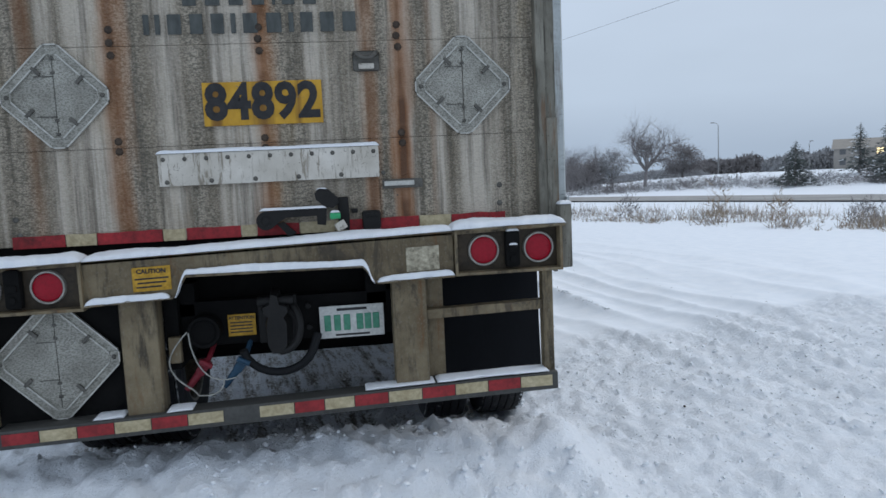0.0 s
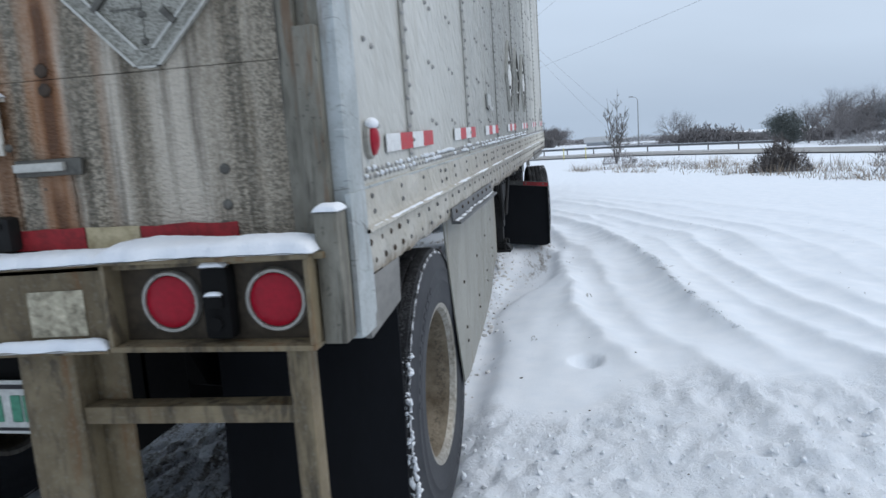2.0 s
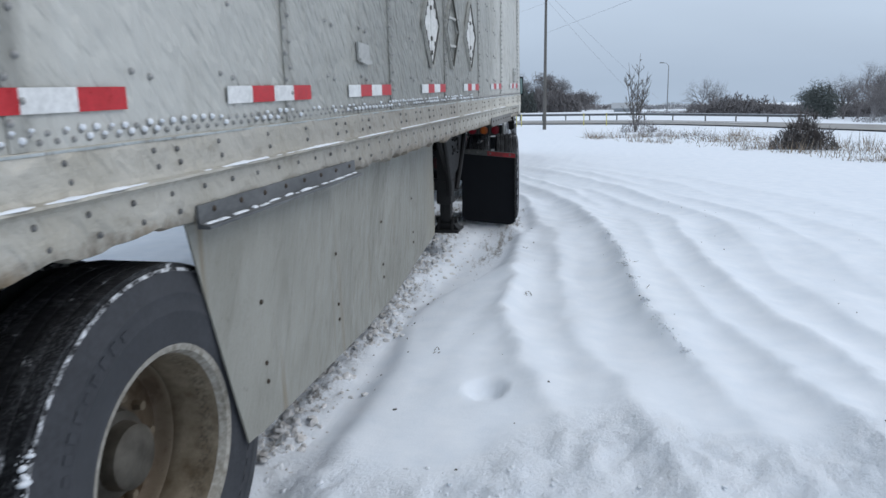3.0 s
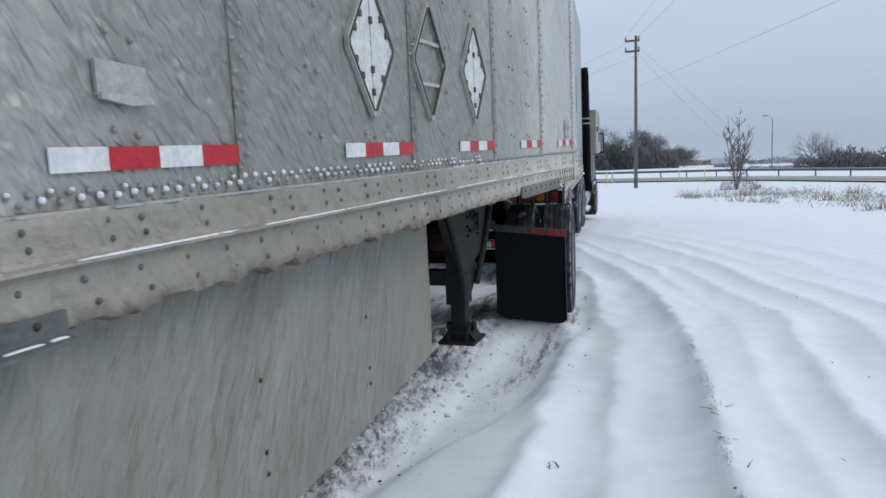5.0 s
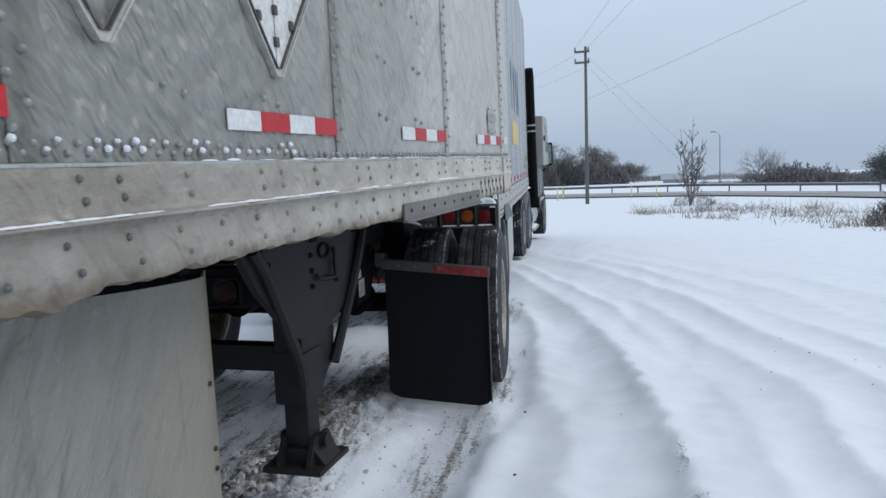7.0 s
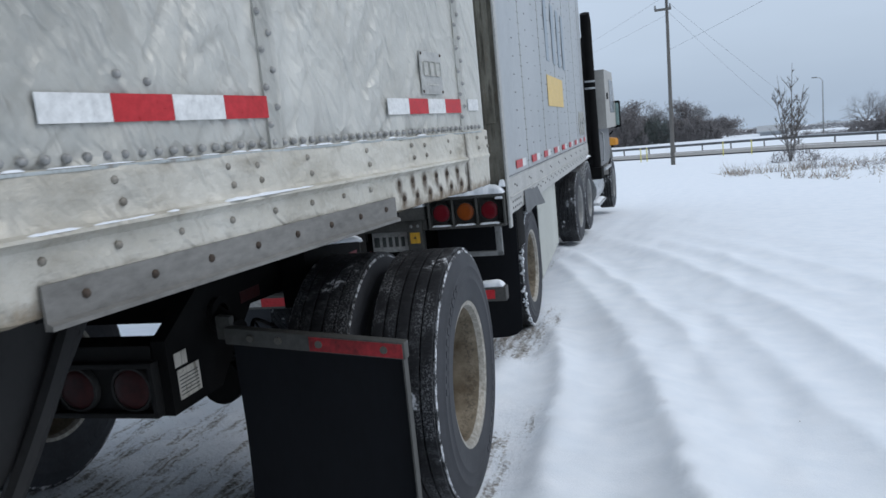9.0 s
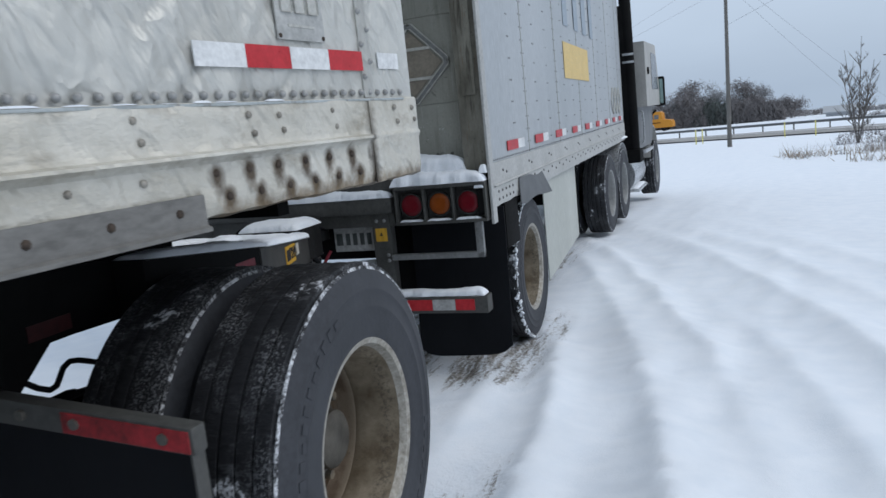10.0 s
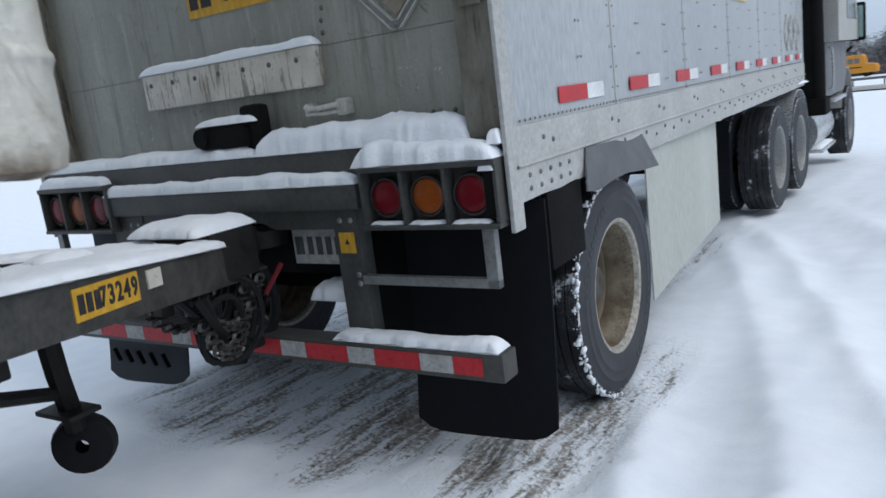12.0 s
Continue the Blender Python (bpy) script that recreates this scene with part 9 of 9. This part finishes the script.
thicket(6.2, 22.1, 1.7, 1.0, 0.95, 2200, M_BUSH, 62, "tangle of dark twigs in the weeds", "shrub", "shrub", 0.5, 0.6)
random.seed(8)
sapling = thing("sapling", "slim bare sapling with upright twigs beside the road", "tree", pose(1.95, 35.2, base_z(1.95, 35.2) - 0.1))
stems, twigs = Soup(), Soup()
for h, lean, turn in ((3.6, 0.06, 0.3), (3.2, 0.20, 3.3), (2.8, 0.30, 0.2), (2.7, 0.32, 2.9), (2.0, 0.34, 5.6)):
    tip = Vector((math.cos(turn) * lean * h * 0.6, math.sin(turn) * lean * h * 0.6, h))
    stems.stick((0, 0, 0), tip * 0.5, 0.026, 0.018, 6)
    stems.stick(tip * 0.5, tip, 0.018, 0.006, 5)
    for k in range(17):
        p = tip * random.uniform(0.2, 0.92)
        out = random.random() * 6.28
        l = random.uniform(0.5, 1.15) * (1.2 - p.z / h)
        end = p + Vector((math.cos(out) * 0.6, math.sin(out) * 0.6, random.uniform(0.45, 0.9))) * l
        stems.stick(p, end, 0.014, 0.005, 4)
        for _ in range(9):
            q = p.lerp(end, random.uniform(0.25, 1.0))
            a = random.random() * 6.28
            twigs.blade(q, q + Vector((math.cos(a) * 0.5, math.sin(a) * 0.5, random.uniform(0.4, 1.0))) * l * random.uniform(0.25, 0.55), 0.013)
for n, soup_ in (("stem", stems), ("crown", twigs)):
    o = new(n, soup_.mesh("sapling_" + n, M_BARK))
    o.parent = sapling
thicket(2.1, 35.0, 1.6, 1.0, 1.0, 700, M_TWIG, 63, "low bare shrub round a sapling", "shrub", "shrub", 0.5, 0.6)
# bank beyond the road
bare_tree(26.0, 60.0, 7.4, 21, "broad bare tree on the bank beyond the road", 7, M_TWIG, 0.95, 1.25)
bare_tree(24.5, 78.0, 6.6, 23, "wide bare tree among bushes", 5, M_TWIG, 0.6)
bare_tree(27.5, 76.0, 6.0, 24, "wide bare tree among bushes", 5, M_TWIG, 0.6)
bare_tree(10.6, 92.0, 5.2, 25, "thin bare tree beyond the road", 3, M_FROST_HAZE, 0.4)
bare_tree(12.0, 93.0, 4.6, 26, "thin bare tree beyond the road", 4, M_FROST_HAZE, 0.5)
for k, (x, y, h, w) in enumerate(((23.0, 67.5, 4.2, 3.8), (25.4, 66.5, 4.7, 3.2), (33.6, 68.4, 3.8, 4.0))):
    round_tree(x, y, h, w, 70 + k, "dense grey-brown leafless tree", M_FROST_HAZE if k % 2 else M_TWIG)
conifer(19.2, 72.0, 3.2, 1.9, 82, "dark conifer among bare trees", 0.06)
for k, (x, y, h) in enumerate(((20.6, 72.5, 4.9), (22.2, 74.0, 4.6), (19.9, 62.0, 3.6), (21.7, 63.5, 3.9))):
    bare_tree(x, y, h, 84 + k, "round-topped bare tree beside the road", 5, M_TWIG, 0.7, 1.2)
round_tree(18.3, 72.0, 3.5, 3.7, 80, "rounded dark green tree", M_NEEDLE)
for k, (x, y, h, w) in enumerate(((32.9, 48.4, 3.5, 3.4), (41.2, 52.4, 4.2, 3.0), (43.2, 51.6, 4.6, 3.2), (38.6, 46.0, 2.6, 3.0))):
    conifer(x, y, h, w, 90 + k, "dark conifer on the snowy bank", 0.12)
for k in range(16):
    x = 4.5 + k * 1.5
    thicket(x, 89.0 - 0.12 * k - 0.9 * max(0, k - 9), 3.4, 3.0, 1.9 + 1.3 * abs(noise.noise(Vector((k * 0.9, 2, 1)))) + (0.7 if 4 < k < 9 else 0) - (1.0 if k < 4 else 0), 1500, M_TWIG, 100 + k, "dark leafless hedge beyond the road", "bushes")
for k in range(40):
    x, y = 19.0 + (k % 20) * 1.75, 56.5 - (k % 20) * 1.0 + 2.4 * (k // 20)
    thicket(x, y, 2.6, 1.8, 1.1 + 1.3 * abs(noise.noise(Vector((k * 1.7, 5, 1)))), 750, M_TWIG if k % 3 else M_FROST_HAZE, 130 + k, "frosted scrub along the bank", "bushes", blade=0.7)
for k, (x, y, h, w) in enumerate(((-25.2, 139, 7.8, 8.2), (-20.3, 140, 8.9, 7.5), (-16.4, 142, 8.1, 5.4), (-12.2, 143, 8.2, 6.3), (-9.5, 145, 6.4, 5.4), (-29.7, 139, 8.4, 7.5), (-35, 141, 8.9, 9), (-4.9, 151, 4.6, 5.4), (-41.7, 142, 8.4, 9))):
    round_tree(x, y, h, w, 160 + k, "dense dark tree in a far grove" if k != 7 else "small dark round tree", M_TWIG if k % 2 else M_FROST_HAZE)
for k in range(9):
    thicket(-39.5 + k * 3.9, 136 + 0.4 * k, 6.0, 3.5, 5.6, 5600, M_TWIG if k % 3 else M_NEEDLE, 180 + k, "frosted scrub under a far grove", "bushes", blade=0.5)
# far woods: every second clump is paler, which paints the haze of distance
for k in range(26):
    a = radians(-38 + k * 5.2)
    r = 150 + 15 * noise.noise(Vector((k * 0.8, 1, 1)))
    far_h = 6.3 - 4.2 * smooth(-4, -2, -38 + k * 5.2) * (1 - smooth(20, 32, -38 + k * 5.2))
    thicket(1.25 * r * math.sin(a), 1.25 * r * math.cos(a), 23, 6, far_h, 6000, M_TWIG if k % 2 else M_FROST_HAZE, 210 + k, "line of far woods, haze put into their pale colour", "woods", "far_woods", 0.3, 2.0)

# ---- pole, wires, lamps and far things ----
def utility_pole():
    x, y = -2.65, 39.9
    z = base_z(x, y) - 0.1
    t = thing("utility_pole", "weathered wooden utility pole with two short crossarms", "utility pole")
    bm = bmesh.new()
    tube(bm, (x, y, z), (x + 0.06, y, z + 7.55), 0.095, 0.06, 14)
    part("pole", bm, M_WOODPOLE, t)
    for dz in (6.75, 7.25):
        bm = bmesh.new()
        box(bm, x - 0.45, x + 0.25, y - 0.13, y - 0.05, z + dz, z + dz + 0.1, 0.01)
        part("crossarm", bm, M_WOODPOLE, t)
        for dx in (-0.42, 0.2):
            bm = bmesh.new()
            tube(bm, (x + dx, y - 0.09, z + dz + 0.1), (x + dx, y - 0.09, z + dz + 0.26), 0.05, 0.03, 8)
            part("insulator", bm, M_STEEL, t)


utility_pole()
for a, b, sag in (((-2.6, 39.8, 4.1), (31, -34, 10.2), 0.5), ((-2.45, 39.8, 6.55), (17.5, -35, 9.5), 0.4), ((-3.05, 39.8, 6.55), (15.0, -35, 9.5), 0.4),
                  ((-2.6, 39.8, 6.4), (-26, 95, 7.6), 0.4), ((-2.6, 39.8, 5.6), (-27, 95, 6.8), 0.4), ((-2.6, 39.9, 6.2), (4.2, 60.0, 0.2), 0.1), ((-2.6, 39.9, 5.8), (2.6, 58.0, 0.2), 0.1)):
    a, b = Vector(a), Vector(b)
    pts = [a.lerp(b, k / 24) - Vector((0, 0, sag * 4 * (k / 24) * (1 - k / 24))) for k in range(25)]
    s = Soup()
    for p, q in zip(pts, pts[1:]):
        s.stick(p, q, 0.0045, 0.0045, 4)
    tagged(new("overhead_wire", s.mesh("overhead_wire", M_CABLE)), "thin grey overhead wire from a wooden pole", "wire", "overhead wires")


def street_lamp(x, y, h, dx, label="tall grey street lamp beyond the road"):
    z = base_z(x, y)
    t = thing("street_lamp", label, "street lamp")
    bm = bmesh.new()
    tube(bm, (x, y, z), (x, y, z + h), 0.085, 0.05, 8)
    bent(bm, [(x, y, z + h - 0.05), (x + dx * 0.3, y, z + h + 0.35), (x + dx, y, z + h + 0.45)], 0.035, 6)
    part("mast", bm, M_STEEL, t)
    bm = bmesh.new()
    box(bm, x + dx * 1.0 - 0.3, x + dx * 1.0 + 0.3, y - 0.12, y + 0.12, z + h + 0.38, z + h + 0.52, 0.04)
    part("lantern", bm, M_STEEL, t)


street_lamp(7.9, 109, 6.4, -0.9)
street_lamp(55.5, 102, 7.4, -0.9)
street_lamp(77, 112, 4.6, 0.4)


def marker_post(x, y):
    z = base_z(x, y)
    t = thing("marker_post", "thin yellow marker post in the snow", "marker post", None, "yellow marker posts")
    bm = bmesh.new()
    tube(bm, (x, y, z - 0.1), (x, y, z + 0.75), 0.03, 0.03, 10)
    part("post", bm, M_POSTYEL, t)
    bm = bmesh.new()
    tube(bm, (x, y, z + 0.75), (x, y, z + 0.79), 0.035, 0.02, 10)
    part("cap", bm, M_SNOW, t)


for x, y in ((-5.0, 46.5), (-4.75, 47.0), (-0.9, 47.5), (0.5, 46.5)):
    marker_post(x, y)


def far_block(name, x, y, w, d, h, yaw, wall, roof, label, category, storeys=1, lit=()):
    """A distant low building with eaves, windows and doors."""
    t = thing(name, label, category, pose(x, y, base_z(x, y) - 0.2, 0, 0, yaw))
    bm = bmesh.new()
    box(bm, -w / 2, w / 2, -d / 2, d / 2, 0, h)
    part("wall", bm, wall, t, smooth=False)
    bm = bmesh.new()
    prism(bm, [(-d / 2 - 0.4, h), (0, h + d * 0.16), (d / 2 + 0.4, h), (d / 2 + 0.4, h - 0.15), (-d / 2 - 0.4, h - 0.15)], -w / 2 - 0.4, w / 2 + 0.4, "X")
    part("roof", bm, roof, t, smooth=False)
    n = max(2, int(w / 3.2))
    for s in range(storeys):
        for k in range(n):
            cx, cz = -w / 2 + (k + 0.5) * w / n, 0.9 + s * (h / storeys)
            bm = bmesh.new()
            box(bm, cx - 0.55, cx + 0.55, -d / 2 - 0.04, -d / 2 + 0.02, cz, cz + 1.2, 0.02)
            part("window", bm, M_LIT if (s, k) in lit else M_WINDOW, t, smooth=False)
    return t


far_block("far_building", 112, 132, 26, 12, 4.2, -38, M_BRICK, M_BRICK, "beige far building with lit windows under low roofs", "building", 2, ((1, 2), (1, 5)))
far_block("far_building", 128, 120, 20, 12, 4.8, -42, M_BRICK, M_TENT, "beige far building with a pale roof", "building", 2)
far_block("pale_shed", 2.6, 131, 4.0, 5, 0.9, 0, M_TENT, M_TENT, "low pale shed across the road", "shed", 0)


def tyre_snow(m, r, w, lo, hi, n, seed, label):
    """Clumps of snow clinging to the tread's outer shoulder, from angle lo to hi, counted up from straight behind."""
    random.seed(seed)
    bm = bmesh.new()
    for _ in range(n):
        a = radians(random.uniform(lo, hi))
        size = 0.002 + 0.011 * random.random() ** 3
        if noise.noise(Vector((a * 5.0, seed, 1))) < random.uniform(-0.5, 0.25):
            continue
        at = (w * (0.94 - 0.22 * random.random() ** 2), -(r + 0.002) * math.cos(a), (r + 0.002) * math.sin(a))
        turn = Euler((random.random() * 6, random.random() * 6, random.random() * 6)).to_matrix().to_4x4()
        bmesh.ops.create_icosphere(bm, subdivisions=1, radius=size, matrix=m @ Matrix.Translation(at) @ turn @ Matrix.Diagonal((1.5, 0.9, 0.7, 1)))
    snow_thing("tyre_snow", bm, label)


tyre_snow(BM @ pose(-0.12, 0.85, 0.39), 0.432, 0.115, -80, 75, 330, 31, "crumbs of snow clinging to a trailer tyre's shoulder")
tyre_snow(pose(-0.165, 1.09, 0.55), 0.526, 0.135, -80, 30, 330, 32, "crumbs of snow clinging to a rear tyre's tread")


def school_bus(x, y, yaw):
    """An orange bus with a short hood, a row of windows and a black rub rail."""
    t = thing("school_bus", "orange school bus passing in front of far trees", "bus", pose(x, y, base_z(x, y) + 0.02, 0, 0, yaw))
    bm = bmesh.new()
    prism(bm, [(-5.0, 0.55), (-5.0, 2.75), (-4.8, 2.95), (3.3, 2.95), (3.55, 2.75), (3.7, 1.75), (4.9, 1.6), (5.1, 1.3), (5.1, 0.55)], -1.2, 1.2, "Y")
    body = part("body", bm, M_BUS, t)
    for k in range(10):
        bm = bmesh.new()
        box(bm, -4.7 + 0.8 * k, -4.05 + 0.8 * k, -1.225, -1.195, 1.85, 2.5, 0.01)
        part("window", bm, M_WINDOW, body, smooth=False)
    bm = bmesh.new()
    box(bm, -5.0, 3.4, -1.23, -1.19, 1.25, 1.36)
    part("rub_rail", bm, M_DARK, body, smooth=False)
    for wx in (-2.9, 3.9):
        for wy in (-1.05, 1.05):
            bm = bmesh.new()
            lathe(bm, [(0.001, -0.14), (0.3, -0.14), (0.48, -0.12), (0.5, 0.0), (0.48, 0.12), (0.3, 0.14), (0.001, 0.14)], 24, "Y", Matrix.Translation((wx, wy, 0.5)))
            part("wheel", bm, M_RUBBER, t)


school_bus(-25.0, 124.0, 0)


# ---- straw and stalks sticking out of the snow ----
def grass_tuft(x, y, n, h, seed, flat=False):
    random.seed(seed)
    s = Soup()
    z = ground_at(x, y)[0]
    for _ in range(n):
        p = Vector((random.gauss(0, 0.02), random.gauss(0, 0.02), -0.01))
        a = random.random() * 6.28
        d = Vector((math.cos(a) * (1.0 if flat else 0.5), math.sin(a) * (1.0 if flat else 0.5), 0.25 if flat else 0.8)) * h * random.uniform(0.5, 1.1)
        mid_ = p + d * 0.55
        s.stick(p, mid_, 0.0024, 0.0018, 4)
        s.stick(mid_, mid_ + Vector((d.x * 0.7, d.y * 0.7, d.z * 0.15)), 0.0018, 0.0008, 4)
    ob = tagged(new("grass_tuft", s.mesh("grass_tuft", M_STRAW)), "few dry grass blades sticking out of the snow", "grass")
    ob.location = (x, y, z)
    return ob


M_STRAW = mat_mottled("dry_straw", (0.07, 0.055, 0.04), (0.16, 0.13, 0.09), 30.0, 0.8, 0.0, 0.1)
for k, (x, y, n, h, flat) in enumerate(((0.51, 4.49, 7, 0.06, False), (1.22, 5.15, 4, 0.08, True), (1.24, 4.87, 4, 0.07, True), (1.27, 4.55, 3, 0.05, True), (1.68, 4.89, 3, 0.06, True), (0.30, 6.0, 4, 0.04, False), (0.15, 3.3, 5, 0.05, False))):
    grass_tuft(x, y, n, h, 300 + k, flat)
